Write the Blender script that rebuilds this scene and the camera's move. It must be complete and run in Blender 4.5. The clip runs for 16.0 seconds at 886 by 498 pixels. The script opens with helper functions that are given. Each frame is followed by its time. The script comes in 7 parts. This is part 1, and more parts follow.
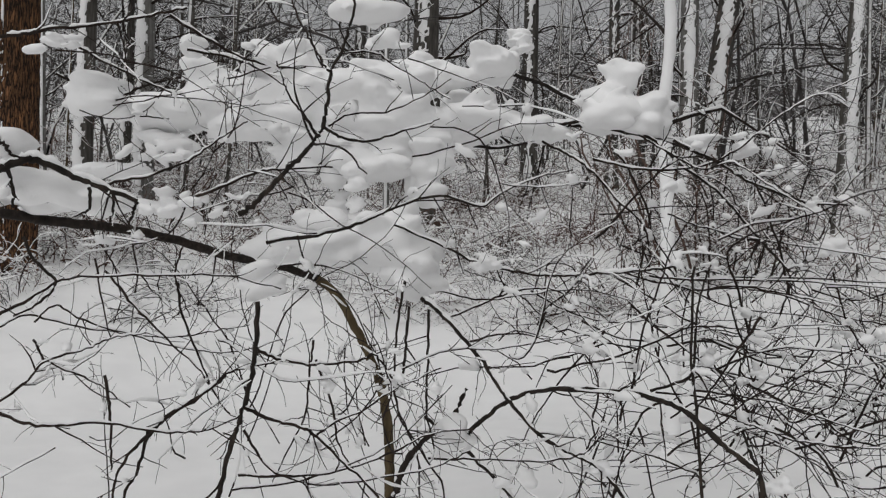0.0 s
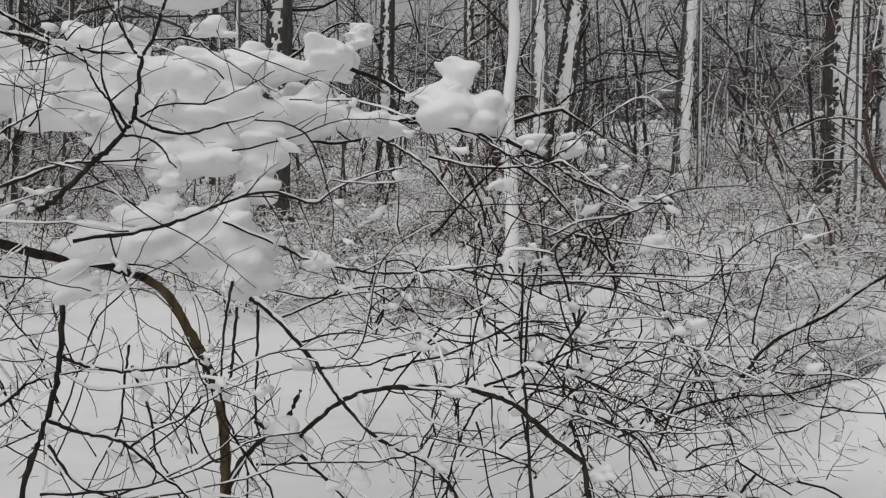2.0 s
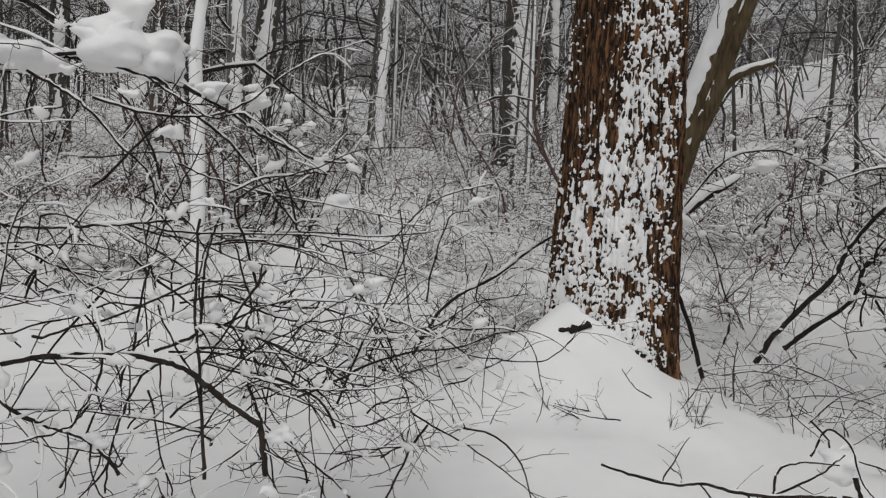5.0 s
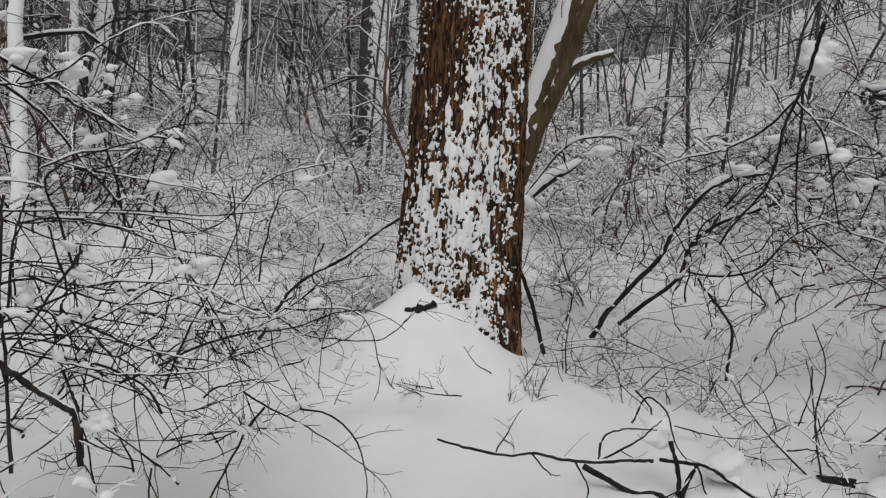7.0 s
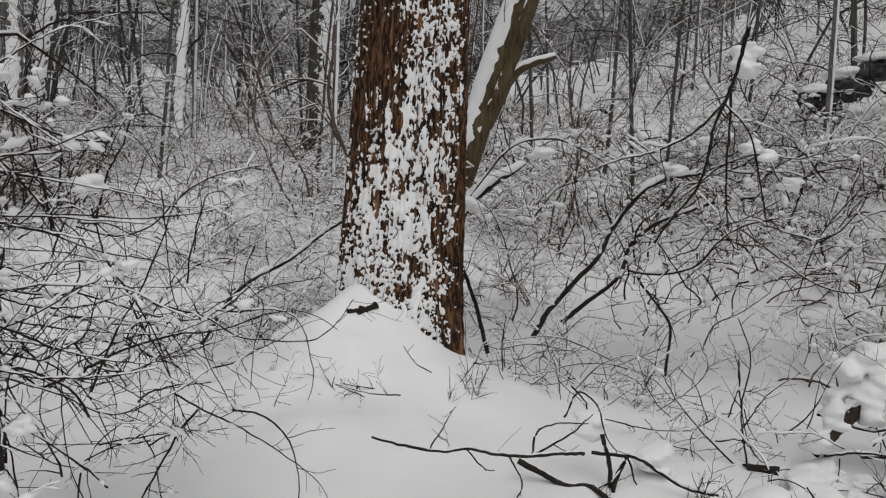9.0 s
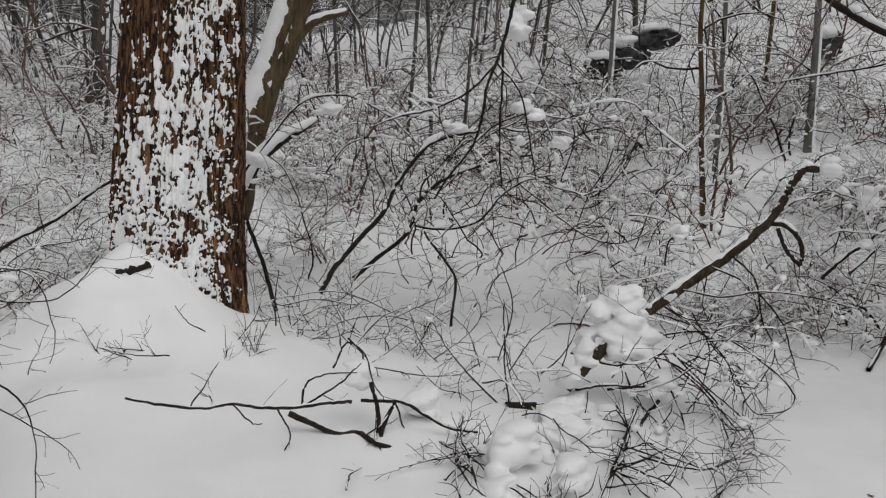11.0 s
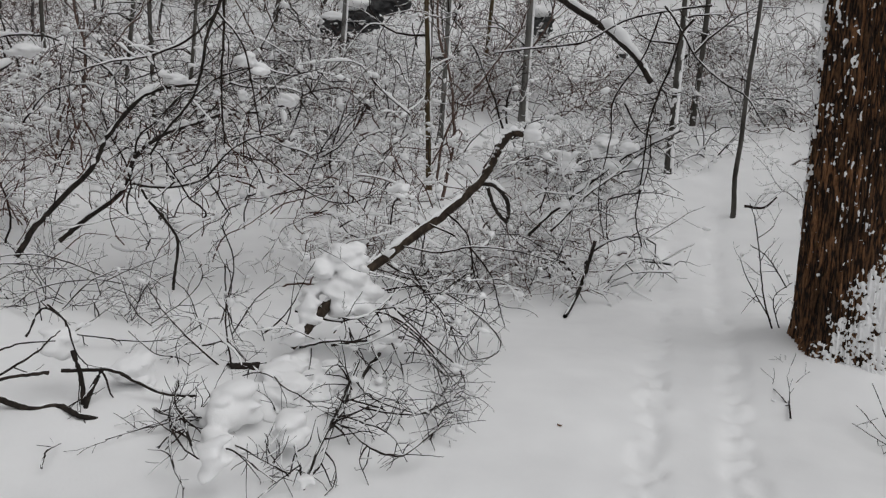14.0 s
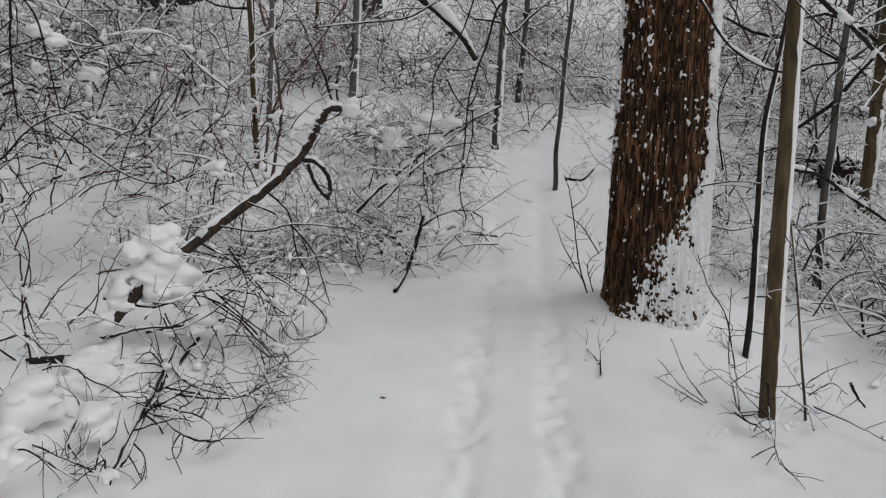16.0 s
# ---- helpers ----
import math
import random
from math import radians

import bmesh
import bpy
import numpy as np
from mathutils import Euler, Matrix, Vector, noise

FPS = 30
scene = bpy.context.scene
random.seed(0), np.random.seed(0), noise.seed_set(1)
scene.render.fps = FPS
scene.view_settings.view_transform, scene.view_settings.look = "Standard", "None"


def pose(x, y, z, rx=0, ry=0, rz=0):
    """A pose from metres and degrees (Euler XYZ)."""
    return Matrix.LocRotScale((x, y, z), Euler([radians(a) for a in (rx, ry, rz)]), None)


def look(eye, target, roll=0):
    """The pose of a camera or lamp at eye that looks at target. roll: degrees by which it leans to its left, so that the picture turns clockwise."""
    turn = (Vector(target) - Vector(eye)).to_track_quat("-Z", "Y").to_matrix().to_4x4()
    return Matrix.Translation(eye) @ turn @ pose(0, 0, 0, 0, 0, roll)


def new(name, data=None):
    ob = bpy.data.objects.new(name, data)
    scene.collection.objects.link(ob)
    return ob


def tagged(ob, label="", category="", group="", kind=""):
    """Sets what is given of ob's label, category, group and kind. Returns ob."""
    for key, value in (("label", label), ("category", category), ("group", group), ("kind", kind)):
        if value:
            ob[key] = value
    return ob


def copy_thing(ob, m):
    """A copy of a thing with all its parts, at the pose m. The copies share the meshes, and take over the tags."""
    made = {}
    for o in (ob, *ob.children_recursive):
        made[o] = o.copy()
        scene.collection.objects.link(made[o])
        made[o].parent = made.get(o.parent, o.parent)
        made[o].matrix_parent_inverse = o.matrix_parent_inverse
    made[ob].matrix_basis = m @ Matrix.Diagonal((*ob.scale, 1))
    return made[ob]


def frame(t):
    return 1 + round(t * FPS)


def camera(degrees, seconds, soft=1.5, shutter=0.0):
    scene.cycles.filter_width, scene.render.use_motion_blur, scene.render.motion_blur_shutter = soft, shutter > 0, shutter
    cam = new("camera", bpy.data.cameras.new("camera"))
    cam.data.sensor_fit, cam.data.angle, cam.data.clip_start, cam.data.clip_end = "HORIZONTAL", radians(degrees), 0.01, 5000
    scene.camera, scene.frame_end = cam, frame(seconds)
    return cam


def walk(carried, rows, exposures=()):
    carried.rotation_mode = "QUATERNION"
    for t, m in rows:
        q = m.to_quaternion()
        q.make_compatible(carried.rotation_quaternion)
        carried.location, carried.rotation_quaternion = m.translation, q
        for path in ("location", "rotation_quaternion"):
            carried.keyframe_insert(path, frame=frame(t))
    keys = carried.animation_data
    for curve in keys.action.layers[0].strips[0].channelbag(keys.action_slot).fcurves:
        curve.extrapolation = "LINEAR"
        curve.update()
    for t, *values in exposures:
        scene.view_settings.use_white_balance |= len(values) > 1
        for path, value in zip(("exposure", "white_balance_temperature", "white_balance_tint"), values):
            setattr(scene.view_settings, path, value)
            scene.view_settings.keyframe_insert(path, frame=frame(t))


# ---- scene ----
import itertools

# ---- camera and walk ----
cam = camera(58.7, 16.0, 1.24)
PATH = [
    (0, (0.000, 0.000, 1.530), (0.000, 2.000, 1.574), 0.77),
    (0.5, (0.068, -0.006, 1.532), (0.140, 1.992, 1.577), 0.65),
    (1, (0.125, -0.021, 1.543), (0.212, 1.977, 1.586), 0.61),
    (1.5, (0.122, -0.011, 1.541), (0.393, 1.970, 1.582), 0.46),
    (2, (0.102, 0.035, 1.538), (0.454, 2.003, 1.575), 0.32),
    (2.5, (0.103, 0.072, 1.549), (0.585, 2.012, 1.585), 0.41),
    (3, (0.117, 0.089, 1.545), (0.793, 1.971, 1.576), 0.89),
    (3.5, (0.130, 0.120, 1.543), (0.923, 1.956, 1.576), 1.63),
    (4, (0.156, 0.131, 1.533), (1.033, 1.928, 1.536), 1.76),
    (4.5, (0.174, 0.117, 1.520), (1.151, 1.861, 1.476), 1.67),
    (5, (0.190, 0.091, 1.519), (1.245, 1.790, 1.474), 1.35),
    (5.2, (0.199, 0.074, 1.511), (1.283, 1.754, 1.469), 1.15),
    (7.3, (0.272, 0.023, 1.510), (1.621, 1.497, 1.424), 1.73),
    (7.5, (0.269, 0.038, 1.515), (1.619, 1.511, 1.427), 1.76),
    (8, (0.258, 0.034, 1.519), (1.600, 1.514, 1.430), 1.64),
    (8.2, (0.257, 0.030, 1.515), (1.599, 1.510, 1.425), 1.61),
    (10.3, (0.429, -0.351, 1.489), (2.035, 0.839, 1.426), 0.76),
    (10.5, (0.433, -0.353, 1.483), (2.056, 0.813, 1.402), 1.00),
    (11, (0.448, -0.335, 1.470), (2.148, 0.706, 1.307), 0.98),
    (11.5, (0.450, -0.328, 1.456), (2.222, 0.585, 1.284), 0.86),
    (12, (0.446, -0.330, 1.455), (2.270, 0.469, 1.273), 1.51),
    (12.5, (0.449, -0.349, 1.453), (2.318, 0.335, 1.255), 1.85),
    (13, (0.475, -0.372, 1.445), (2.379, 0.206, 1.248), 2.13),
    (13.5, (0.488, -0.393, 1.439), (2.413, 0.103, 1.215), 2.43),
    (14, (0.495, -0.424, 1.437), (2.434, 0.006, 1.201), 2.50),
    (14.5, (0.496, -0.456, 1.441), (2.453, -0.108, 1.213), 2.09),
    (15, (0.516, -0.492, 1.435), (2.491, -0.260, 1.215), 2.01),
    (15.5, (0.522, -0.526, 1.427), (2.500, -0.392, 1.161), 2.11),
    (16, (0.524, -0.565, 1.419), (2.505, -0.529, 1.145), 1.92),
]
walk(cam, [(t, look(eye, target, roll)) for t, eye, target, roll in PATH], [(0, -0.36, 6500, 10), (5, -0.37, 6520, 10), (8, -0.37, 6500, 10), (11, -0.36, 6480, 10), (14.5, -0.35, 6400, 10), (16, -0.41, 6350, 10)])

# ---- world, sun, exposure ----
SUN_ELEV, SUN_AZ = 62.0, 205.0
world = bpy.data.worlds.new("overcast_sky")
scene.world = world
world.use_nodes = True
wn, wl = world.node_tree.nodes, world.node_tree.links
sky_tex = wn.new("ShaderNodeTexSky")
sky_tex.sky_type, sky_tex.sun_disc = "NISHITA", False
sky_tex.sun_elevation, sky_tex.sun_rotation = radians(SUN_ELEV), radians(SUN_AZ)
cloud = wn.new("ShaderNodeHueSaturation")
cloud.inputs["Saturation"].default_value = 0.06
wl.new(sky_tex.outputs["Color"], cloud.inputs["Color"])
wl.new(cloud.outputs["Color"], wn["Background"].inputs["Color"])
wn["Background"].inputs["Strength"].default_value = 0.095
sun = new("sun", bpy.data.lights.new("sun", "SUN"))
sun.data.energy, sun.data.angle, sun.data.color = 1.35, radians(75), (1.0, 0.985, 0.965)
sun_from = Vector((math.sin(radians(SUN_AZ)) * math.cos(radians(SUN_ELEV)), math.cos(radians(SUN_AZ)) * math.cos(radians(SUN_ELEV)), math.sin(radians(SUN_ELEV))))
sun.matrix_world = look(sun_from * 50, (0, 0, 0))

# ---- materials ----
def nodes_of(name, rough=0.8):
    m = bpy.data.materials.new(name)
    m.use_nodes = True
    nt = m.node_tree
    b = nt.nodes["Principled BSDF"]
    b.inputs["Roughness"].default_value = rough
    b.inputs["Specular IOR Level"].default_value = 0.25
    return m, nt.nodes, nt.links, b


def ramp_of(n, stops):
    r = n.new("ShaderNodeValToRGB")
    e = r.color_ramp.elements
    e[0].position, e[0].color = stops[0][0], (*stops[0][1], 1)
    e[1].position, e[1].color = stops[-1][0], (*stops[-1][1], 1)
    for p, c in stops[1:-1]:
        k = e.new(p)
        k.color = (*c, 1)
    return r


def noise_of(n, l, scale, detail=4, stretch=None, coord="Object"):
    tc = n.new("ShaderNodeTexCoord")
    t = n.new("ShaderNodeTexNoise")
    t.inputs["Scale"].default_value, t.inputs["Detail"].default_value = scale, detail
    if stretch:
        mp = n.new("ShaderNodeMapping")
        mp.inputs["Scale"].default_value = stretch
        l.new(tc.outputs[coord], mp.inputs["Vector"])
        l.new(mp.outputs["Vector"], t.inputs["Vector"])
    else:
        l.new(tc.outputs[coord], t.inputs["Vector"])
    return t


def bump_of(n, l, b, height, strength, distance):
    bp = n.new("ShaderNodeBump")
    bp.inputs["Strength"].default_value, bp.inputs["Distance"].default_value = strength, distance
    l.new(height, bp.inputs["Height"])
    l.new(bp.outputs["Normal"], b.inputs["Normal"])


def snow_material(name, grain=90.0, soft=7.0):
    m, n, l, b = nodes_of(name, 0.75)
    t1, t2 = noise_of(n, l, soft, 3), noise_of(n, l, grain, 3)
    r = ramp_of(n, [(0.3, (0.87, 0.87, 0.873)), (0.7, (0.925, 0.925, 0.925))])
    l.new(t1.outputs["Fac"], r.inputs["Fac"])
    l.new(r.outputs["Color"], b.inputs["Base Color"])
    mix = n.new("ShaderNodeMath")
    mix.operation = "MULTIPLY_ADD"
    mix.inputs[1].default_value = 0.12
    l.new(t2.outputs["Fac"], mix.inputs[0])
    l.new(t1.outputs["Fac"], mix.inputs[2])
    bump_of(n, l, b, mix.outputs["Value"], 0.35, 0.03)
    return m


def bark_material(name, dark, mid, light, scale=14.0, stretch=(1, 1, 0.18), strength=0.7, depth=0.012, steps=(0.32, 0.52, 0.74)):
    m, n, l, b = nodes_of(name, 0.9)
    t1, t2 = noise_of(n, l, scale, 6, stretch), noise_of(n, l, 2.3, 3)
    r = ramp_of(n, [(steps[0], dark), (steps[1], mid), (steps[2], light)])
    mx = n.new("ShaderNodeMath")
    mx.operation = "MULTIPLY_ADD"
    mx.inputs[1].default_value = 0.7
    l.new(t1.outputs["Fac"], mx.inputs[0])
    k = n.new("ShaderNodeMath")
    k.operation = "MULTIPLY"
    k.inputs[1].default_value = 0.3
    l.new(t2.outputs["Fac"], k.inputs[0])
    l.new(k.outputs["Value"], mx.inputs[2])
    l.new(mx.outputs["Value"], r.inputs["Fac"])
    l.new(r.outputs["Color"], b.inputs["Base Color"])
    bump_of(n, l, b, t1.outputs["Fac"], strength, depth)
    return m


def furrowed_bark(name):
    """Old bark: long rounded ridges parted by crooked furrows, whose shade is painted in the colour."""
    m, n, l, b = nodes_of(name, 0.9)
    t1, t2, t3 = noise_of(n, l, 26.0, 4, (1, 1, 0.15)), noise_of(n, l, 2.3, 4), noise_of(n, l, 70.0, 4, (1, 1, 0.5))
    # near-black middle stops paint shade into the furrows, where the bump below dips
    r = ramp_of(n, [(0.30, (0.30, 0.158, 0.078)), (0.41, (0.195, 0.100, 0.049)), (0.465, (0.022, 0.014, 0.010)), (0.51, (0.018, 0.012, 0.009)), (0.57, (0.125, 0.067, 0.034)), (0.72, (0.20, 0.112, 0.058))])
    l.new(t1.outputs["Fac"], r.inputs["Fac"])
    shade = ramp_of(n, [(0.32, (0.62, 0.60, 0.58)), (0.68, (1.2, 1.12, 1.05))])
    l.new(t2.outputs["Fac"], shade.inputs["Fac"])
    grain = ramp_of(n, [(0.30, (0.6, 0.6, 0.6)), (0.70, (1.3, 1.3, 1.3))])
    l.new(t3.outputs["Fac"], grain.inputs["Fac"])
    last = r.outputs["Color"]
    for k in (shade, grain):
        mix = n.new("ShaderNodeMixRGB")
        mix.blend_type = "MULTIPLY"
        mix.inputs["Fac"].default_value = 1.0
        l.new(last, mix.inputs["Color1"])
        l.new(k.outputs["Color"], mix.inputs["Color2"])
        last = mix.outputs["Color"]
    l.new(last, b.inputs["Base Color"])
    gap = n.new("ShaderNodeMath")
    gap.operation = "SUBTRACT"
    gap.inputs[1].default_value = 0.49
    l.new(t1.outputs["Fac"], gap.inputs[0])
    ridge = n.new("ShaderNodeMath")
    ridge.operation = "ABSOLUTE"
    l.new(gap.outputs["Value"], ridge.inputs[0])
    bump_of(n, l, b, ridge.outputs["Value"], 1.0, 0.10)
    return m


SNOW = snow_material("fresh_snow", 120.0, 5.0)
GROUND_SNOW = snow_material("ground_snow", 60.0, 2.2)
BARK_RED = furrowed_bark("brown_bark_shaded_furrows")
BARK_GREY = bark_material("grey_forest_bark", (0.032, 0.029, 0.026), (0.078, 0.072, 0.064), (0.15, 0.141, 0.127), 16.0, (1, 1, 0.14))
BARK_PALE = bark_material("pale_frosted_bark", (0.07, 0.066, 0.060), (0.16, 0.155, 0.145), (0.29, 0.285, 0.275), 11.0)
BARK_WET = bark_material("wet_dark_bark", (0.009, 0.007, 0.006), (0.024, 0.019, 0.016), (0.065, 0.050, 0.039), 40.0, (1, 1, 0.5), 0.5, 0.004)
BARK_BOUGH = bark_material("dark_brown_bough_bark", (0.014, 0.010, 0.007), (0.040, 0.029, 0.021), (0.10, 0.074, 0.052), 34.0, (1, 1, 0.5), 0.5, 0.004)
BARK_OLIVE = bark_material("olive_brown_bark", (0.038, 0.027, 0.014), (0.092, 0.067, 0.035), (0.16, 0.125, 0.075), 26.0)
TWIG = bark_material("dark_twig_bark", (0.009, 0.006, 0.005), (0.023, 0.016, 0.013), (0.058, 0.041, 0.033), 30.0, (1, 1, 0.6), 0.3, 0.002)
TWIG_RED = bark_material("reddish_twig_bark", (0.060, 0.037, 0.031), (0.130, 0.086, 0.071), (0.22, 0.150, 0.125), 24.0, (1, 1, 0.6), 0.3, 0.002)
TWIG_BROWN = bark_material("brown_bramble_bark", (0.038, 0.019, 0.015), (0.092, 0.048, 0.037), (0.165, 0.093, 0.073), 24.0, (1, 1, 0.6), 0.3, 0.002)
# greyer and lighter than the near twigs: distance haze put into the colour
TWIG_FAR = bark_material("hazed_far_wood_bark", (0.030, 0.027, 0.026), (0.070, 0.064, 0.062), (0.13, 0.122, 0.118), 3.0, (1, 1, 0.3), 0.2, 0.01)
ROCK = bark_material("dark_wet_rock", (0.018, 0.018, 0.019), (0.055, 0.055, 0.056), (0.13, 0.13, 0.13), 5.0, (1, 1, 1), 0.8, 0.05)
LEAF = bark_material("withered_leaf", (0.10, 0.045, 0.022), (0.17, 0.08, 0.04), (0.26, 0.13, 0.07), 9.0, (1, 1, 1), 0.2, 0.003)


# ---- geometry helpers ----
RNG = np.random.default_rng(11)
WIND = np.array((-0.25, -0.97, 0.0))     # the side of the trunks on which snow is plastered


class Geo:
    """Gathers tubes and shells into one mesh."""

    def __init__(self):
        self.v, self.f, self.n = [], [], 0

    def add(self, verts, faces):
        self.v.append(np.asarray(verts, float))
        self.f.append(np.asarray(faces, int) + self.n)
        self.n += len(verts)

    def tube(self, p, r, sides=4, wide=1.0):
        p, r = np.asarray(p, float), np.asarray(r, float)
        m = len(p)
        tan = np.gradient(p, axis=0)
        tan /= np.linalg.norm(tan, axis=1)[:, None] + 1e-9
        ref = np.where(np.abs(tan[:, 2:3]) > 0.9, (1.0, 0.0, 0.0), (0.0, 0.0, 1.0))
        side = np.stack([tan[:, 1] * ref[:, 2] - tan[:, 2] * ref[:, 1], tan[:, 2] * ref[:, 0] - tan[:, 0] * ref[:, 2], tan[:, 0] * ref[:, 1] - tan[:, 1] * ref[:, 0]], 1)
        side /= np.linalg.norm(side, axis=1)[:, None] + 1e-9
        up = np.stack([side[:, 1] * tan[:, 2] - side[:, 2] * tan[:, 1], side[:, 2] * tan[:, 0] - side[:, 0] * tan[:, 2], side[:, 0] * tan[:, 1] - side[:, 1] * tan[:, 0]], 1)
        a = np.arange(sides) * 2 * np.pi / sides + 0.6
        ring = (np.cos(a)[None, :, None] * side[:, None] * wide + np.sin(a)[None, :, None] * up[:, None]) * r[:, None, None]
        verts = (p[:, None] + ring).reshape(-1, 3)
        i, j = np.meshgrid(np.arange(m - 1), np.arange(sides), indexing="ij")
        q = (j + 1) % sides
        faces = np.stack([i * sides + j, i * sides + q, (i + 1) * sides + q, (i + 1) * sides + j], -1).reshape(-1, 4)
        self.add(verts, faces)
        if sides == 4:
            self.add(verts[-4:], [[0, 1, 2, 3]])

    def mesh(self, name, material, smooth=True):
        me = bpy.data.meshes.new(name)
        if self.n:
            v, f = np.concatenate(self.v), np.concatenate(self.f)
            me.vertices.add(len(v))
            me.vertices.foreach_set("co", v.ravel())
            me.loops.add(f.size)
            me.polygons.add(len(f))
            me.loops.foreach_set("vertex_index", f.ravel())
            me.polygons.foreach_set("loop_start", np.arange(0, f.size, 4))
            me.polygons.foreach_set("use_smooth", np.full(len(f), smooth))
            me.update(calc_edges=True)
            me.validate()
        me.materials.append(material)
        return me


def field(x, y, z):
    """Gradient noise on arrays, about -1 to 1."""
    x, y, z = np.broadcast_arrays(np.asarray(x, float), np.asarray(y, float), np.asarray(z, float))
    ix, iy, iz = np.floor(x).astype(np.int64), np.floor(y).astype(np.int64), np.floor(z).astype(np.int64)
    fx, fy, fz = x - ix, y - iy, z - iz
    ux, uy, uz = (f * f * f * (f * (f * 6 - 15) + 10) for f in (fx, fy, fz))
    total = np.zeros(x.shape)
    for a, b, c in itertools.product((0, 1), repeat=3):
        h = ((ix + a) * 73856093) ^ ((iy + b) * 19349663) ^ ((iz + c) * 83492791)
        h = ((h ^ (h >> 13)) * 1274126177) & 0x7FFFFFFF
        h ^= h >> 15
        w = (ux if a else 1 - ux) * (uy if b else 1 - uy) * (uz if c else 1 - uz)
        total += w * (((h & 1023) / 511.5 - 1) * (fx - a) + (((h >> 10) & 1023) / 511.5 - 1) * (fy - b) + (((h >> 20) & 1023) / 511.5 - 1) * (fz - c))
    return total * 1.6


def part(name, geo, material, parent, label=""):
    """Links a gathered mesh as one object under a thing or a part."""
    ob = new(name, geo if isinstance(geo, bpy.types.Mesh) else geo.mesh(name, material))
    ob.parent = parent
    return tagged(ob, label)


def thing(name, at, label, category, group="", kind=""):
    e = new(name)
    e.location = at
    e.empty_display_size = 0.2
    return tagged(e, label, category, group, kind)


def smooth_line(points, per=6):
    """A Catmull-Rom line through a few points; further columns (radius) are carried along."""
    p = np.asarray(points, float)
    q = np.vstack([2 * p[0] - p[1], p, 2 * p[-1] - p[-2]])
    out = []
    for i in range(1, len(q) - 2):
        t = np.linspace(0, 1, per, endpoint=False)[:, None]
        a, b, c, d = q[i - 1], q[i], q[i + 1], q[i + 2]
        out.append(0.5 * (2 * b + (c - a) * t + (2 * a - 5 * b + 4 * c - d) * t**2 + (3 * b - a - 3 * c + d) * t**3))
    return np.vstack(out + [p[-1:]])


def snow_cap(geo, p, r, rng, load=1.0, cover=0.75, sides=5, base=0.0022):
    """Snow lying along the top of a branch, in runs with gaps; steep stretches carry less."""
    p, r = np.asarray(p, float), np.asarray(r, float)
    m = len(p)
    if m < 3:
        return
    tan = np.gradient(p, axis=0)
    flat = np.sqrt(1 - (tan[:, 2] / (np.linalg.norm(tan, axis=1) + 1e-9)) ** 2)
    wave = np.interp(np.arange(m), np.arange(0, m + 3, 2.0), rng.random(len(np.arange(0, m + 3, 2.0))))
    s = load * (0.35 + 1.0 * wave) * flat**1.5 * (wave < cover + 0.12)
    keep = (s > 0.22) & (r > 0)
    i = 0
    while i < m:
        if not keep[i]:
            i += 1
            continue
        j = i
        while j + 1 < m and keep[j + 1]:
            j += 1
        if j - i >= 1:
            h = (0.55 * r[i:j + 1] + base) * s[i:j + 1] * 1.15
            h *= rng.uniform(0.65, 1.3, len(h))
            h[0] *= 0.3
            h[-1] *= 0.3
            q = p[i:j + 1].copy()
            q[:, 2] += 0.75 * r[i:j + 1] + 0.55 * h
            geo.tube(q, h + 0.0008, sides, 1.0)
        i = j + 1


def lump(geo, p, rng, size):
    """A small pillow of snow that sits on a twig."""
    k = int(rng.integers(1, len(p)))
    d = p[k] - p[k - 1]
    d = d * (1, 1, 0.4)
    d /= np.linalg.norm(d) + 1e-9
    h = size * rng.uniform(0.35, 1.0)
    ln = h * rng.uniform(1.0, 2.3)
    c = p[k] + (0, 0, 0.35 * h)
    prof = np.array((0.10, 0.6, 1.0, 0.85, 0.5, 0.08)) * rng.uniform(0.55, 1.2, 6)
    line = c + d * (np.array((-1.0, -0.75, -0.2, 0.35, 0.8, 1.0)) * ln)[:, None] + rng.normal(0, 0.22 * h, (6, 3))
    geo.tube(line, h * prof, 6, rng.uniform(0.9, 1.5))


def wander(p0, d0, length, steps, rng, bend=0.25, sag=0.0, lift=0.0):
    """A branch's line: starts along d0, swings in slow arcs with small kinks, lifts at first and sags towards its end."""
    x, y, z = (float(c) for c in p0)
    dx, dy, dz = (float(c) for c in d0)
    n = math.sqrt(dx * dx + dy * dy + dz * dz) + 1e-9
    dx, dy, dz = dx / n, dy / n, dz / n
    g = rng.normal(0, 1, (steps + 1, 6)).tolist()
    step, k = length / steps, bend * 6
    sx, sy, sz = k * g[-1][0], k * g[-1][1], k * g[-1][2]
    out = [(x, y, z)]
    for i in range(steps):
        u, q = i / steps, g[i]
        sx, sy, sz = 0.85 * sx + 0.5 * k * q[0], 0.85 * sy + 0.5 * k * q[1], 0.85 * sz + 0.5 * k * q[2]
        ax, ay, az = sy * dz - sz * dy, sz * dx - sx * dz, sx * dy - sy * dx
        dx, dy = dx + ax * step + 0.13 * q[3], dy + ay * step + 0.13 * q[4]
        dz = dz + (az + lift * (1 - u) - sag * u) * step + 0.13 * q[5]
        n = math.sqrt(dx * dx + dy * dy + dz * dz) + 1e-9
        dx, dy, dz = dx / n, dy / n, dz / n
        x, y, z = x + dx * step, y + dy * step, z + dz * step
        out.append((x, y, z))
    return np.array(out)


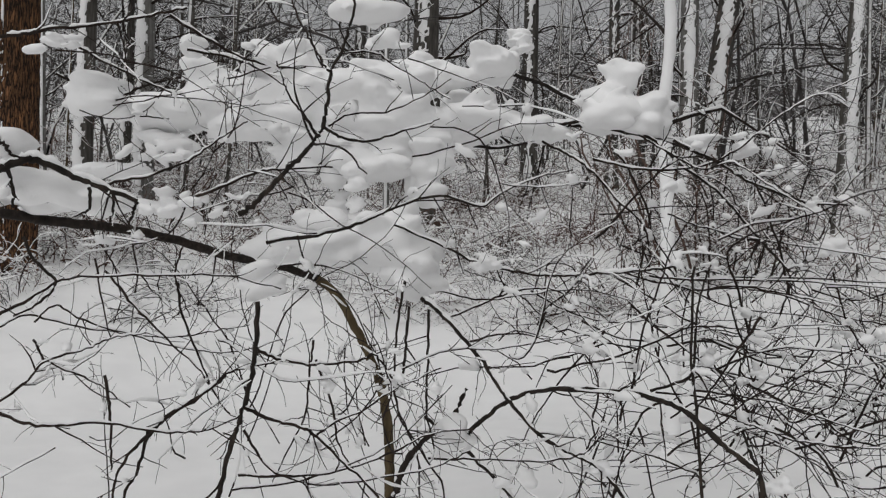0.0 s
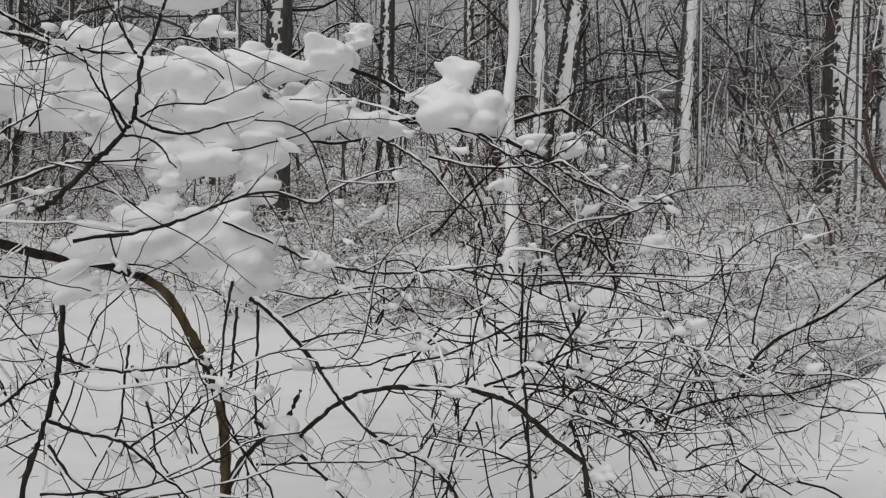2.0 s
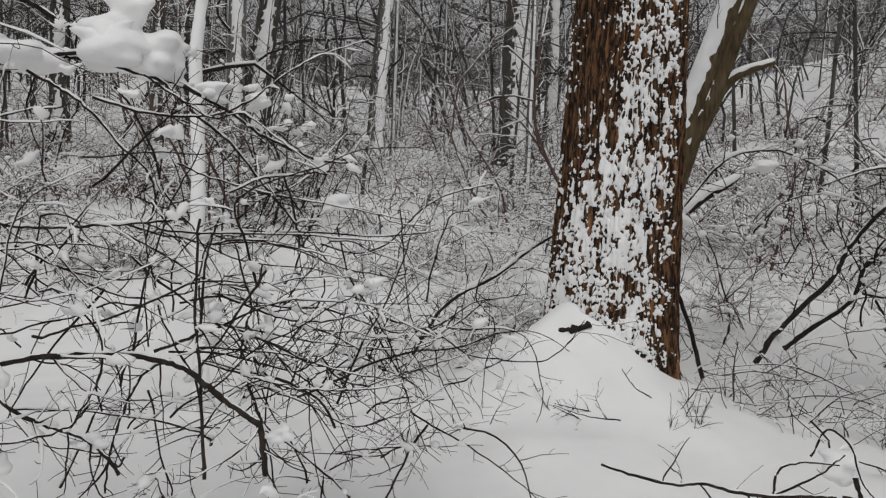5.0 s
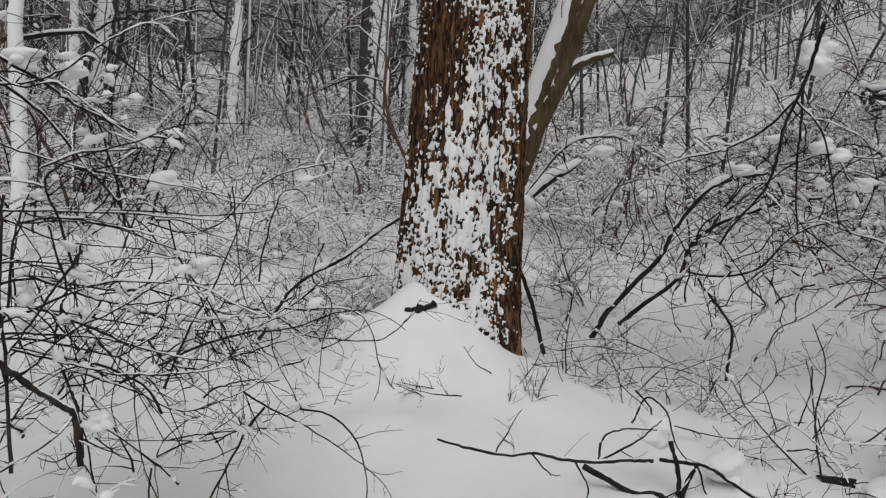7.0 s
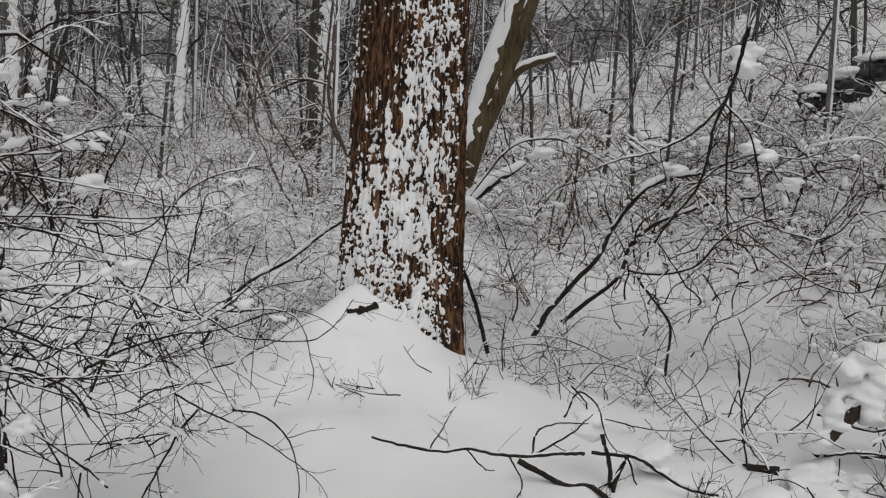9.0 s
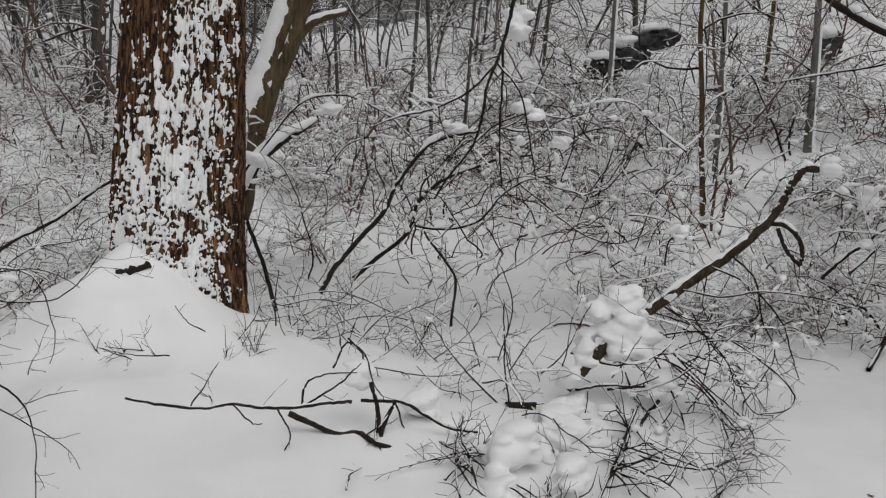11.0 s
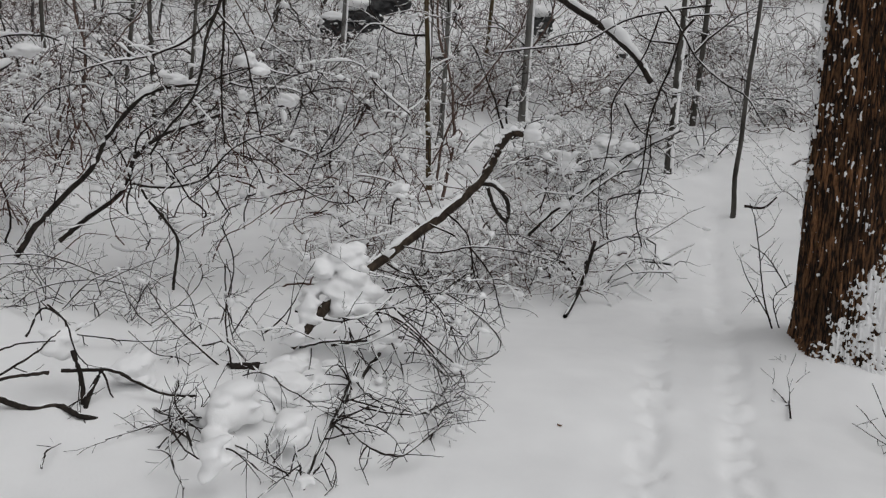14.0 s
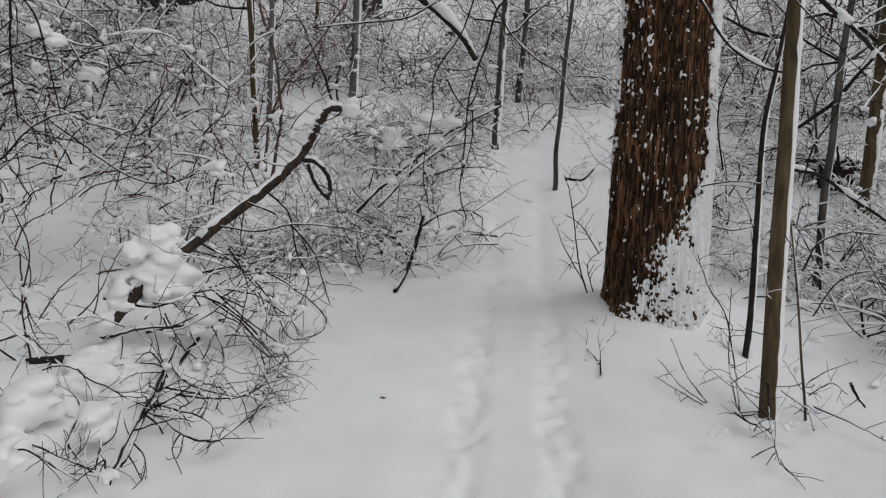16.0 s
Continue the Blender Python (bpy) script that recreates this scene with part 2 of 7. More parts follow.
def sprout(wood, snow, line, radii, rng, level, spec, base=0.0022, heap=0.0, often=0.0, gain=1.0):
    """Side branches along a line, and theirs in turn. spec: per level (per metre, length, spread, sag, sides, load, chance of snow, step)."""
    if level >= len(spec):
        return
    per, length, spread, sag, sides, load, chance, stride = spec[level]
    seg = np.linalg.norm(np.diff(line, axis=0), axis=1)
    total = seg.sum()
    at = np.r_[0, np.cumsum(seg)] / total
    for _ in range(rng.poisson(per * total)):
        u = rng.uniform(0.12, 1.0) ** 0.8
        k = max(min(int(np.searchsorted(at, u)), len(line) - 1), 1)
        w = (u - at[k - 1]) / (at[k] - at[k - 1] + 1e-9)
        p0 = line[k - 1] * (1 - w) + line[k] * w
        d = line[k] - line[k - 1]
        d /= np.linalg.norm(d) + 1e-9
        off = rng.normal(0, 1, 3)
        off -= d * (off @ d)
        off /= np.linalg.norm(off) + 1e-9
        ln = length * rng.uniform(0.35, 1.25) * (1.15 - 0.5 * u)
        steps = max(3, min(14, int(ln / stride)))
        q = wander(p0, d * (1 - spread) + off * spread * 1.2, ln, steps, rng, 0.30, sag)
        r0 = min(radii[k] * 0.7, gain * (0.0018 + 0.0070 * ln))
        r = np.linspace(r0, max(r0 * 0.35, 0.0010 * gain), len(q))
        wood.tube(q, r, sides)
        if load > 0 and rng.random() < chance:
            snow_cap(snow, q, r, rng, load * (2.2 if rng.random() < 0.12 else 1.0), 0.8, 4 if sides < 4 else 5, base)
        if rng.random() < often:
            lump(snow, q, rng, heap)
        sprout(wood, snow, q, r, rng, level + 1, spec, base, heap, often, gain)


# ---- ground ----
def hump(x, y, cx, cy, rad, h):
    return h * math.exp(-((x - cx) ** 2 + (y - cy) ** 2) / rad**2)


def ground_z(x, y):
    r = math.hypot(x, y)
    head = math.degrees(math.atan2(x, y))
    hill = min(max((head - 46.0) / 36.0, 0.0), 1.0)
    slope = 0.23 + 0.15 * hill * hill * (3 - 2 * hill)
    start = 8.0 + 1.0 * hill
    z = slope * (math.sqrt((max(r - start, 0.0)) ** 2 + 1.0) - 1.0)
    if r > 70:
        z -= slope * (r - 70) * min((r - 70) / 40, 1.0)
    z += hump(x, y, 4.12, 4.68, 0.62, 0.56 + 0.16 * noise.noise((x * 2.6, y * 2.6, 6.0))) + hump(x, y, 4.25, 4.55, 1.75, 0.40 + 0.10 * noise.noise((x * 1.7, y * 1.7, 2.0))) + hump(x, y, 6.95, -2.2, 0.95, 0.20) + hump(x, y, 4.6, 1.9, 1.0, 0.06)
    z += hump(x, y, 5.7, -2.7, 1.3, -0.20) + hump(x, y, 3.1, 3.6, 0.6, 0.10) + hump(x, y, 1.2, 5.4, 1.2, 0.15)
    z += 0.10 * noise.noise((x * 0.35, y * 0.35, 0.3)) * min(r / 3, 1) + 0.025 * noise.noise((x * 1.4, y * 1.4, 1.7))
    # the trodden track, two shallow ruts with scuffed rims
    side = y - (-0.62 - 0.075 * (x - 1.0))
    if -6 < x < 14:
        near = min(1.0, max(0.0, (14 - x) / 3))
        rough = noise.noise((x * 4.1, y * 6.1, 4.0)) + 0.9 * noise.noise((x * 9.0, y * 12.0, 2.0))
        z -= 0.028 * near * math.exp(-(side / 0.50) ** 6)
        for c in (-0.27, 0.27):
            band = math.exp(-((side - c + 0.06 * noise.noise((x * 1.3, c, 0))) / 0.10) ** 4)
            z -= near * band * (0.018 + 0.034 * rough)
    if r < 14:
        z += 0.006 * noise.noise((x * 6, y * 6, 9.0))
    return z


def make_ground():
    g = Geo()
    radii = np.concatenate([np.linspace(0.0, 12.0, 280), 12.0 + np.cumsum(np.linspace(0.09, 1.6, 60)), [80, 100, 140, 200, 300, 420]])
    # one sheet, fine in the viewed quarter and coarse behind
    angs = np.concatenate([np.radians(np.linspace(-40, 140, 520, endpoint=False)), np.radians(np.linspace(140, 320, 60, endpoint=False))])
    verts = [(r * math.sin(a) + 0.3, r * math.cos(a) - 0.2) for r in radii for a in angs]
    v = np.array([(x, y, ground_z(x, y)) for x, y in verts])
    na = len(angs)
    i, j = np.meshgrid(np.arange(len(radii) - 1), np.arange(na), indexing="ij")
    q = (j + 1) % na
    g.add(v, np.stack([i * na + j, (i + 1) * na + j, (i + 1) * na + q, i * na + q], -1).reshape(-1, 4))
    ob = new("ground", g.mesh("ground", GROUND_SNOW))
    tagged(ob, "deep undisturbed snow with a trodden two-rut track", "ground", kind="structure")


make_ground()

# ---- trees ----
def plastered_trunk(name, base, top, profile, seed, label, low, high, facing, bare, clean=2.6, span=3.9, ridges=9.0, turn=3.0, fine=(440, 310)):
    """A large ridged trunk with wind-blown snow plastered on one side. profile: (height, radius).
    low, high: middle (compass angle from +x, degrees), half width and density of the snow near the foot and at the height turn.
    bare: on which side of the middle (+1 or -1) the bark stays clean."""
    e = thing(name, base, label, "tree")
    hs, rs = np.array([h for h, _ in profile]), np.array([r for _, r in profile])
    z = np.concatenate([np.linspace(-0.1, span, fine[0]), np.linspace(span + 0.3, hs[-1], 14)])[:, None]
    # fine where the trunk is open to view, coarse behind
    a = np.radians(np.concatenate([np.linspace(facing - 105, facing + 105, fine[1], endpoint=False), np.linspace(facing + 105, facing + 255, 24, endpoint=False)]))[None, :]
    rad = np.interp(z, hs, rs)
    k = np.clip(z / turn, 0, 1)
    mid, half, dens = (lo * (1 - k) + hi * k for lo, hi in zip(low, high))
    c, s = np.cos(a), np.sin(a)
    flare = 1 + 0.10 * np.exp(-np.maximum(z, 0) / 0.35) * np.sin(5 * a + seed)
    lum = 1 + 0.02 * field(c * 1.3, s * 1.3, z * 0.5 + seed)
    wig = 0.05 * field(c * 3, s * 3, z * 1.3 + seed)
    f1 = field((c + wig) * ridges, (s - wig) * ridges, z * 2.0 + seed)
    f2 = field(c * ridges * 2.3, s * ridges * 2.3, z * 3.2 + seed)
    ridge = 1.0 - np.minimum(np.abs(f1) * 2.6, 1.0)
    relief = 0.026 * (ridge - 0.5) + 0.008 * f2
    r0 = rad * flare * lum
    off = (np.degrees(a) - mid + 180) % 360 - 180
    edge = (half - np.abs(off)) / 20.0
    edge = np.where((off * bare > 0) & (edge < 0), edge * 2.0, edge)
    edge = np.where(off * bare > 0, np.clip(edge, -clean, 1.0), np.clip(edge, -1.05, 1.0))
    cr, sr = c * rad, s * rad
    warp = 0.012 * field(cr * 30, sr * 30, z * 24 + 3 + seed)
    n1 = field((cr + warp) * 17 + seed, (sr - warp) * 17, z * (11 - 3.5 * k))
    n2 = field((cr - warp) * 50, (sr + warp) * 50 + seed, z * (42 - 14 * k))
    n3 = field(cr * 4, sr * 4, z * 2.2 + seed)
    n4 = field(cr * 95 + seed, sr * 95, z * 80)
    amount = dens + 0.55 * edge + 1.15 * n1 + 1.35 * n2 + 0.55 * n3 + 0.45 * n4 + 0.5 * (ridge - 0.5) * k
    thick = 0.019 * np.tanh(1.9 * amount)
    x0, y0 = top[0] / hs[-1] * z, top[1] / hs[-1] * z

    def shell(r):
        return np.stack([x0 + r * c, y0 + r * s, np.broadcast_to(z, r.shape)], -1)

    def sheet(v, held=None):
        m, na = v.shape[:2]
        i, j = np.meshgrid(np.arange(m - 1), np.arange(na), indexing="ij")
        q = (j + 1) % na
        ff = np.stack([i * na + j, i * na + q, (i + 1) * na + q, (i + 1) * na + j], -1).reshape(-1, 4)
        g = Geo()
        g.add(v.reshape(-1, 3), ff if held is None else ff[held.ravel()[ff].any(axis=1)])
        return g

    rows = np.r_[np.arange(0, fine[0], 2), np.arange(fine[0], len(z))]
    trunk = part("trunk", sheet(shell(r0 + relief)[rows][:, ::2]), BARK_RED, e, "red-brown furrowed bark with furrow shade in its colour")
    part("plastered_snow", sheet(shell(r0 + relief + thick), amount > -0.1), SNOW, trunk, "patchy wind-blown snow")
    return e


OLD_TREE = plastered_trunk("large_tree", (4.69, 4.79, 0.10), (0.45, -0.25), [(-0.5, 0.72), (0, 0.64), (0.4, 0.56), (0.9, 0.51), (1.8, 0.485), (3.2, 0.44), (6, 0.40), (14, 0.26)], 2.0,
                           "massive furrowed trunk half plastered with wind-blown snow", (192, 60, 0.14), (248, 32, -0.50), 228, 1, ridges=14.0, turn=2.6, fine=(640, 420))
plastered_trunk("large_tree", (6.92, -2.19, -0.02), (0.1, 0.1), [(-0.5, 0.50), (0, 0.44), (0.25, 0.40), (0.8, 0.385), (2.0, 0.365), (4, 0.34), (14, 0.22)], 9.0,
                "red-brown furrowed trunk with snow on one side", (186, 62, -0.04), (280, 44, 0.25), 166, -1, 2.25, turn=1.35, ridges=15.0, fine=(560, 360))
plastered_trunk("large_tree", (-7.27, 13.12, 1.35), (0.0, 0.0), [(-0.5, 0.58), (0, 0.52), (0.5, 0.46), (3, 0.43), (14, 0.28)], 15.0,
                "red-brown trunk at the edge of the thicket", (250, 40, -0.5), (250, 30, -0.6), 300, 1, fine=(120, 110))

root = Geo()
line = smooth_line(np.array([(4.10, 4.72, 0.79, 0.012), (4.00, 4.56, 0.80, 0.022), (4.06, 4.48, 0.822, 0.028), (4.16, 4.42, 0.85, 0.018)]) - (4.69, 4.79, 0.10, 0.0), 6)
line += RNG.normal(0, 0.008, line.shape)
root.tube(line[:, :3], line[:, 3], 8)
part("root", root, BARK_WET, OLD_TREE, "dark mossy root")

LIMB_SPEC = [(3.2, 1.1, 0.62, 0.10, 3, 1.2, 0.40, 0.22), (2.8, 0.5, 0.6, 0.1, 3, 1.2, 0.2, 0.16)]


def build_tree(name, at, r, height, lean, seed, material, label, limbs=14, first=1.8, snowy=0.8, bend=0.03, group="", split=False, strip=0.66, wind=WIND):
    """A forest tree: tapered trunk, snow on its windward side, rising limbs with twigs."""
    rng = np.random.default_rng(seed)
    e = thing(name, at, label, "tree", group)
    n = 18
    u = np.linspace(0, 1, n)
    z = -0.4 + u * height
    wob = np.cumsum(rng.normal(0, bend, (n, 2)), axis=0) * 0.35
    line = np.stack([lean[0] * u * height + wob[:, 0] - wob[0, 0], lean[1] * u * height + wob[:, 1] - wob[0, 1], z], 1)
    rad = r * (1.0 - 0.72 * u) * (1 + 0.5 * np.exp(-u * height / 0.25)) + 0.004
    wood, tw, sn = Geo(), Geo(), Geo()
    fine = smooth_line(np.c_[line, rad], 3)
    wood.tube(fine[:, :3], fine[:, 3], 9)
    # the strip of snow on the windward side, in ragged lengths
    m = len(fine)
    dense = smooth_line(fine, 4) if split else fine
    q = dense[:, :3] + wind * dense[:, 3:4] * 0.62
    rag = strip + 0.04 * np.interp(np.arange(len(q)), np.arange(0, len(q) + 2, 2), rng.normal(0, 1, len(np.arange(0, len(q) + 2, 2))))
    rag = np.where(rng.random(len(q)) < 1 - snowy, rag * 0.86, rag)
    if split and r > 0.05:
        low = fine[fine[:, 2] < 8.0]
        low = smooth_line(low[::2], max(2, int(10 * 0.9)))
        na, side = 22, math.atan2(wind[1], wind[0])
        ang = np.linspace(side - 1.9, side + 1.9, na)
        shell, held = np.empty((len(low), na, 3)), np.zeros((len(low), na), bool)
        for i, (x, y, z0, rr) in enumerate(low):
            for j, a in enumerate(ang):
                n1 = noise.noise((math.cos(a) * rr * 16 + seed, math.sin(a) * rr * 16, z0 * 7)) + 0.7 * noise.noise((x + math.cos(a) * rr * 40, y + math.sin(a) * rr * 40, z0 * 16 + seed))
                amount = strip * 1.5 - abs(a - side) * 0.8 + 0.42 * n1 + 0.35 * noise.noise((seed, 0, z0 * 0.8))
                held[i, j] = amount > 0
                k = rr + (0.004 + 0.12 * rr * math.tanh(1.5 * amount) if amount > 0 else -0.2 * rr)
                shell[i, j] = (x + k * math.cos(a), y + k * math.sin(a), z0)
        i, j = np.meshgrid(np.arange(len(low) - 1), np.arange(na - 1), indexing="ij")
        ff = np.stack([i * na + j, i * na + j + 1, (i + 1) * na + j + 1, (i + 1) * na + j], -1).reshape(-1, 4)
        sn.add(shell.reshape(-1, 3), ff[held.ravel()[ff].any(axis=1)])
    elif strip >= 0.3:
        sn.tube(q, dense[:, 3] * rag, 7)
    for _ in range(limbs):
        k = rng.uniform(first / height, 0.96)
        i = int(k * (m - 1))
        a = rng.uniform(0, 2 * np.pi)
        rise = rng.uniform(0.15, 1.1)
        d = np.array((math.cos(a), math.sin(a), rise))
        ln = rng.uniform(0.8, 2.6) * (0.6 + 6 * r) * (1.15 - 0.6 * k)
        ln = min(ln, 4.0)
        p = wander(fine[i, :3], d, ln, max(5, int(ln / 0.28)), rng, 0.13, 0.05, 0.12)
        rr = np.linspace(min(fine[i, 3] * 0.4, 0.007 + 0.009 * ln), 0.003, len(p))
        if split:
            own = Geo()
            own.tube(p, rr, 6)
            part("limb", own, TWIG, e)
        else:
            tw.tube(p, rr, 4)
        if rng.random() < 0.7:
            snow_cap(sn, p, rr, rng, 1.2, 0.8, 4, 0.003)
        sprout(tw, sn, p, rr, rng, 0, LIMB_SPEC, 0.003)
    part("trunk", wood, material, e)
    tagged(part("twigwork", tw, TWIG, e), kind="stuff")
    tagged(part("snow_cover", sn, SNOW, e), kind="stuff")
    return e


def stand(x, y, sink=0.0):
    return (x, y, ground_z(x, y) - sink)


# trees that stand out: place, radius, height, lean, bark
NOTED = [
    (-8.37, 18.16, 0.249, 17, (0, 0), BARK_GREY, "grey trunk with snow on its windward side"),
    (-9.08, 22.23, 0.190, 17, (0.01, 0), BARK_GREY, "slim grey trunk in the woods"),
    (-7.89, 20.54, 0.299, 17, (0, 0), BARK_PALE, "pale grey trunk in the woods"),
    (-2.93, 26.85, 0.246, 18, (0.01, 0), BARK_GREY, "slim grey trunk in the woods"),
    (-0.58, 19.99, 0.412, 18, (0.01, 0), BARK_GREY, "stout grey-brown trunk behind the snow-laden bush"),
    (2.77, 25.85, 0.305, 22, (0, 0), BARK_GREY, "dark straight trunk in the woods"),
    (5.60, 26.40, 0.217, 21, (0.01, 0), BARK_GREY, "dark straight trunk in the woods"),
    (6.58, 27.19, 0.222, 22, (0.02, 0), BARK_GREY, "dark straight trunk in the woods"),
    (1.76, 6.25, 0.058, 9, (0, 0), BARK_PALE, "slender young tree coated in snow"),
    (7.08, 22.92, 0.293, 25, (0.01, 0), BARK_PALE, "pale trunk plastered with snow"),
    (7.69, 23.60, 0.372, 26, (0.13, 0), BARK_GREY, "leaning grey trunk with snow on its upper side"),
    (10.89, 21.32, 0.230, 19, (0.06, 0), BARK_PALE, "slim leaning trunk with a white snow strip"),
    (15.14, 20.11, 0.571, 18, (0.03, -0.02), BARK_GREY, "thick grey trunk with a broad snow strip"),
    (19.16, 23.29, 0.254, 18, (0.02, 0), BARK_PALE, "slim straight trunk coated with snow"),
    (12.10, 2.35, 0.050, 9, (-0.02, 0.05), BARK_OLIVE, "thin brown sapling on the slope"),
    (13.40, -1.15, 0.062, 10, (0, 0), BARK_GREY, "thin brown-grey young tree"),
    (11.72, -1.87, 0.034, 8, (0, -0.03), BARK_GREY, "thin grey sapling beside the track"),
    (9.70, -4.30, 0.072, 10, (0, 0.01), BARK_OLIVE, "grey young tree with snow on one side"),
    (10.28, -5.50, 0.085, 11, (0, -0.02), BARK_OLIVE, "grey young tree with snow on one side"),
    (8.66, -4.29, 0.040, 8, (0, 0), BARK_GREY, "thin grey young tree"),
]
STRIPS = {0: 0.3, 1: 0.2, 2: 0.3, 3: 0.2, 4: 0.2, 5: 0.22, 6: 0.2, 7: 0.2, 8: 0.80, 9: 0.36, 10: 0.36, 11: 0.46, 12: 0.40, 13: 0.5, 17: 0.5, 18: 0.5}
for k, (x, y, r, h, lean, mat, lab) in enumerate(NOTED):
    build_tree("tree", stand(x, y), r, h, lean, 100 + k, mat, lab, limbs=12 if r < 0.08 else 16, first=2.0, snowy=0.85, bend=0.075 if r < 0.075 else 0.035, split=True,
               strip=STRIPS.get(k, 0.5))

def leaning_trunk(geo, snow, points, seed, load=0.45, sides=20):
    """A leaning bole through a few points (x, y, z, radius), with snow held along its upper side."""
    line = smooth_line(points, 16)
    p, r = line[:, :3], line[:, 3]
    tan = np.gradient(p, axis=0)
    tan /= np.linalg.norm(tan, axis=1)[:, None]
    side = np.cross(tan, (0.0, 0.0, 1.0))
    side /= np.linalg.norm(side, axis=1)[:, None]
    up = np.cross(side, tan)
    a = np.arange(sides) * 2 * np.pi / sides
    ca, sa = np.cos(a)[None, :, None], np.sin(a)[None, :, None]
    out = ca * side[:, None] + sa * up[:, None]
    run = np.r_[0, np.cumsum(np.linalg.norm(np.diff(p, axis=0), axis=1))][:, None]
    rough = 1 + 0.07 * field(np.cos(a)[None] * 2.5, np.sin(a)[None] * 2.5, run * 1.5 + seed) + 0.04 * field(np.cos(a)[None] * 7, np.sin(a)[None] * 7, run * 2 + seed)
    amount = np.sin(a)[None] - 1 + load * 2 + 0.45 * field(np.cos(a)[None] * 1.8 + seed, np.sin(a)[None] * 1.8, run * 3.0) + 0.35 * field(np.cos(a)[None] * 4 + seed, np.sin(a)[None] * 4, run * 9.0)
    i, j = np.meshgrid(np.arange(len(p) - 1), np.arange(sides), indexing="ij")
    q = (j + 1) % sides
    ff = np.stack([i * sides + j, i * sides + q, (i + 1) * sides + q, (i + 1) * sides + j], -1).reshape(-1, 4)
    rr = (r[:, None] * rough)[..., None]
    geo.add((p[:, None] + out * rr).reshape(-1, 3), ff)
    th = ((0.012 + 0.16 * r[:, None]) * np.tanh(2.0 * amount))[..., None]
    snow.add((p[:, None] + out * (rr + th)).reshape(-1, 3), ff[(amount > -0.15).ravel()[ff].any(axis=1)])
    return p, r


def forked_tree():
    """The old leaning tree behind the massive trunk: two stems from one bole, a bare limb, snow on the upper sides."""
    e = thing("forked_tree", (7.1, 7.0, 0.4), "leaning forked olive-brown tree loaded with snow", "tree")
    at = np.array((7.1, 7.0, 0.4, 0.0))
    sn, tw, rng = Geo(), Geo(), np.random.default_rng(140)
    for name, pts, load in (("trunk", [(7.05, 7.06, 0.35, 0.26), (7.22, 6.82, 1.1, 0.23), (7.36, 6.76, 1.80, 0.20), (7.55, 6.60, 2.57, 0.185), (7.63, 6.52, 2.95, 0.16)], 0.42),
                            ("stem", [(7.60, 6.55, 2.80, 0.14), (7.64, 6.50, 3.10, 0.14), (7.74, 6.36, 3.65, 0.135), (7.86, 6.20, 4.24, 0.12), (8.0, 6.0, 4.9, 0.11), (8.3, 5.7, 6.2, 0.08)], 0.62),
                            ("stem", [(7.62, 6.50, 2.70, 0.12), (7.76, 6.34, 3.15, 0.105), (7.86, 6.24, 3.62, 0.10), (7.98, 6.08, 4.20, 0.09), (8.14, 5.90, 4.95, 0.08), (8.5, 5.5, 6.4, 0.06)], 0.16),
                            ("limb", [(7.74, 6.40, 3.00, 0.07), (7.83, 6.28, 3.25, 0.066), (7.92, 6.18, 3.40, 0.06), (8.03, 6.04, 3.48, 0.05), (8.2, 5.85, 3.56, 0.035)], 0.38)):
        g, own = Geo(), Geo()
        p, r = leaning_trunk(g, own, np.array(pts) - at, 3 + len(pts), load)
        part("snow_layer", own, SNOW, part(name, g, BARK_OLIVE, e))
        sprout(tw, sn, p, r, rng, 0, [(0.9, 1.0, 0.7, 0.2, 4, 1.3, 0.6, 0.10), (4.0, 0.4, 0.6, 0.2, 3, 1.2, 0.4, 0.10)], 0.003)
    tagged(part("twigwork", tw, TWIG, e), kind="stuff")
    tagged(part("snow_cover", sn, SNOW, e), kind="stuff")
    # a snow-covered dead bole leaning behind it
    e = thing("leaning_log", (6.9, 6.3, 0.6), "dead leaning log thickly covered with snow", "log")
    at = np.array((6.9, 6.3, 0.6, 0.0))
    sn, g = Geo(), Geo()
    leaning_trunk(g, sn, np.array([(6.75, 6.45, 0.85, 0.085), (7.05, 6.30, 1.62, 0.08), (7.32, 6.13, 1.95, 0.07), (7.55, 5.96, 2.12, 0.05), (7.68, 5.88, 2.22, 0.03)]) - at, 21, 0.68, 16)
    part("log", g, BARK_WET, e)
    tagged(part("snow_cover", sn, SNOW, e), kind="stuff")


forked_tree()

# the wood behind: a few kinds, copied
KINDS = []
for k in range(9):
    r = (0.045, 0.06, 0.085, 0.11, 0.05, 0.075, 0.14, 0.04, 0.095)[k]
    t = build_tree("tree", (0, 0, -60), r, 11 + 30 * r, (RNG.normal(0, 0.03), RNG.normal(0, 0.03)), 300 + k, (BARK_GREY, BARK_PALE, BARK_GREY, BARK_GREY, BARK_OLIVE, BARK_PALE, BARK_GREY, BARK_GREY, BARK_GREY)[k],
                   "bare winter tree with snow along trunk and limbs", limbs=20, first=1.5, group="trees of the wood", strip=(0, 0.58, 0, 0, 0.55, 0.62, 0.5, 0, 0)[k])
    KINDS.append(t)
spots = []
while len(spots) < 140:
    head, dist = radians(RNG.uniform(-45, 140)), 11.5 + 34 * RNG.random() ** 0.8
    x, y = dist * math.sin(head), dist * math.cos(head)
    if (dist < 19 and head < radians(48)) or (head > radians(52) and RNG.random() < 0.45) or any((x - a) ** 2 + (y - b) ** 2 < 1.0 for a, b in spots) or (x > 4 and -3.2 < y < 0.8 and x < 13):
        continue
    spots.append((x, y))
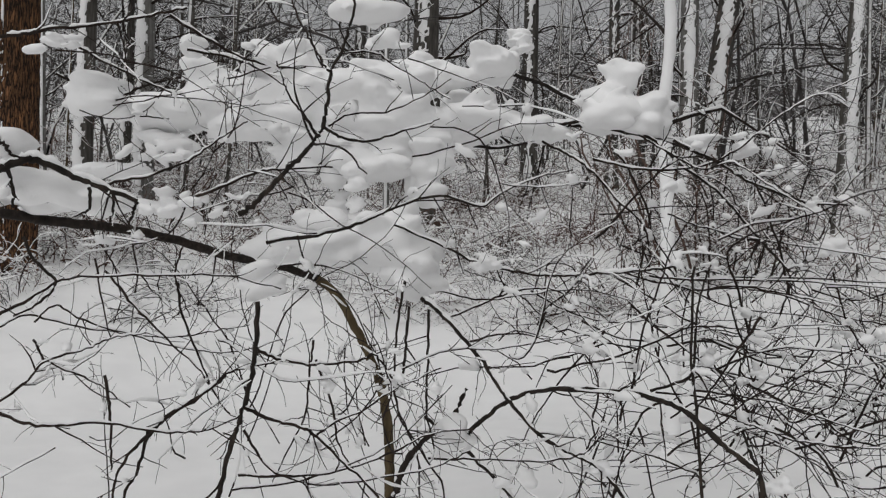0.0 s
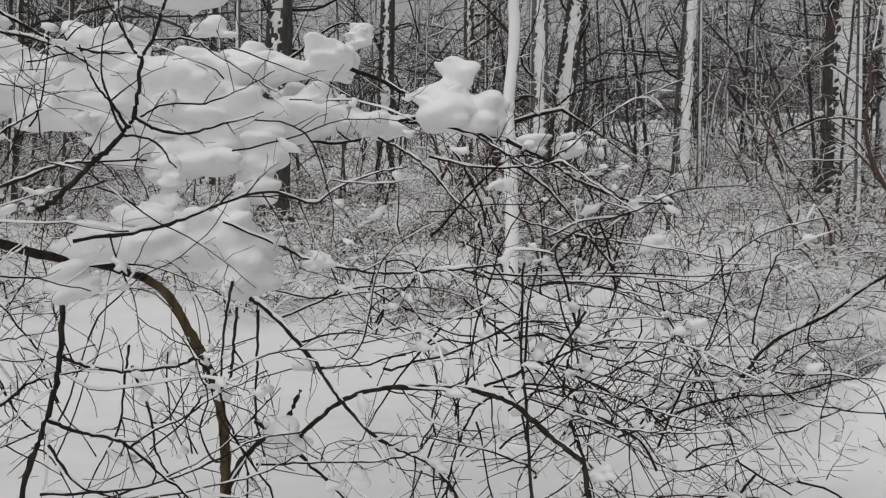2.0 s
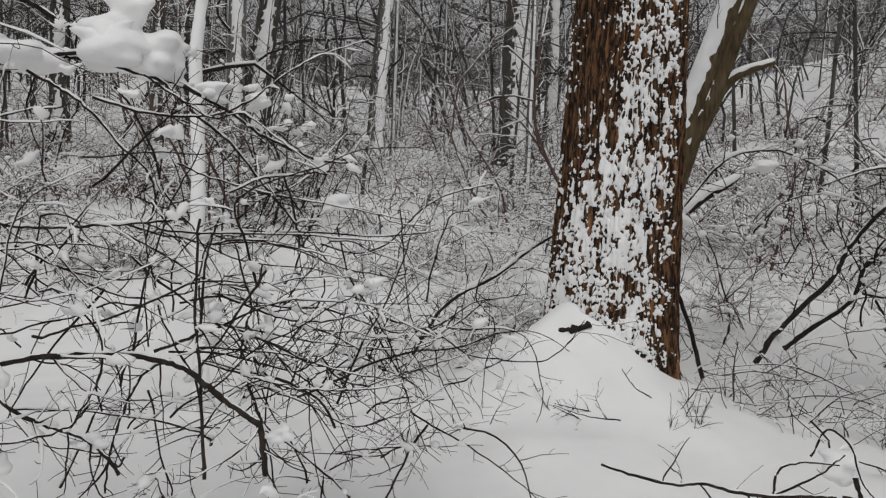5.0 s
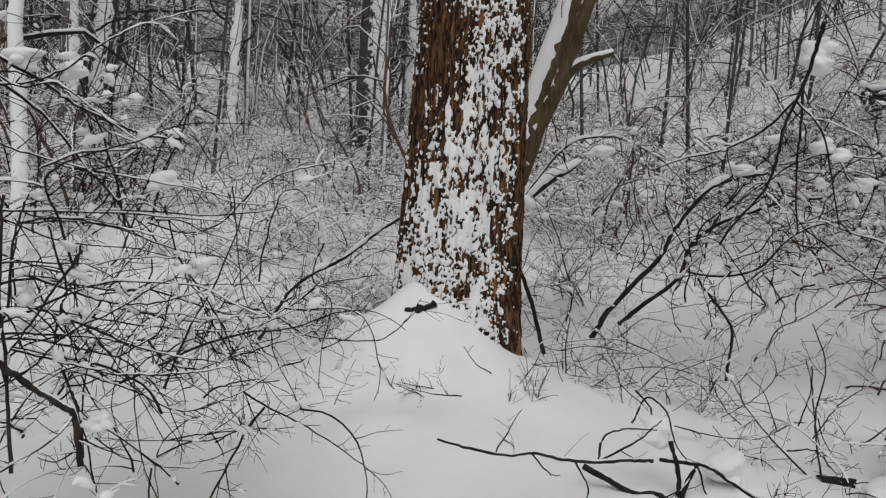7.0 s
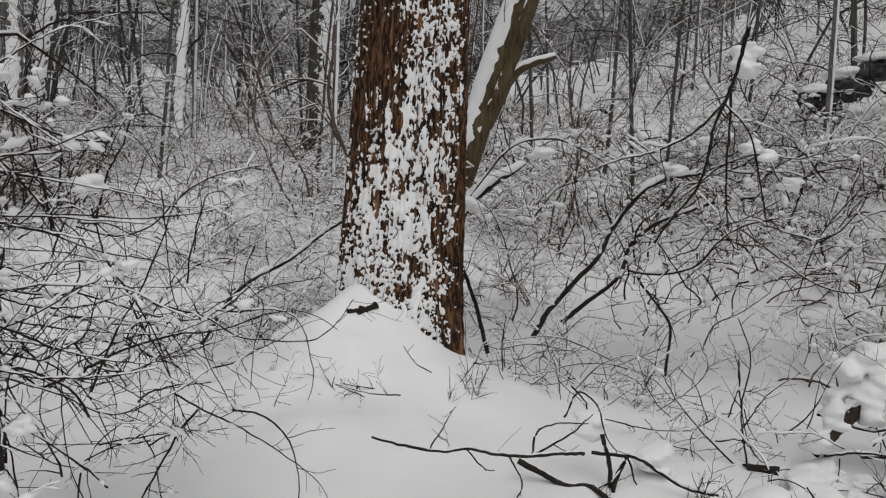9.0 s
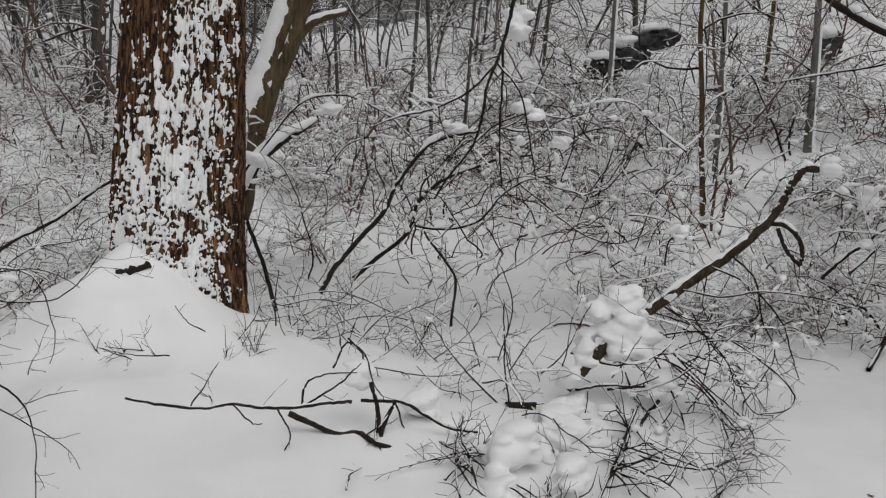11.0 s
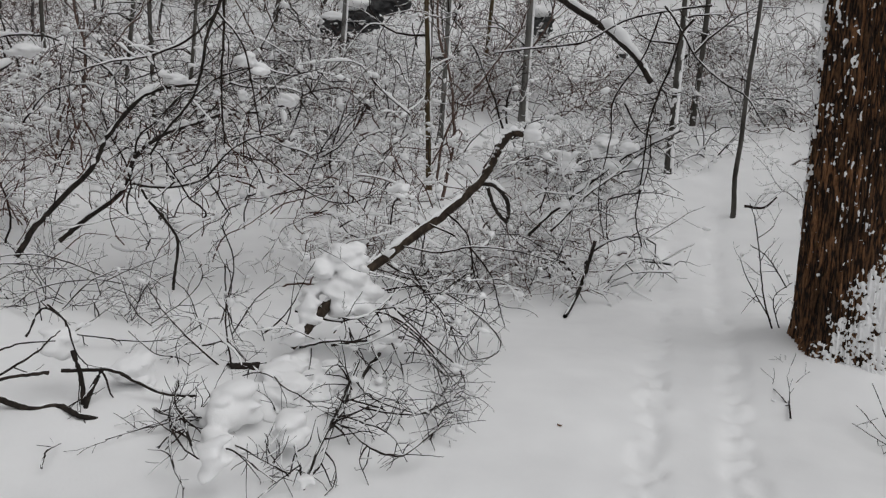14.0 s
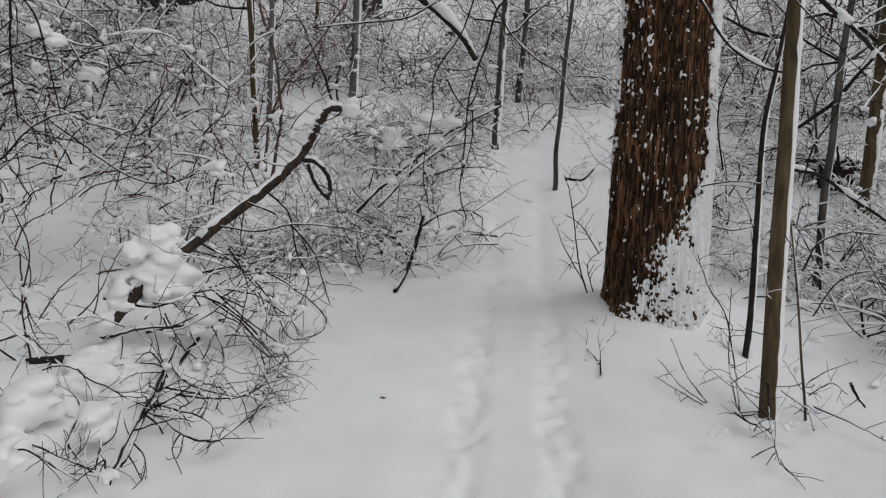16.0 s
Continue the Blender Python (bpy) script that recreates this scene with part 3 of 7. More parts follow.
for k, (x, y) in enumerate(spots):
    s = RNG.uniform(0.8, 1.25)
    m = Matrix.Translation(stand(x, y)) @ Matrix.Diagonal((s, s, s, 1))
    src = KINDS[k % len(KINDS)] if k < len(KINDS) else KINDS[(0, 1, 4, 7, 5)[k % 5]]
    if k < len(KINDS):
        src.matrix_basis = m
    else:
        copy_thing(src, Matrix.Translation(stand(x, y))).scale = (s, s, s)


def far_wood():
    """The wood in the distance, too dense to count."""
    rng = np.random.default_rng(77)
    wood, sn = Geo(), Geo()
    for _ in range(1900):
        head, dist = radians(rng.uniform(-48, 145)), 26 + 60 * rng.random() ** 0.9
        x, y = dist * math.sin(head), dist * math.cos(head)
        if head > radians(52) and rng.random() < 0.08:
            continue
        h, r = rng.uniform(8, 18), rng.uniform(0.02, 0.075) * (0.7 if head > radians(52) else 1.0)
        line = wander((x, y, ground_z(x, y) - 0.4), (rng.normal(0, 0.12), rng.normal(0, 0.12), 1), h, 6, rng, 0.016)
        rr = r * np.linspace(1, 0.2, 7) + 0.01
        wood.tube(line, rr, 3)
        if rng.random() < 0.3:
            sn.tube(line[:5] + WIND * rr[:5, None] * 0.6, rr[:5] * 0.6, 3)
        for _ in range(17):
            k = rng.uniform(0.04, 0.95) * 6
            i = int(k)
            a, ln = rng.uniform(0, 6.28), rng.uniform(0.8, 3.2)
            p = wander(line[i] * (1 - k + i) + line[i + 1] * (k - i), (math.cos(a), math.sin(a), rng.uniform(0.1, 1.0)), ln, 4, rng, 0.14)
            wood.tube(p, np.linspace(0.016, 0.006, 5), 3)
            if rng.random() < 0.30:
                sn.tube(p + (0, 0, 0.022), np.linspace(0.016, 0.010, 5), 3)
    e = thing("distant_wood", (0, 0, 0), "dense grey bare winter wood far behind, dusted with snow", "woods", kind="stuff")
    tagged(part("trunkwork", wood, TWIG_FAR, e), kind="stuff")
    tagged(part("snow_cover", sn, SNOW, e), kind="stuff")


far_wood()


def make_backdrop():
    """The wooded ridge that closes the distance."""
    g = Geo()
    n = 260
    a = np.radians(np.linspace(-75, 165, n))
    rows = []
    for k, t in enumerate(a):
        deg = math.degrees(t)
        top = np.interp(deg, [-75, -12, 2, 12, 40, 80, 165], [14, 12, 13, 22, 26, 30, 28]) + 3.0 * noise.noise((deg * 0.25, 0, 0)) + 2.0 * noise.noise((deg * 1.3, 5, 0))
        rows.append([(96 * math.sin(t), 96 * math.cos(t), -4.0), (100 * math.sin(t), 100 * math.cos(t), top)])
    v = np.array(rows).reshape(-1, 3)
    i = np.arange(n - 1)
    g.add(v, np.stack([2 * i, 2 * i + 1, 2 * i + 3, 2 * i + 2], -1))
    m, nn, l, b = nodes_of("hazed_wooded_ridge", 1.0)
    t1, t2 = noise_of(nn, l, 1.1, 6, (1, 1, 0.12)), noise_of(nn, l, 0.5, 6)
    # streaky mid-greys, with the haze of distance mixed into the colour
    r = ramp_of(nn, [(0.30, (0.13, 0.125, 0.125)), (0.55, (0.26, 0.255, 0.255)), (0.75, (0.5, 0.5, 0.51))])
    k = nn.new("ShaderNodeMath")
    k.operation = "MULTIPLY_ADD"
    k.inputs[1].default_value = 0.6
    h = nn.new("ShaderNodeMath")
    h.operation = "MULTIPLY"
    h.inputs[1].default_value = 0.4
    l.new(t2.outputs["Fac"], h.inputs[0])
    l.new(t1.outputs["Fac"], k.inputs[0])
    l.new(h.outputs["Value"], k.inputs[2])
    l.new(k.outputs["Value"], r.inputs["Fac"])
    l.new(r.outputs["Color"], b.inputs["Base Color"])
    ob = new("backdrop", g.mesh("backdrop", m))
    tagged(ob, "grey-brown wooded ridge closing the distance, haze in its colour", "backdrop", kind="structure")


make_backdrop()

# ---- undergrowth ----
def build_shrub(name, at, seed, stems, height, spec, label, material=TWIG, lean=0.9, load=1.5, group="", sides=3, heap=0.030):
    rng = np.random.default_rng(seed)
    e = thing(name, at, label, "shrub", group)
    wood, sn = Geo(), Geo()
    for _ in range(stems):
        a, o = rng.uniform(0, 2 * np.pi), rng.uniform(0, 0.25)
        d = np.array((math.cos(a) * lean * rng.uniform(0.3, 1.1), math.sin(a) * lean * rng.uniform(0.3, 1.1), 1.0))
        ln = height * rng.uniform(0.7, 1.5)
        p = wander((math.cos(a) * o, math.sin(a) * o, -0.1), d, ln, max(6, int(ln / 0.14)), rng, 0.30 if lean > 0.5 else 0.05, 0.9 if lean > 0.5 else 0.0)
        r = np.linspace(0.004 + 0.0042 * ln, 0.0022, len(p))
        wood.tube(p, r, sides)
        snow_cap(sn, p, r, rng, load, 0.85, 4, 0.004)
        for _ in range(int(rng.integers(1, 4))):
            lump(sn, p, rng, heap)
        sprout(wood, sn, p, r, rng, 0, spec, 0.0038, heap, 0.18, 1.3)
    tagged(part("twigwork", wood, material, e), kind="stuff")
    tagged(part("snow_cover", sn, SNOW, e), kind="stuff")
    return e


SHRUB_SPEC = [(6.0, 0.55, 0.65, 0.6, 3, 1.6, 0.62, 0.11), (4.2, 0.24, 0.6, 0.3, 3, 1.5, 0.4, 0.09)]
SHRUBS = [build_shrub("shrub", (0, 0, -60), 500 + k, 11, (1.0, 1.3, 0.8, 1.5, 1.1, 0.9)[k], SHRUB_SPEC, "tangled bare shrub laden with snow",
                      TWIG_BROWN if k in (0, 2, 3) else TWIG, group="shrubs of the wood") for k in range(6)]
made = 0
while made < 270:
    head = radians(RNG.uniform(-42, 138))
    dist = (11.5 + 13 * RNG.random() ** 1.2) if head < radians(32) else 8.0 + 13 * RNG.random() ** 1.15
    x, y = dist * math.sin(head), dist * math.cos(head)
    track = y + 0.62 + 0.075 * (x - 1.0)
    if (x > 3 and -2.2 < track < 1.0 and x < 13.5) or (3 < x < 8.6 and -3.6 < y < 2.2) or (dist < 13 and radians(52) < head < radians(88) and RNG.random() < 0.45) or (x - 4.7) ** 2 + (y - 4.8) ** 2 < 2.2 or (6.3 < x < 10.2 and 3.2 < y < 6.0 and RNG.random() < 0.85):
        continue
    s = RNG.uniform(0.8, 1.6)
    m = Matrix.Translation(stand(x, y)) @ Matrix.Rotation(RNG.uniform(0, 6.28), 4, "Z")
    if made < len(SHRUBS):
        SHRUBS[made].matrix_basis = m
    else:
        copy_thing(SHRUBS[made % len(SHRUBS)], m).scale = (s, s, s * RNG.uniform(0.8, 1.1))
    made += 1


# brush on the rising slope
made = 0
while made < 70:
    head, dist = radians(RNG.uniform(60, 116)), 12.5 + 8 * RNG.random()
    x, y = dist * math.sin(head), dist * math.cos(head)
    track = y + 0.62 + 0.075 * (x - 1.0)
    if -1.3 < track < 0.9 and x < 14:
        continue
    s = RNG.uniform(0.8, 1.5)
    copy_thing(SHRUBS[(0, 2, 3, 5, 1)[made % 5]], Matrix.Translation(stand(x, y)) @ Matrix.Rotation(RNG.uniform(0, 6.28), 4, "Z")).scale = (s, s, s)
    made += 1


# slender saplings with fine twigs between shrubs and trees
SAPLING_SPEC = [(4.2, 0.85, 0.6, 0.15, 3, 1.2, 0.45, 0.16), (4.5, 0.35, 0.6, 0.2, 3, 1.2, 0.3, 0.12)]
SAPLINGS = [build_shrub("sapling", (0, 0, -60), 560 + k, 1 + k % 2, (3.2, 3.8, 2.8, 4.2, 3.4)[k], SAPLING_SPEC, "slender bare sapling with fine snow-lined twigs",
                        (TWIG, TWIG_RED, BARK_GREY, TWIG, BARK_GREY)[k], lean=0.16, load=1.3, group="saplings of the wood", heap=0.018) for k in range(5)]
made = 0
while made < 115:
    head, dist = radians(RNG.uniform(-40, 135)), 9.0 + 13 * RNG.random()
    if head < radians(45):
        dist += 5.0
    x, y = dist * math.sin(head), dist * math.cos(head)
    track = y + 0.62 + 0.075 * (x - 1.0)
    if (x > 3 and -1.6 < track < 1.0 and x < 13.5) or (3 < x < 11 and -3.6 < y < 3.0):
        continue
    s = RNG.uniform(0.8, 1.4)
    m = Matrix.Translation(stand(x, y)) @ Matrix.Rotation(RNG.uniform(0, 6.28), 4, "Z")
    if made < len(SAPLINGS):
        SAPLINGS[made].matrix_basis = m
    else:
        copy_thing(SAPLINGS[made % len(SAPLINGS)], m).scale = (s, s, s)
    made += 1


def far_undergrowth():
    """Low brush between the farther trees, too dense to count."""
    rng = np.random.default_rng(88)
    wood, sn = Geo(), Geo()
    for _ in range(900):
        head, dist = radians(rng.uniform(-44, 140)), 15 + 24 * rng.random()
        if head > radians(58) and rng.random() < 0.25:
            continue
        x, y = dist * math.sin(head), dist * math.cos(head)
        z = ground_z(x, y)
        for _ in range(11):
            d = (rng.normal(0, 0.8), rng.normal(0, 0.8), 1.0)
            p = wander((x + rng.normal(0, 0.4), y + rng.normal(0, 0.4), z), d, rng.uniform(0.7, 2.0), 6, rng, 0.3, 0.7)
            wood.tube(p, np.linspace(0.011, 0.004, 7), 3)
            if rng.random() < 0.5:
                sn.tube(p[2:] + (0, 0, 0.012), np.linspace(0.017, 0.010, 5), 3)
            k = rng.integers(2, 5)
            q = wander(p[k], rng.normal(0, 1, 3) + (0, 0, 0.4), rng.uniform(0.3, 0.9), 4, rng, 0.3, 0.4)
            wood.tube(q, np.linspace(0.007, 0.003, 5), 3)
    e = thing("distant_undergrowth", (0, 0, 0), "dense brown brush under the far trees with snow on it", "undergrowth", kind="stuff")
    tagged(part("twigwork", wood, TWIG_BROWN, e), kind="stuff")
    tagged(part("snow_cover", sn, SNOW, e), kind="stuff")


far_undergrowth()


DRIFT = bpy.data.textures.new("drift", "CLOUDS")
DRIFT.noise_scale, DRIFT.noise_depth = 0.09, 2


class Bush:
    """A near bush: boughs through a few control points, each a part, with fine twigs, snow lines and snow pillows."""

    def __init__(self, name, at, label, seed, category="bush", heap=0.014, often=0.07, slim=1.0, twig=TWIG, gain=1.0, deep=0.9):
        self.e, self.rng = thing(name, at, label, category), np.random.default_rng(seed)
        self.at, self.twigs, self.snow = np.array(at), Geo(), Geo()
        self.heaps, self.least, self.heap, self.often, self.slim, self.twig, self.gain, self.deep = {}, {}, heap, often, slim, twig, gain, deep

    def bough(self, points, r0, r1, load, material, twigs=1.0):
        q = np.asarray(points, float) - self.at
        r0, r1 = r0 * self.slim, r1 * self.slim
        line = smooth_line(np.c_[q, np.linspace(r0, r1, len(q))], 6)
        p, r = line[:, :3] + self.rng.normal(0, 0.0015 + 0.05 * min(r0, 0.02), (len(line), 3)), line[:, 3] * self.rng.uniform(0.88 if r0 < 0.015 else 0.96, 1.12 if r0 < 0.015 else 1.04, len(line))
        g = Geo()
        g.tube(p, r, 8 if r0 > 0.012 else 6)
        branch = part("branch", g, material, self.e)
        if load > 0:
            own = Geo()
            snow_cap(own, p, r, self.rng, load * (0.7 if r0 < 0.007 else 0.9 if r0 < 0.012 else self.deep), 0.7, 6)
            if own.n:
                tagged(part("snow_line", own, SNOW, branch), kind="stuff")
        if twigs > 0:
            far = (1.0 if r0 < 0.007 else 1.25) * min(1.0, 0.3 + 0.8 * float(np.linalg.norm(np.diff(q, axis=0), axis=1).sum()))
            sprout(self.twigs, self.snow, p, r, self.rng, 0, [(9.0 * twigs, 0.32 * far, 0.6, 0.7, 4, 1.2, 0.28, 0.035), (9.0, 0.12, 0.55, 0.3, 3, 1.0, 0.10, 0.025)], 0.002, self.heap, 0.05, self.gain)

    def whips(self, count, centre, spread, out, length, stout=1.0, bend=0.18, sag=1.0, load=1.1, edge=-99.0):
        """Long thin shoots that arch outwards and down."""
        for _ in range(count):
            p0 = np.array(centre) + np.clip(self.rng.normal(0, 1, 3), -1.5, 1.5) * spread - self.at
            d = np.array(out) + self.rng.normal(0, 0.7, 3)
            ln = length * self.rng.uniform(0.5, 1.3)
            p = wander(p0, d, ln, max(8, int(ln / 0.05)), self.rng, bend, sag, 0.5 * sag)
            if (p[:, 1] + self.at[1]).min() < edge:
                continue
            r = np.linspace(0.0022 + 0.0018 * ln, 0.0013, len(p)) * stout * self.gain
            self.twigs.tube(p, r, 4)
            if self.rng.random() < 0.42:
                snow_cap(self.snow, p, r, self.rng, load, 0.7, 5, 0.003)
            if self.rng.random() < 0.5:
                lump(self.snow, p, self.rng, self.heap)
            sprout(self.twigs, self.snow, p, r, self.rng, 0, [(8.0, 0.19, 0.6, 0.5, 3, 1.2, 0.22, 0.03), (7.0, 0.07, 0.5, 0.2, 3, 1.0, 0.08, 0.02)], 0.0026, self.heap, self.often, self.gain)

    def clump(self, at, wide, high, seed, flat, mass=0):
        """Snow heaped in an ellipse; heaps of one mass flow together."""
        rng = np.random.default_rng(seed)
        small = min(wide, high)
        bm = self.heaps.setdefault(mass or seed, bmesh.new())
        self.least[mass or seed] = min(self.least.get(mass or seed, 1.0), small)
        grow = 1.08 if self.e.name == "fallen_branch" else 1.05
        wide, high = wide * grow, high * grow
        count = int(6 + 3.4 * wide * high / 0.012)
        fall = rng.normal(0, 0.16)
        core = Matrix.Translation(Vector(at) - Vector(self.at)) @ Matrix.Rotation(fall, 4, "Y") @ Matrix.Diagonal((wide * 0.92, max(0.6 * wide, small * 0.8), high * 0.72, 1))
        if wide * high > 0.006:
            bmesh.ops.create_icosphere(bm, subdivisions=2, radius=1.0, matrix=core)
        for k in range(min(count, 22)):
            a, u = rng.uniform(0, 6.28), 0.9 * rng.random() ** 0.6
            s = min(small * 0.75, rng.uniform(0.04, 0.10)) * (1.15 - 0.45 * u)
            x, y = (wide - 0.5 * s) * u * math.cos(a), (max(0.7 * wide, small) - 0.5 * s) * u * math.sin(a)
            dome = math.sqrt(max(1 - u * u, 0))
            z = high * (rng.uniform(-0.75, 0.9) * dome)
            m = Matrix.Translation(Vector(at) - Vector(self.at) + Vector((x, y, z))) @ Matrix.Rotation(rng.uniform(0, 6.28), 4, "Z") @ Matrix.Rotation(fall + rng.normal(0, 0.22), 4, "Y") @ Matrix.Diagonal((s * rng.uniform(1.2, 2.2), s * rng.uniform(0.9, 1.4), s * flat * rng.uniform(0.55, 0.9), 1))
            bmesh.ops.create_icosphere(bm, subdivisions=2 if s > 0.03 else 1, radius=1.0, matrix=m)

    def settle(self):
        for key, bm in self.heaps.items():
            me = bpy.data.meshes.new("snow_clump")
            bm.to_mesh(me)
            bm.free()
            me.materials.append(SNOW)
            ob = part("snow_clump", me, SNOW, self.e, "thick pillow of fresh snow")
            if key < 100:
                tagged(ob, kind="stuff")
            mod = ob.modifiers.new("merge", "REMESH")
            mod.mode, mod.voxel_size, mod.use_smooth_shade = "VOXEL", 0.011 if key < 100 else max(min(self.least[key] / 8, 0.011), 0.005), True
            mod = ob.modifiers.new("unevenness", "DISPLACE")
            mod.texture, mod.strength, mod.mid_level, mod.texture_coords = DRIFT, (0.020 if self.e.name == "fallen_branch" else 0.026) if key < 100 else 0.016, 0.5, "LOCAL"
            mod = ob.modifiers.new("soften", "SMOOTH")
            mod.factor, mod.iterations = 0.5, (12 if self.e.name == "fallen_branch" else 9) if key < 100 else 4

    def pole(self, points, r0, r1, material):
        """An upright stem with a strip of snow on its windward side."""
        q = np.asarray(points, float) - self.at
        line = smooth_line(np.c_[q, np.linspace(r0, r1, len(q))], 8)
        g = Geo()
        g.tube(line[:, :3], line[:, 3], 12)
        part("stem", g, material, self.e)
        rag = 0.74 + 0.05 * self.rng.normal(0, 1, len(line))
        self.snow.tube(line[:, :3] + WIND * line[:, 3:] * 0.55, line[:, 3] * rag, 9)
        sprout(self.twigs, self.snow, line[:, :3], line[:, 3], self.rng, 0, [(1.2, 0.5, 0.8, 0.3, 4, 1.2, 0.6, 0.06), (5.0, 0.2, 0.6, 0.3, 3, 1.1, 0.4, 0.05)])

    def finish(self):
        self.settle()
        tagged(part("twigwork", self.twigs, self.twig, self.e), kind="stuff")
        tagged(part("snow_cover", self.snow, SNOW, self.e), kind="stuff")


def rock(at, size, seed):
    """A dark rock that breaks through the snow of the slope."""
    bm = bmesh.new()
    bmesh.ops.create_icosphere(bm, subdivisions=4, radius=1.0)
    for v in bm.verts:
        k = 1 + 0.5 * noise.noise(v.co * 1.3 + Vector((seed, 0, 0))) + 0.3 * noise.noise(v.co * 3 + Vector((0, seed, 0))) + 0.12 * noise.noise(v.co * 9)
        v.co = Vector((v.co.x * size[0], v.co.y * size[1], v.co.z * size[2])) * k
    me = bpy.data.meshes.new("rock")
    bm.to_mesh(me)
    bm.free()
    me.materials.append(ROCK)
    ob = new("rock", me)
    ob.location = at
    cap = bpy.data.meshes.new("snow_cap")
    bm = bmesh.new()
    bmesh.ops.create_icosphere(bm, subdivisions=3, radius=1.0)
    for v in bm.verts:
        k = 1 + 0.30 * noise.noise(v.co * 1.6 + Vector((0, 0, seed)))
        v.co = Vector((v.co.x * size[0] * 0.95 * k - size[0] * 0.2, v.co.y * size[1] * 0.95 * k + size[1] * 0.2, v.co.z * size[2] * 0.5 * k + size[2] * 0.75))
    bm.to_mesh(cap)
    bm.free()
    cap.materials.append(SNOW)
    for p in cap.polygons:
        p.use_smooth = True
    part("snow_cap", cap, SNOW, ob)
    tagged(ob, "dark rock breaking through the snowy slope", "rock", "rocks of the slope")
    return ob



def tree_stump(at, seed):
    """A rotten broken stump with splayed roots and a cap of snow."""
    rng = np.random.default_rng(seed)
    e = thing("tree_stump", at, "dark rotten stump half buried in snow", "stump")
    g = Geo()
    na, zs = 26, np.linspace(-0.25, 0.30, 15)
    v = np.empty((len(zs), na, 3))
    for i, z in enumerate(zs):
        for j in range(na):
            a = 2 * math.pi * j / na
            c, s = math.cos(a), math.sin(a)
            rad = 0.20 + 0.12 * math.exp(-(z + 0.25) / 0.2) + 0.12 * noise.noise((c * 2.5, s * 2.5, z * 1.5 + seed)) + 0.04 * noise.noise((c * 6, s * 6, z * 4))
            if i == len(zs) - 1:
                rad *= 0.15
            v[i, j] = (rad * c, rad * s, z + (0.25 * noise.noise((c * 2, s * 2, seed)) if i > 8 else 0))
    i, j = np.meshgrid(np.arange(len(zs) - 1), np.arange(na), indexing="ij")
    q = (j + 1) % na
    g.add(v.reshape(-1, 3), np.stack([i * na + j, i * na + q, (i + 1) * na + q, (i + 1) * na + j], -1).reshape(-1, 4))
    part("stump", g, BARK_WET, e)
    sn = Geo()
    for k in range(15):
        a = k * 0.42 + rng.uniform(0, 0.4)
        root = Geo()
        p = wander((0.1 * math.cos(a), 0.1 * math.sin(a), rng.uniform(-0.1, 0.35)), (math.cos(a), math.sin(a), rng.uniform(-0.5, 0.5)), rng.uniform(0.4, 0.95), 9, rng, 0.35, 1.6)
        r = np.linspace(rng.uniform(0.02, 0.045), 0.008, 10)
        root.tube(p, r, 6)
        part("root", root, BARK_WET, e)
        snow_cap(sn, p, r, rng, 1.5, 0.8, 6)
    for _ in range(5):
        sn.tube(np.array(((-0.16, 0, 0), (-0.1, 0, 0.03), (0, 0, 0.045), (0.09, 0, 0.03), (0.15, 0, 0))) + (rng.normal(0, 0.05), rng.normal(0, 0.07), 0.30), np.array((0.02, 0.06, 0.075, 0.06, 0.015)) * rng.uniform(0.7, 1.1), 8)
    tagged(part("snow_cover", sn, SNOW, e), kind="stuff")

# ---- boughs and snow loads of the near bushes ----
laden = Bush("snow_laden_bush", (-0.45, 4.15, 0.05), "dark bare bush bowed under thick pillows of fresh snow", 21, heap=0.020, often=0.10, slim=0.92)
laden.bough([(-1.71, 2.82, 1.71), (-1.68, 2.98, 1.71), (-1.57, 3.19, 1.69), (-1.42, 3.40, 1.68), (-1.25, 3.60, 1.64), (-1.05, 3.80, 1.57), (-0.86, 3.98, 1.53), (-0.66, 4.15, 1.46)], 0.021, 0.023, 0, BARK_WET, 0.5)
laden.bough([(-0.66, 4.15, 1.46), (-0.55, 4.16, 1.36), (-0.44, 4.16, 1.17), (-0.34, 4.15, 0.97), (-0.28, 4.12, 0.74), (-0.26, 4.06, 0.48), (-0.25, 3.98, 0.23)], 0.024, 0.03, 0, BARK_OLIVE, 0)
laden.bough([(-0.60, 2.32, 1.67), (-0.55, 2.33, 1.72), (-0.48, 2.34, 1.80), (-0.43, 2.34, 1.85), (-0.38, 2.34, 1.91), (-0.36, 2.34, 1.95), (-0.35, 2.32, 2.01), (-0.34, 2.31, 2.09), (-0.31, 2.30, 2.15), (-0.28, 2.28, 2.23), (-0.26, 2.25, 2.31)], 0.0095, 0.004, 0.6, BARK_WET, 0.6)
laden.bough([(-0.36, 2.34, 1.94), (-0.32, 2.37, 1.92), (-0.25, 2.40, 1.91), (-0.17, 2.42, 1.93), (-0.09, 2.44, 1.96), (-0.02, 2.46, 1.99)], 0.006, 0.002, 1, BARK_WET, 1)
laden.bough([(-0.38, 2.34, 1.91), (-0.42, 2.32, 1.98), (-0.45, 2.31, 2.01), (-0.47, 2.29, 2.06), (-0.49, 2.27, 2.12)], 0.005, 0.002, 1, TWIG, 1)
laden.bough([(-0.34, 2.31, 2.10), (-0.37, 2.35, 2.14), (-0.41, 2.37, 2.21), (-0.45, 2.40, 2.28), (-0.48, 2.42, 2.35)], 0.005, 0.003, 1, TWIG, 1)
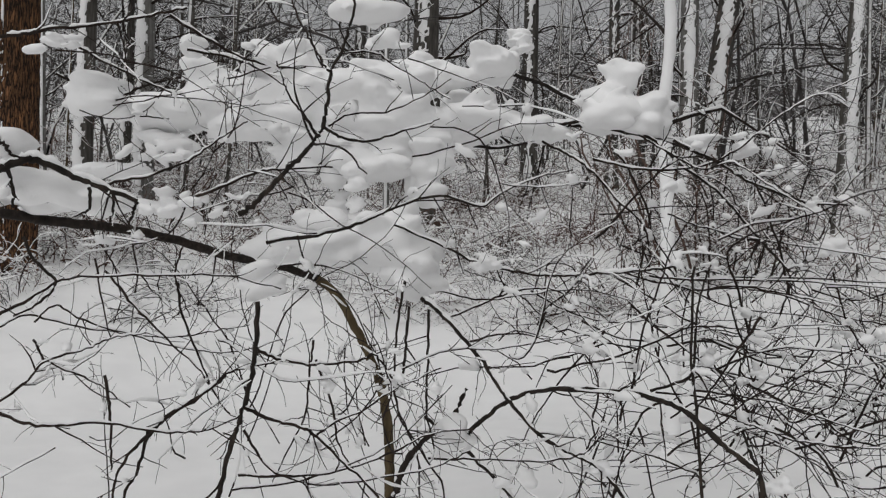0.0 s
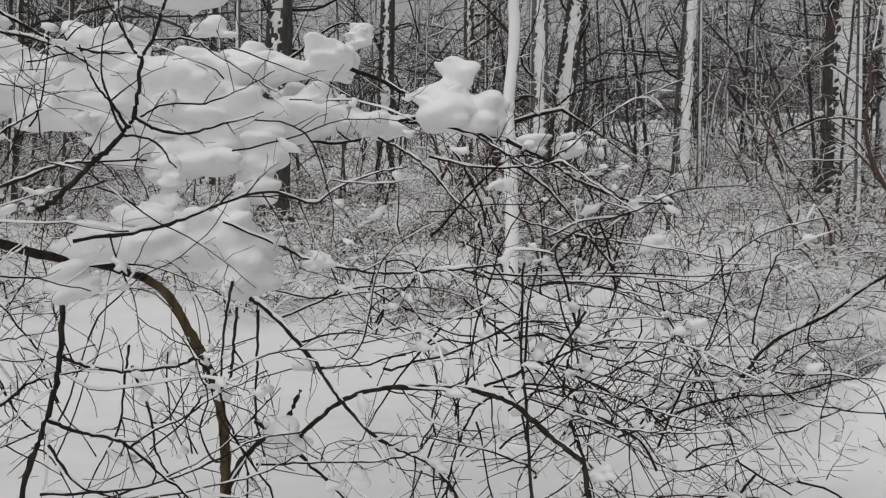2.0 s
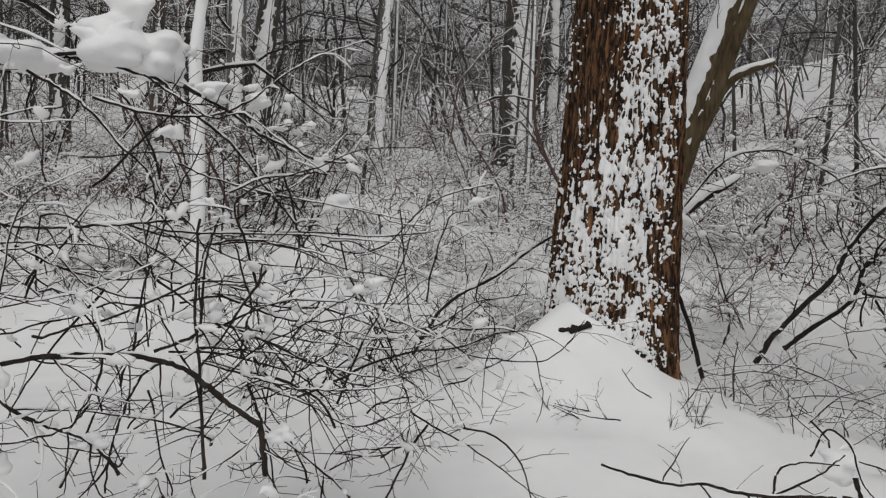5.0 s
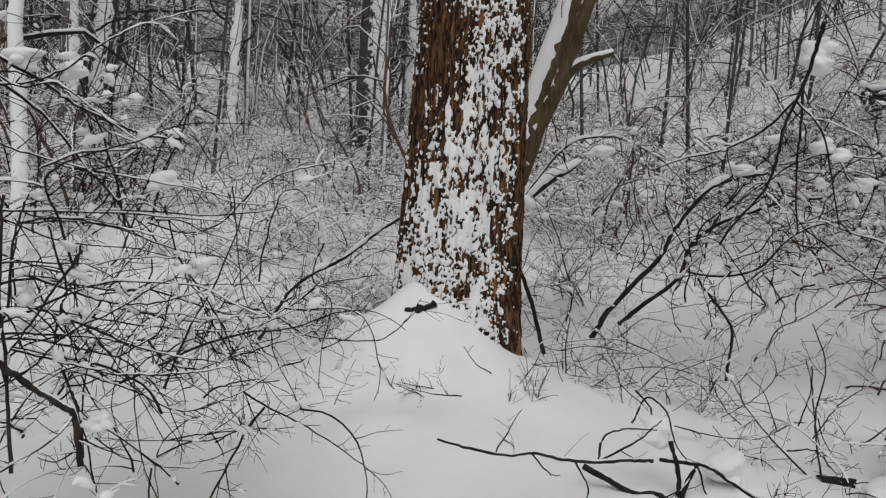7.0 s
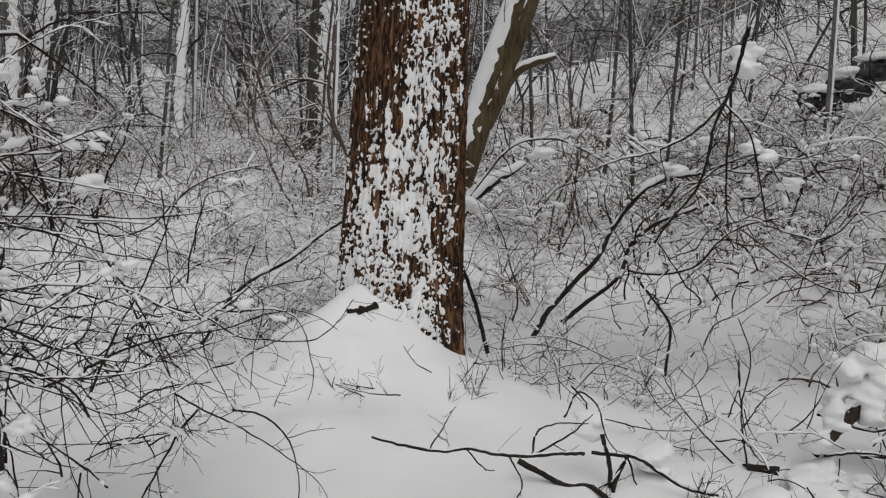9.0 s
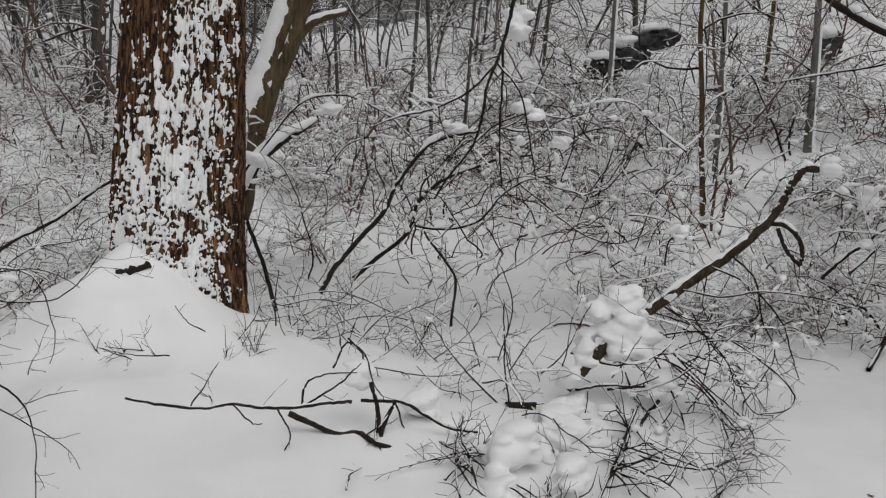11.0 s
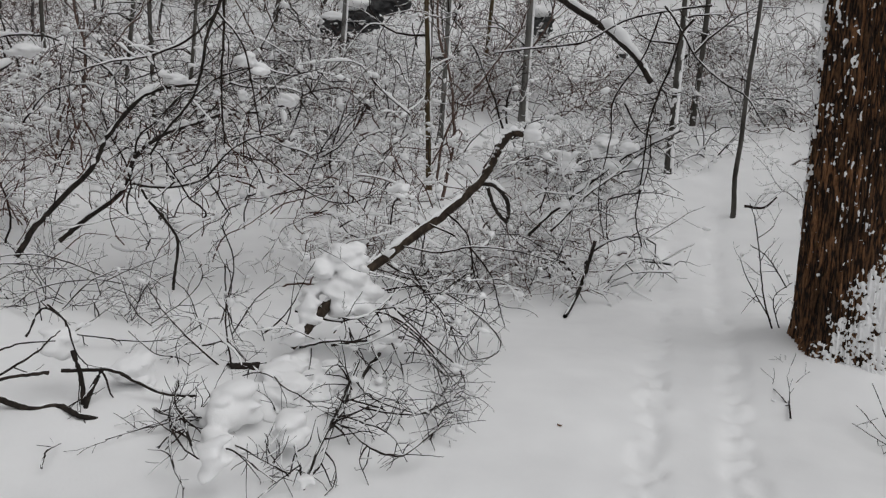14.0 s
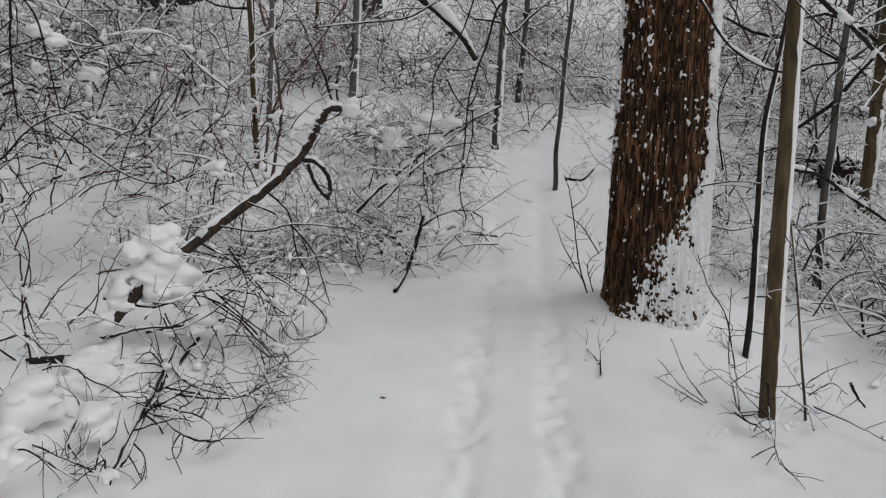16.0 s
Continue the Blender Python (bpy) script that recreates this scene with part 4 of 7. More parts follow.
laden.bough([(-0.36, 2.39, 1.95), (-0.29, 2.39, 1.99), (-0.18, 2.40, 2.00), (-0.08, 2.39, 2.04), (0.02, 2.38, 2.10)], 0.0035, 0.00175, 1, TWIG, 1)
laden.bough([(-0.34, 2.49, 2.20), (-0.23, 2.50, 2.21), (-0.16, 2.51, 2.17), (-0.05, 2.54, 2.11), (0.02, 2.54, 2.07)], 0.0035, 0.00175, 1, TWIG, 1)
laden.bough([(-0.77, 2.37, 1.72), (-0.68, 2.39, 1.76), (-0.58, 2.42, 1.81), (-0.53, 2.42, 1.82), (-0.35, 2.46, 1.84)], 0.006, 0.003, 1, TWIG, 1)
laden.bough([(-1.04, 1.76, 1.72), (-1.00, 1.78, 1.74), (-0.96, 1.79, 1.76), (-0.93, 1.81, 1.76), (-0.87, 1.85, 1.73), (-0.82, 1.87, 1.71), (-0.74, 1.90, 1.68)], 0.012, 0.007, 1.5, BARK_WET, 0.7)
laden.bough([(-0.99, 1.78, 1.75), (-0.98, 1.79, 1.69), (-0.98, 1.79, 1.65)], 0.006, 0.003, 0.5, BARK_WET, 0.6)
laden.bough([(-1.01, 1.76, 1.81), (-0.99, 1.77, 1.79), (-0.98, 1.78, 1.77), (-0.96, 1.79, 1.76)], 0.006, 0.003, 1, BARK_WET, 0.5)
laden.bough([(-0.76, 1.95, 1.68), (-0.77, 1.95, 1.65), (-0.78, 1.95, 1.62)], 0.006, 0.003, 0.5, BARK_WET, 0.4)
laden.bough([(-0.89, 2.00, 1.72), (-0.79, 2.04, 1.75), (-0.68, 2.08, 1.80), (-0.60, 2.09, 1.86), (-0.53, 2.10, 1.91)], 0.0045, 0.00225, 1, TWIG, 1)
laden.bough([(-0.86, 1.91, 1.71), (-0.86, 1.91, 1.66), (-0.89, 1.90, 1.64)], 0.005, 0.0025, 0.5, BARK_WET, 0.4)
laden.bough([(-0.81, 1.93, 1.70), (-0.81, 1.93, 1.66), (-0.82, 1.93, 1.62)], 0.005, 0.0025, 0.5, BARK_WET, 0.4)
laden.bough([(-0.57, 2.54, 1.60), (-0.42, 2.64, 1.63), (-0.28, 2.73, 1.68), (-0.17, 2.81, 1.74), (-0.01, 2.89, 1.79), (0.14, 2.96, 1.76), (0.25, 3.02, 1.83), (0.39, 3.08, 1.89), (0.51, 3.13, 1.92)], 0.007, 0.003, 1.4, BARK_WET, 1)
laden.bough([(-1.47, 2.52, 2.25), (-1.38, 2.56, 2.27), (-1.30, 2.59, 2.30), (-1.20, 2.63, 2.32), (-1.01, 2.69, 2.38), (-0.90, 2.72, 2.42)], 0.007, 0.004, 1.5, TWIG, 1)
laden.bough([(-1.37, 2.58, 2.23), (-1.26, 2.62, 2.26), (-1.16, 2.68, 2.21), (-1.02, 2.75, 2.15), (-0.92, 2.79, 2.12)], 0.006, 0.003, 1.8, TWIG, 1)
laden.bough([(-1.05, 2.98, 2.47), (-0.96, 3.03, 2.42), (-0.82, 3.09, 2.35), (-0.69, 3.13, 2.32), (-0.56, 3.15, 2.32)], 0.007, 0.004, 1.6, TWIG, 1)
laden.bough([(-0.97, 2.94, 2.33), (-0.84, 2.99, 2.32), (-0.74, 3.02, 2.29), (-0.63, 3.06, 2.23)], 0.006, 0.003, 1.6, TWIG, 1)
laden.bough([(-1.48, 2.98, 2.24), (-1.34, 3.06, 2.19), (-1.23, 3.12, 2.12), (-1.11, 3.16, 2.11)], 0.006, 0.003, 1.6, TWIG, 1)
laden.bough([(-0.58, 2.48, 1.41), (-0.58, 2.47, 1.29), (-0.59, 2.46, 1.19), (-0.61, 2.44, 1.08), (-0.64, 2.40, 0.96), (-0.66, 2.36, 0.83), (-0.67, 2.34, 0.76)], 0.009, 0.008, 0.3, BARK_WET, 0.5)
laden.bough([(-0.60, 2.52, 1.26), (-0.53, 2.53, 1.23), (-0.44, 2.54, 1.21), (-0.38, 2.55, 1.21), (-0.26, 2.57, 1.22), (-0.22, 2.57, 1.24), (-0.17, 2.57, 1.18), (-0.14, 2.56, 1.13)], 0.006, 0.003, 1, TWIG, 1)
laden.bough([(-0.62, 2.48, 1.08), (-0.54, 2.50, 1.04), (-0.46, 2.51, 1.02), (-0.40, 2.51, 0.99), (-0.32, 2.51, 0.92), (-0.21, 2.49, 0.82), (-0.14, 2.47, 0.72)], 0.0065, 0.004, 1, TWIG, 1)
laden.bough([(-1.17, 2.06, 1.14), (-1.15, 2.07, 1.13), (-1.10, 2.09, 1.10), (-1.02, 2.13, 1.09), (-0.93, 2.17, 1.09), (-0.80, 2.21, 1.06), (-0.72, 2.24, 1.05), (-0.65, 2.26, 1.06), (-0.58, 2.29, 1.09)], 0.0055, 0.00275, 1.2, TWIG, 1)
laden.bough([(-0.80, 2.21, 1.06), (-0.85, 2.18, 1.01), (-0.88, 2.15, 0.94), (-0.88, 2.13, 0.87)], 0.006, 0.003, 0.6, TWIG, 1)
laden.bough([(-0.83, 2.25, 1.05), (-0.85, 2.23, 0.95), (-0.88, 2.19, 0.87), (-0.89, 2.17, 0.81)], 0.006, 0.003, 0.5, TWIG, 1)
laden.bough([(-0.97, 2.28, 1.20), (-0.95, 2.27, 1.11), (-0.94, 2.26, 1.02), (-0.93, 2.24, 0.94)], 0.0055, 0.00275, 0.3, TWIG, 0.4)
laden.bough([(-0.78, 2.44, 1.10), (-0.72, 2.47, 1.14), (-0.68, 2.49, 1.18), (-0.61, 2.51, 1.20), (-0.49, 2.53, 1.22)], 0.0055, 0.00275, 1, TWIG, 1)
laden.bough([(-0.85, 2.30, 1.03), (-0.80, 2.33, 1.08), (-0.71, 2.37, 1.14), (-0.65, 2.39, 1.19)], 0.009, 0.005, 2.4, TWIG, 1)
laden.bough([(-0.83, 2.46, 1.47), (-0.81, 2.47, 1.36), (-0.77, 2.47, 1.26), (-0.72, 2.47, 1.15), (-0.67, 2.47, 1.07), (-0.62, 2.48, 1.04)], 0.0045, 0.00225, 0.8, TWIG, 1)
laden.bough([(-1.38, 2.43, 1.31), (-1.31, 2.47, 1.36), (-1.20, 2.52, 1.33), (-1.07, 2.58, 1.30), (-0.91, 2.64, 1.28), (-0.77, 2.68, 1.30), (-0.66, 2.71, 1.32)], 0.004, 0.002, 1.2, TWIG, 1)
laden.bough([(-1.28, 2.48, 1.34), (-1.23, 2.51, 1.39), (-1.15, 2.54, 1.34), (-0.99, 2.61, 1.28), (-0.85, 2.65, 1.24), (-0.70, 2.69, 1.23), (-0.55, 2.73, 1.27)], 0.004, 0.002, 1.2, TWIG, 1)
laden.bough([(-1.06, 2.48, 1.50), (-0.98, 2.51, 1.39), (-0.88, 2.54, 1.28), (-0.79, 2.56, 1.19), (-0.74, 2.56, 1.12)], 0.0045, 0.00225, 0.8, TWIG, 1)
laden.bough([(-1.09, 2.47, 1.54), (-1.08, 2.48, 1.47), (-1.06, 2.48, 1.36), (-1.04, 2.48, 1.29)], 0.004, 0.002, 0.5, TWIG, 1)
laden.bough([(-0.88, 2.66, 1.58), (-0.90, 2.65, 1.50), (-0.88, 2.65, 1.43), (-0.85, 2.66, 1.35)], 0.004, 0.002, 0.5, TWIG, 1)
laden.bough([(-0.43, 2.65, 1.28), (-0.44, 2.64, 1.18), (-0.45, 2.61, 1.02), (-0.50, 2.58, 0.92), (-0.54, 2.55, 0.82)], 0.0045, 0.00225, 0.6, TWIG, 1)
laden.bough([(-0.42, 2.65, 1.21), (-0.36, 2.63, 1.06), (-0.34, 2.62, 0.95), (-0.26, 2.59, 0.83), (-0.16, 2.58, 0.76)], 0.0045, 0.00225, 0.6, TWIG, 1)
laden.bough([(-1.22, 2.14, 1.13), (-1.15, 2.20, 1.20), (-1.11, 2.22, 1.25), (-1.02, 2.27, 1.28), (-0.96, 2.30, 1.31), (-0.87, 2.33, 1.32)], 0.0045, 0.00225, 1.2, TWIG, 1)
laden.bough([(-1.14, 2.21, 1.31), (-1.11, 2.22, 1.25), (-1.02, 2.26, 1.20), (-0.96, 2.28, 1.16), (-0.90, 2.29, 1.11)], 0.004, 0.002, 1, TWIG, 1)
laden.bough([(-1.22, 2.29, 1.60), (-1.20, 2.31, 1.53), (-1.14, 2.33, 1.47), (-1.19, 2.31, 1.40), (-1.24, 2.28, 1.37)], 0.006, 0.003, 0.5, BARK_WET, 1)
laden.bough([(-1.28, 2.26, 1.37), (-1.19, 2.31, 1.43), (-1.11, 2.35, 1.48), (-0.91, 2.43, 1.49), (-0.69, 2.51, 1.49), (-0.52, 2.55, 1.45)], 0.005, 0.0025, 1, TWIG, 1)
laden.bough([(-0.12, 2.89, 1.38), (-0.13, 2.88, 1.26), (-0.14, 2.87, 1.14), (-0.17, 2.86, 1.08), (-0.12, 2.84, 0.94), (-0.08, 2.82, 0.85), (-0.07, 2.77, 0.68)], 0.006, 0.003, 0.8, BARK_WET, 1)
laden.bough([(-0.05, 2.90, 1.37), (-0.05, 2.88, 1.18), (-0.05, 2.85, 1.00), (-0.02, 2.82, 0.87)], 0.006, 0.003, 0.5, BARK_WET, 0.5)
laden.bough([(-0.14, 2.90, 1.47), (-0.16, 2.89, 1.34), (-0.17, 2.87, 1.18), (-0.17, 2.86, 1.08)], 0.006, 0.003, 0.4, BARK_WET, 0.5)
laden.bough([(-0.19, 3.06, 0.60), (-0.13, 3.10, 0.76), (-0.07, 3.12, 0.84), (0.04, 3.14, 0.92), (0.10, 3.16, 1.04)], 0.016, 0.01, 1.4, BARK_WET, 0.6)
laden.bough([(-0.62, 2.44, 0.88), (-0.49, 2.47, 0.87), (-0.32, 2.50, 0.88), (-0.14, 2.53, 0.94), (-0.04, 2.54, 0.99), (0.11, 2.54, 1.01)], 0.005, 0.0025, 1, TWIG, 1)
laden.bough([(-0.64, 2.57, 0.99), (-0.55, 2.56, 0.87), (-0.40, 2.57, 0.82), (-0.22, 2.60, 0.83), (-0.04, 2.62, 0.86), (0.10, 2.63, 0.92)], 0.005, 0.0025, 1, TWIG, 1)
laden.bough([(-0.66, 2.52, 0.81), (-0.47, 2.56, 0.83), (-0.29, 2.60, 0.88), (-0.15, 2.63, 0.95), (0.04, 2.67, 1.13)], 0.0045, 0.00225, 1, TWIG, 1)
laden.bough([(-0.39, 2.51, 0.99), (-0.33, 2.53, 1.03), (-0.24, 2.55, 1.07), (-0.15, 2.56, 1.13), (-0.00, 2.58, 1.20)], 0.0045, 0.00225, 1, TWIG, 1)
laden.bough([(-0.74, 2.91, 1.50), (-0.56, 2.95, 1.53), (-0.39, 2.97, 1.51), (-0.18, 2.99, 1.42)], 0.0045, 0.00225, 1, TWIG, 1)
laden.clump((-0.24, 2.37, 2.30), 0.134, 0.047, 900, 0.85, 1)
laden.clump((-0.98, 3.04, 2.37), 0.080, 0.047, 901, 0.85, 1)
laden.clump((-1.20, 2.69, 2.11), 0.103, 0.073, 902, 0.85, 0)
laden.clump((-1.14, 2.72, 2.06), 0.047, 0.060, 903, 0.85, 0)
laden.clump((-1.17, 3.35, 2.16), 0.181, 0.124, 904, 0.85, 1)
laden.clump((-0.98, 3.39, 2.25), 0.193, 0.142, 905, 0.85, 1)
laden.clump((-0.65, 3.43, 2.41), 0.119, 0.093, 906, 0.85, 1)
laden.clump((-0.76, 3.35, 2.20), 0.150, 0.100, 907, 0.85, 1)
laden.clump((-0.46, 3.39, 2.26), 0.226, 0.138, 908, 0.85, 1)
laden.clump((-0.56, 3.41, 2.11), 0.150, 0.113, 909, 0.85, 1)
laden.clump((-0.14, 3.60, 2.39), 0.199, 0.095, 910, 0.85, 1)
laden.clump((0.09, 3.82, 2.31), 0.126, 0.084, 911, 0.85, 1)
laden.clump((-0.15, 3.54, 2.18), 0.181, 0.093, 912, 0.85, 1)
laden.clump((0.16, 3.55, 2.14), 0.232, 0.077, 913, 0.85, 1)
laden.clump((0.44, 3.52, 2.14), 0.155, 0.057, 914, 0.85, 1)
laden.clump((0.27, 4.06, 2.56), 0.132, 0.102, 915, 0.85, 1)
laden.clump((0.46, 4.88, 2.93), 0.058, 0.088, 916, 0.85, 1)
laden.clump((-0.32, 3.36, 1.96), 0.195, 0.093, 917, 0.85, 4)
laden.clump((-0.06, 3.37, 1.99), 0.083, 0.122, 918, 0.85, 4)
laden.clump((-0.07, 3.39, 1.84), 0.073, 0.097, 919, 0.85, 4)
laden.clump((-0.27, 2.33, 1.80), 0.034, 0.061, 920, 0.85, 0)
laden.clump((-0.27, 2.36, 1.72), 0.026, 0.061, 921, 0.85, 0)
laden.clump((-0.44, 3.17, 1.60), 0.149, 0.092, 922, 0.85, 2)
laden.clump((-0.22, 3.19, 1.62), 0.172, 0.110, 923, 0.85, 2)
laden.clump((-0.11, 3.20, 1.49), 0.092, 0.126, 924, 0.85, 2)
laden.clump((-0.50, 3.26, 1.71), 0.114, 0.052, 925, 0.85, 0)
laden.clump((-1.01, 1.94, 1.72), 0.110, 0.050, 926, 0.85, 3)
laden.clump((-1.01, 1.82, 1.81), 0.045, 0.045, 927, 0.85, 3)
laden.clump((-0.90, 2.00, 1.69), 0.088, 0.044, 928, 0.85, 3)
laden.clump((-0.76, 2.27, 1.68), 0.129, 0.038, 929, 0.85, 0)
laden.clump((-0.66, 2.40, 1.73), 0.090, 0.025, 930, 0.85, 0)
laden.clump((-1.27, 2.51, 2.23), 0.104, 0.037, 931, 0.85, 0)
laden.clump((-0.21, 2.98, 2.37), 0.111, 0.044, 932, 0.85, 1)
laden.clump((-0.68, 2.92, 1.48), 0.082, 0.064, 933, 0.85, 0)
laden.clump((-0.98, 2.81, 1.92), 0.107, 0.047, 934, 0.85, 0)
laden.clump((-1.20, 2.84, 1.86), 0.156, 0.040, 935, 0.85, 0)
laden.clump((-0.29, 3.42, 2.21), 0.176, 0.113, 936, 0.85, 1)
laden.clump((-0.60, 3.37, 2.27), 0.125, 0.100, 937, 0.85, 1)
laden.clump((-0.86, 3.34, 2.11), 0.150, 0.080, 938, 0.85, 1)
laden.clump((-0.69, 3.33, 2.37), 0.144, 0.086, 1050, 0.7, 1)
laden.clump((-0.46, 3.37, 2.29), 0.264, 0.096, 1051, 0.7, 1)
laden.clump((-0.21, 3.41, 2.32), 0.252, 0.091, 1052, 0.7, 1)
laden.clump((-0.69, 3.33, 2.14), 0.168, 0.101, 1053, 0.7, 1)
laden.clump((-0.42, 3.38, 2.16), 0.228, 0.096, 1054, 0.7, 1)
laden.clump((-0.14, 3.41, 2.17), 0.216, 0.091, 1055, 0.7, 1)
laden.clump((0.17, 3.42, 2.18), 0.204, 0.072, 1056, 0.7, 1)
laden.clump((0.34, 3.41, 2.14), 0.144, 0.053, 1057, 0.7, 1)
laden.clump((-0.31, 3.40, 2.01), 0.192, 0.091, 1058, 0.7, 1)
laden.clump((-0.58, 3.35, 2.00), 0.156, 0.086, 1059, 0.7, 1)
laden.clump((-0.08, 3.42, 2.06), 0.108, 0.096, 1060, 0.7, 1)
laden.clump((-0.10, 3.42, 1.90), 0.082, 0.144, 1061, 0.7, 1)
laden.clump((-0.47, 3.37, 1.93), 0.062, 0.115, 1062, 0.7, 5)
laden.clump((-0.45, 3.38, 1.79), 0.043, 0.082, 1063, 0.7, 5)
laden.clump((-0.55, 3.36, 1.62), 0.276, 0.120, 1064, 0.7, 2)
laden.clump((-0.28, 3.40, 1.60), 0.264, 0.139, 1065, 0.7, 2)
laden.clump((-0.13, 3.41, 1.50), 0.132, 0.139, 1066, 0.7, 2)
laden.clump((-0.69, 3.33, 1.60), 0.132, 0.086, 1067, 0.7, 2)
laden.clump((0.21, 3.42, 2.42), 0.120, 0.077, 1068, 0.7, 1)
laden.clump((0.34, 3.41, 2.51), 0.038, 0.048, 1069, 0.7, 6)
laden.clump((0.71, 3.37, 2.20), 0.149, 0.077, 1070, 0.7, 7)
laden.clump((0.50, 3.40, 2.09), 0.168, 0.029, 1071, 0.7, 1)
laden.clump((0.05, 3.42, 2.35), 0.120, 0.060, 1072, 0.7, 1)
laden.clump((-1.63, 3.04, 1.80), 0.148, 0.074, 1100, 0.75, 8)
laden.clump((-1.53, 3.15, 1.78), 0.151, 0.075, 1101, 0.75, 8)
laden.clump((-1.40, 3.26, 1.77), 0.127, 0.056, 1102, 0.75, 8)
laden.clump((-1.22, 3.49, 1.76), 0.180, 0.037, 1103, 0.75, 9)
laden.clump((-1.04, 3.60, 1.79), 0.129, 0.030, 1104, 0.75, 9)
laden.clump((-1.39, 3.10, 2.20), 0.107, 0.063, 1105, 0.75, 0)
laden.clump((-1.31, 3.14, 2.14), 0.039, 0.059, 1106, 0.75, 0)
laden.clump((-1.16, 3.30, 2.04), 0.151, 0.045, 1107, 0.75, 0)
laden.clump((-1.20, 3.29, 2.15), 0.151, 0.075, 1108, 0.75, 1)
laden.clump((0.34, 3.58, 2.56), 0.044, 0.057, 1109, 0.75, 0)
arching = Bush("arching_bush", (1.1, 3.2, 0.02), "wide tangle of arching bare twigs dusted and clumped with snow", 33, heap=0.024, often=0.13, slim=0.92, gain=1.12)
arching.bough([(-0.08, 2.90, 1.41), (-0.03, 2.90, 1.38), (0.04, 2.89, 1.31), (0.14, 2.88, 1.20), (0.20, 2.86, 1.11), (0.26, 2.84, 1.03), (0.36, 2.81, 0.93), (0.46, 2.79, 0.88), (0.57, 2.75, 0.82), (0.64, 2.71, 0.73)], 0.009, 0.006, 2, BARK_WET, 1)
arching.bough([(0.10, 2.88, 0.92), (0.15, 2.89, 0.97), (0.23, 2.90, 1.03), (0.31, 2.90, 1.07), (0.45, 2.88, 1.09), (0.60, 2.85, 1.09), (0.71, 2.83, 1.08), (0.80, 2.80, 1.06), (0.87, 2.77, 1.02), (0.95, 2.73, 0.95), (1.02, 2.69, 0.89), (1.07, 2.66, 0.84), (1.08, 2.61, 0.69)], 0.0095, 0.012, 0.8, BARK_WET, 0.8)
arching.bough([(-0.06, 2.95, 0.97), (0.01, 2.94, 0.92), (0.11, 2.92, 0.84), (0.21, 2.89, 0.75), (0.31, 2.85, 0.65)], 0.009, 0.007, 2.2, BARK_WET, 1)
arching.bough([(-0.04, 2.72, 0.87), (0.14, 2.72, 0.87), (0.33, 2.70, 0.87), (0.46, 2.69, 0.89), (0.52, 2.69, 0.93), (0.55, 2.69, 0.98)], 0.0045, 0.00225, 0.8, TWIG, 1)
arching.bough([(0.91, 2.86, 1.54), (0.90, 2.85, 1.30), (0.90, 2.84, 1.18), (0.91, 2.82, 1.04), (0.91, 2.79, 0.89), (0.91, 2.73, 0.67)], 0.005, 0.007, 0.4, BARK_WET, 0.8)
arching.bough([(-0.19, 3.09, 1.69), (-0.00, 3.10, 1.61), (0.15, 3.10, 1.54), (0.26, 3.09, 1.52), (0.37, 3.08, 1.50), (0.47, 3.06, 1.50), (0.60, 3.04, 1.51), (0.72, 3.02, 1.52), (0.89, 2.97, 1.54)], 0.005, 0.005, 1.6, BARK_WET, 1)
arching.bough([(0.00, 3.09, 1.32), (0.10, 3.09, 1.36), (0.26, 3.09, 1.43), (0.37, 3.08, 1.45), (0.45, 3.06, 1.44), (0.50, 3.06, 1.39), (0.58, 3.04, 1.30), (0.69, 3.01, 1.22)], 0.005, 0.0025, 1.2, TWIG, 1)
arching.bough([(0.86, 3.29, 1.50), (1.00, 3.25, 1.49), (1.18, 3.19, 1.49), (1.37, 3.11, 1.49), (1.55, 3.02, 1.48), (1.72, 2.93, 1.47)], 0.005, 0.0025, 1.4, TWIG, 1)
arching.bough([(1.04, 3.13, 1.45), (1.15, 3.09, 1.47), (1.28, 3.04, 1.45), (1.37, 3.00, 1.43), (1.49, 2.94, 1.40)], 0.005, 0.0025, 1.2, TWIG, 1)
arching.bough([(1.03, 3.03, 1.55), (1.00, 3.04, 1.45), (0.98, 3.04, 1.35), (0.97, 3.03, 1.18), (0.94, 3.03, 1.11), (0.81, 3.06, 1.06)], 0.004, 0.007, 0.5, BARK_WET, 1)
arching.bough([(1.08, 3.21, 1.25), (1.22, 3.16, 1.19), (1.33, 3.11, 1.15), (1.44, 3.06, 1.14), (1.54, 3.01, 1.16), (1.66, 2.95, 1.20)], 0.006, 0.003, 1.4, BARK_WET, 1)
arching.bough([(1.09, 3.01, 1.44), (1.11, 3.00, 1.35), (1.14, 2.97, 1.23), (1.12, 2.97, 1.15), (1.10, 2.96, 1.02), (1.14, 2.91, 0.86), (1.16, 2.88, 0.78), (1.16, 2.85, 0.64)], 0.004, 0.007, 0.5, BARK_WET, 1)
arching.bough([(1.16, 2.87, 1.36), (1.07, 2.89, 1.22), (0.99, 2.90, 1.09), (0.93, 2.91, 1.01)], 0.006, 0.003, 0.8, TWIG, 1)
arching.bough([(0.82, 2.85, 1.06), (0.73, 2.86, 1.01), (0.67, 2.85, 0.89), (0.63, 2.83, 0.78), (0.61, 2.80, 0.65)], 0.0065, 0.00325, 1.5, BARK_WET, 1)
arching.bough([(1.23, 2.91, 1.03), (1.28, 2.88, 0.98), (1.34, 2.86, 1.01), (1.42, 2.83, 1.07), (1.45, 2.83, 1.17), (1.47, 2.83, 1.25)], 0.0045, 0.00225, 0.8, TWIG, 1)
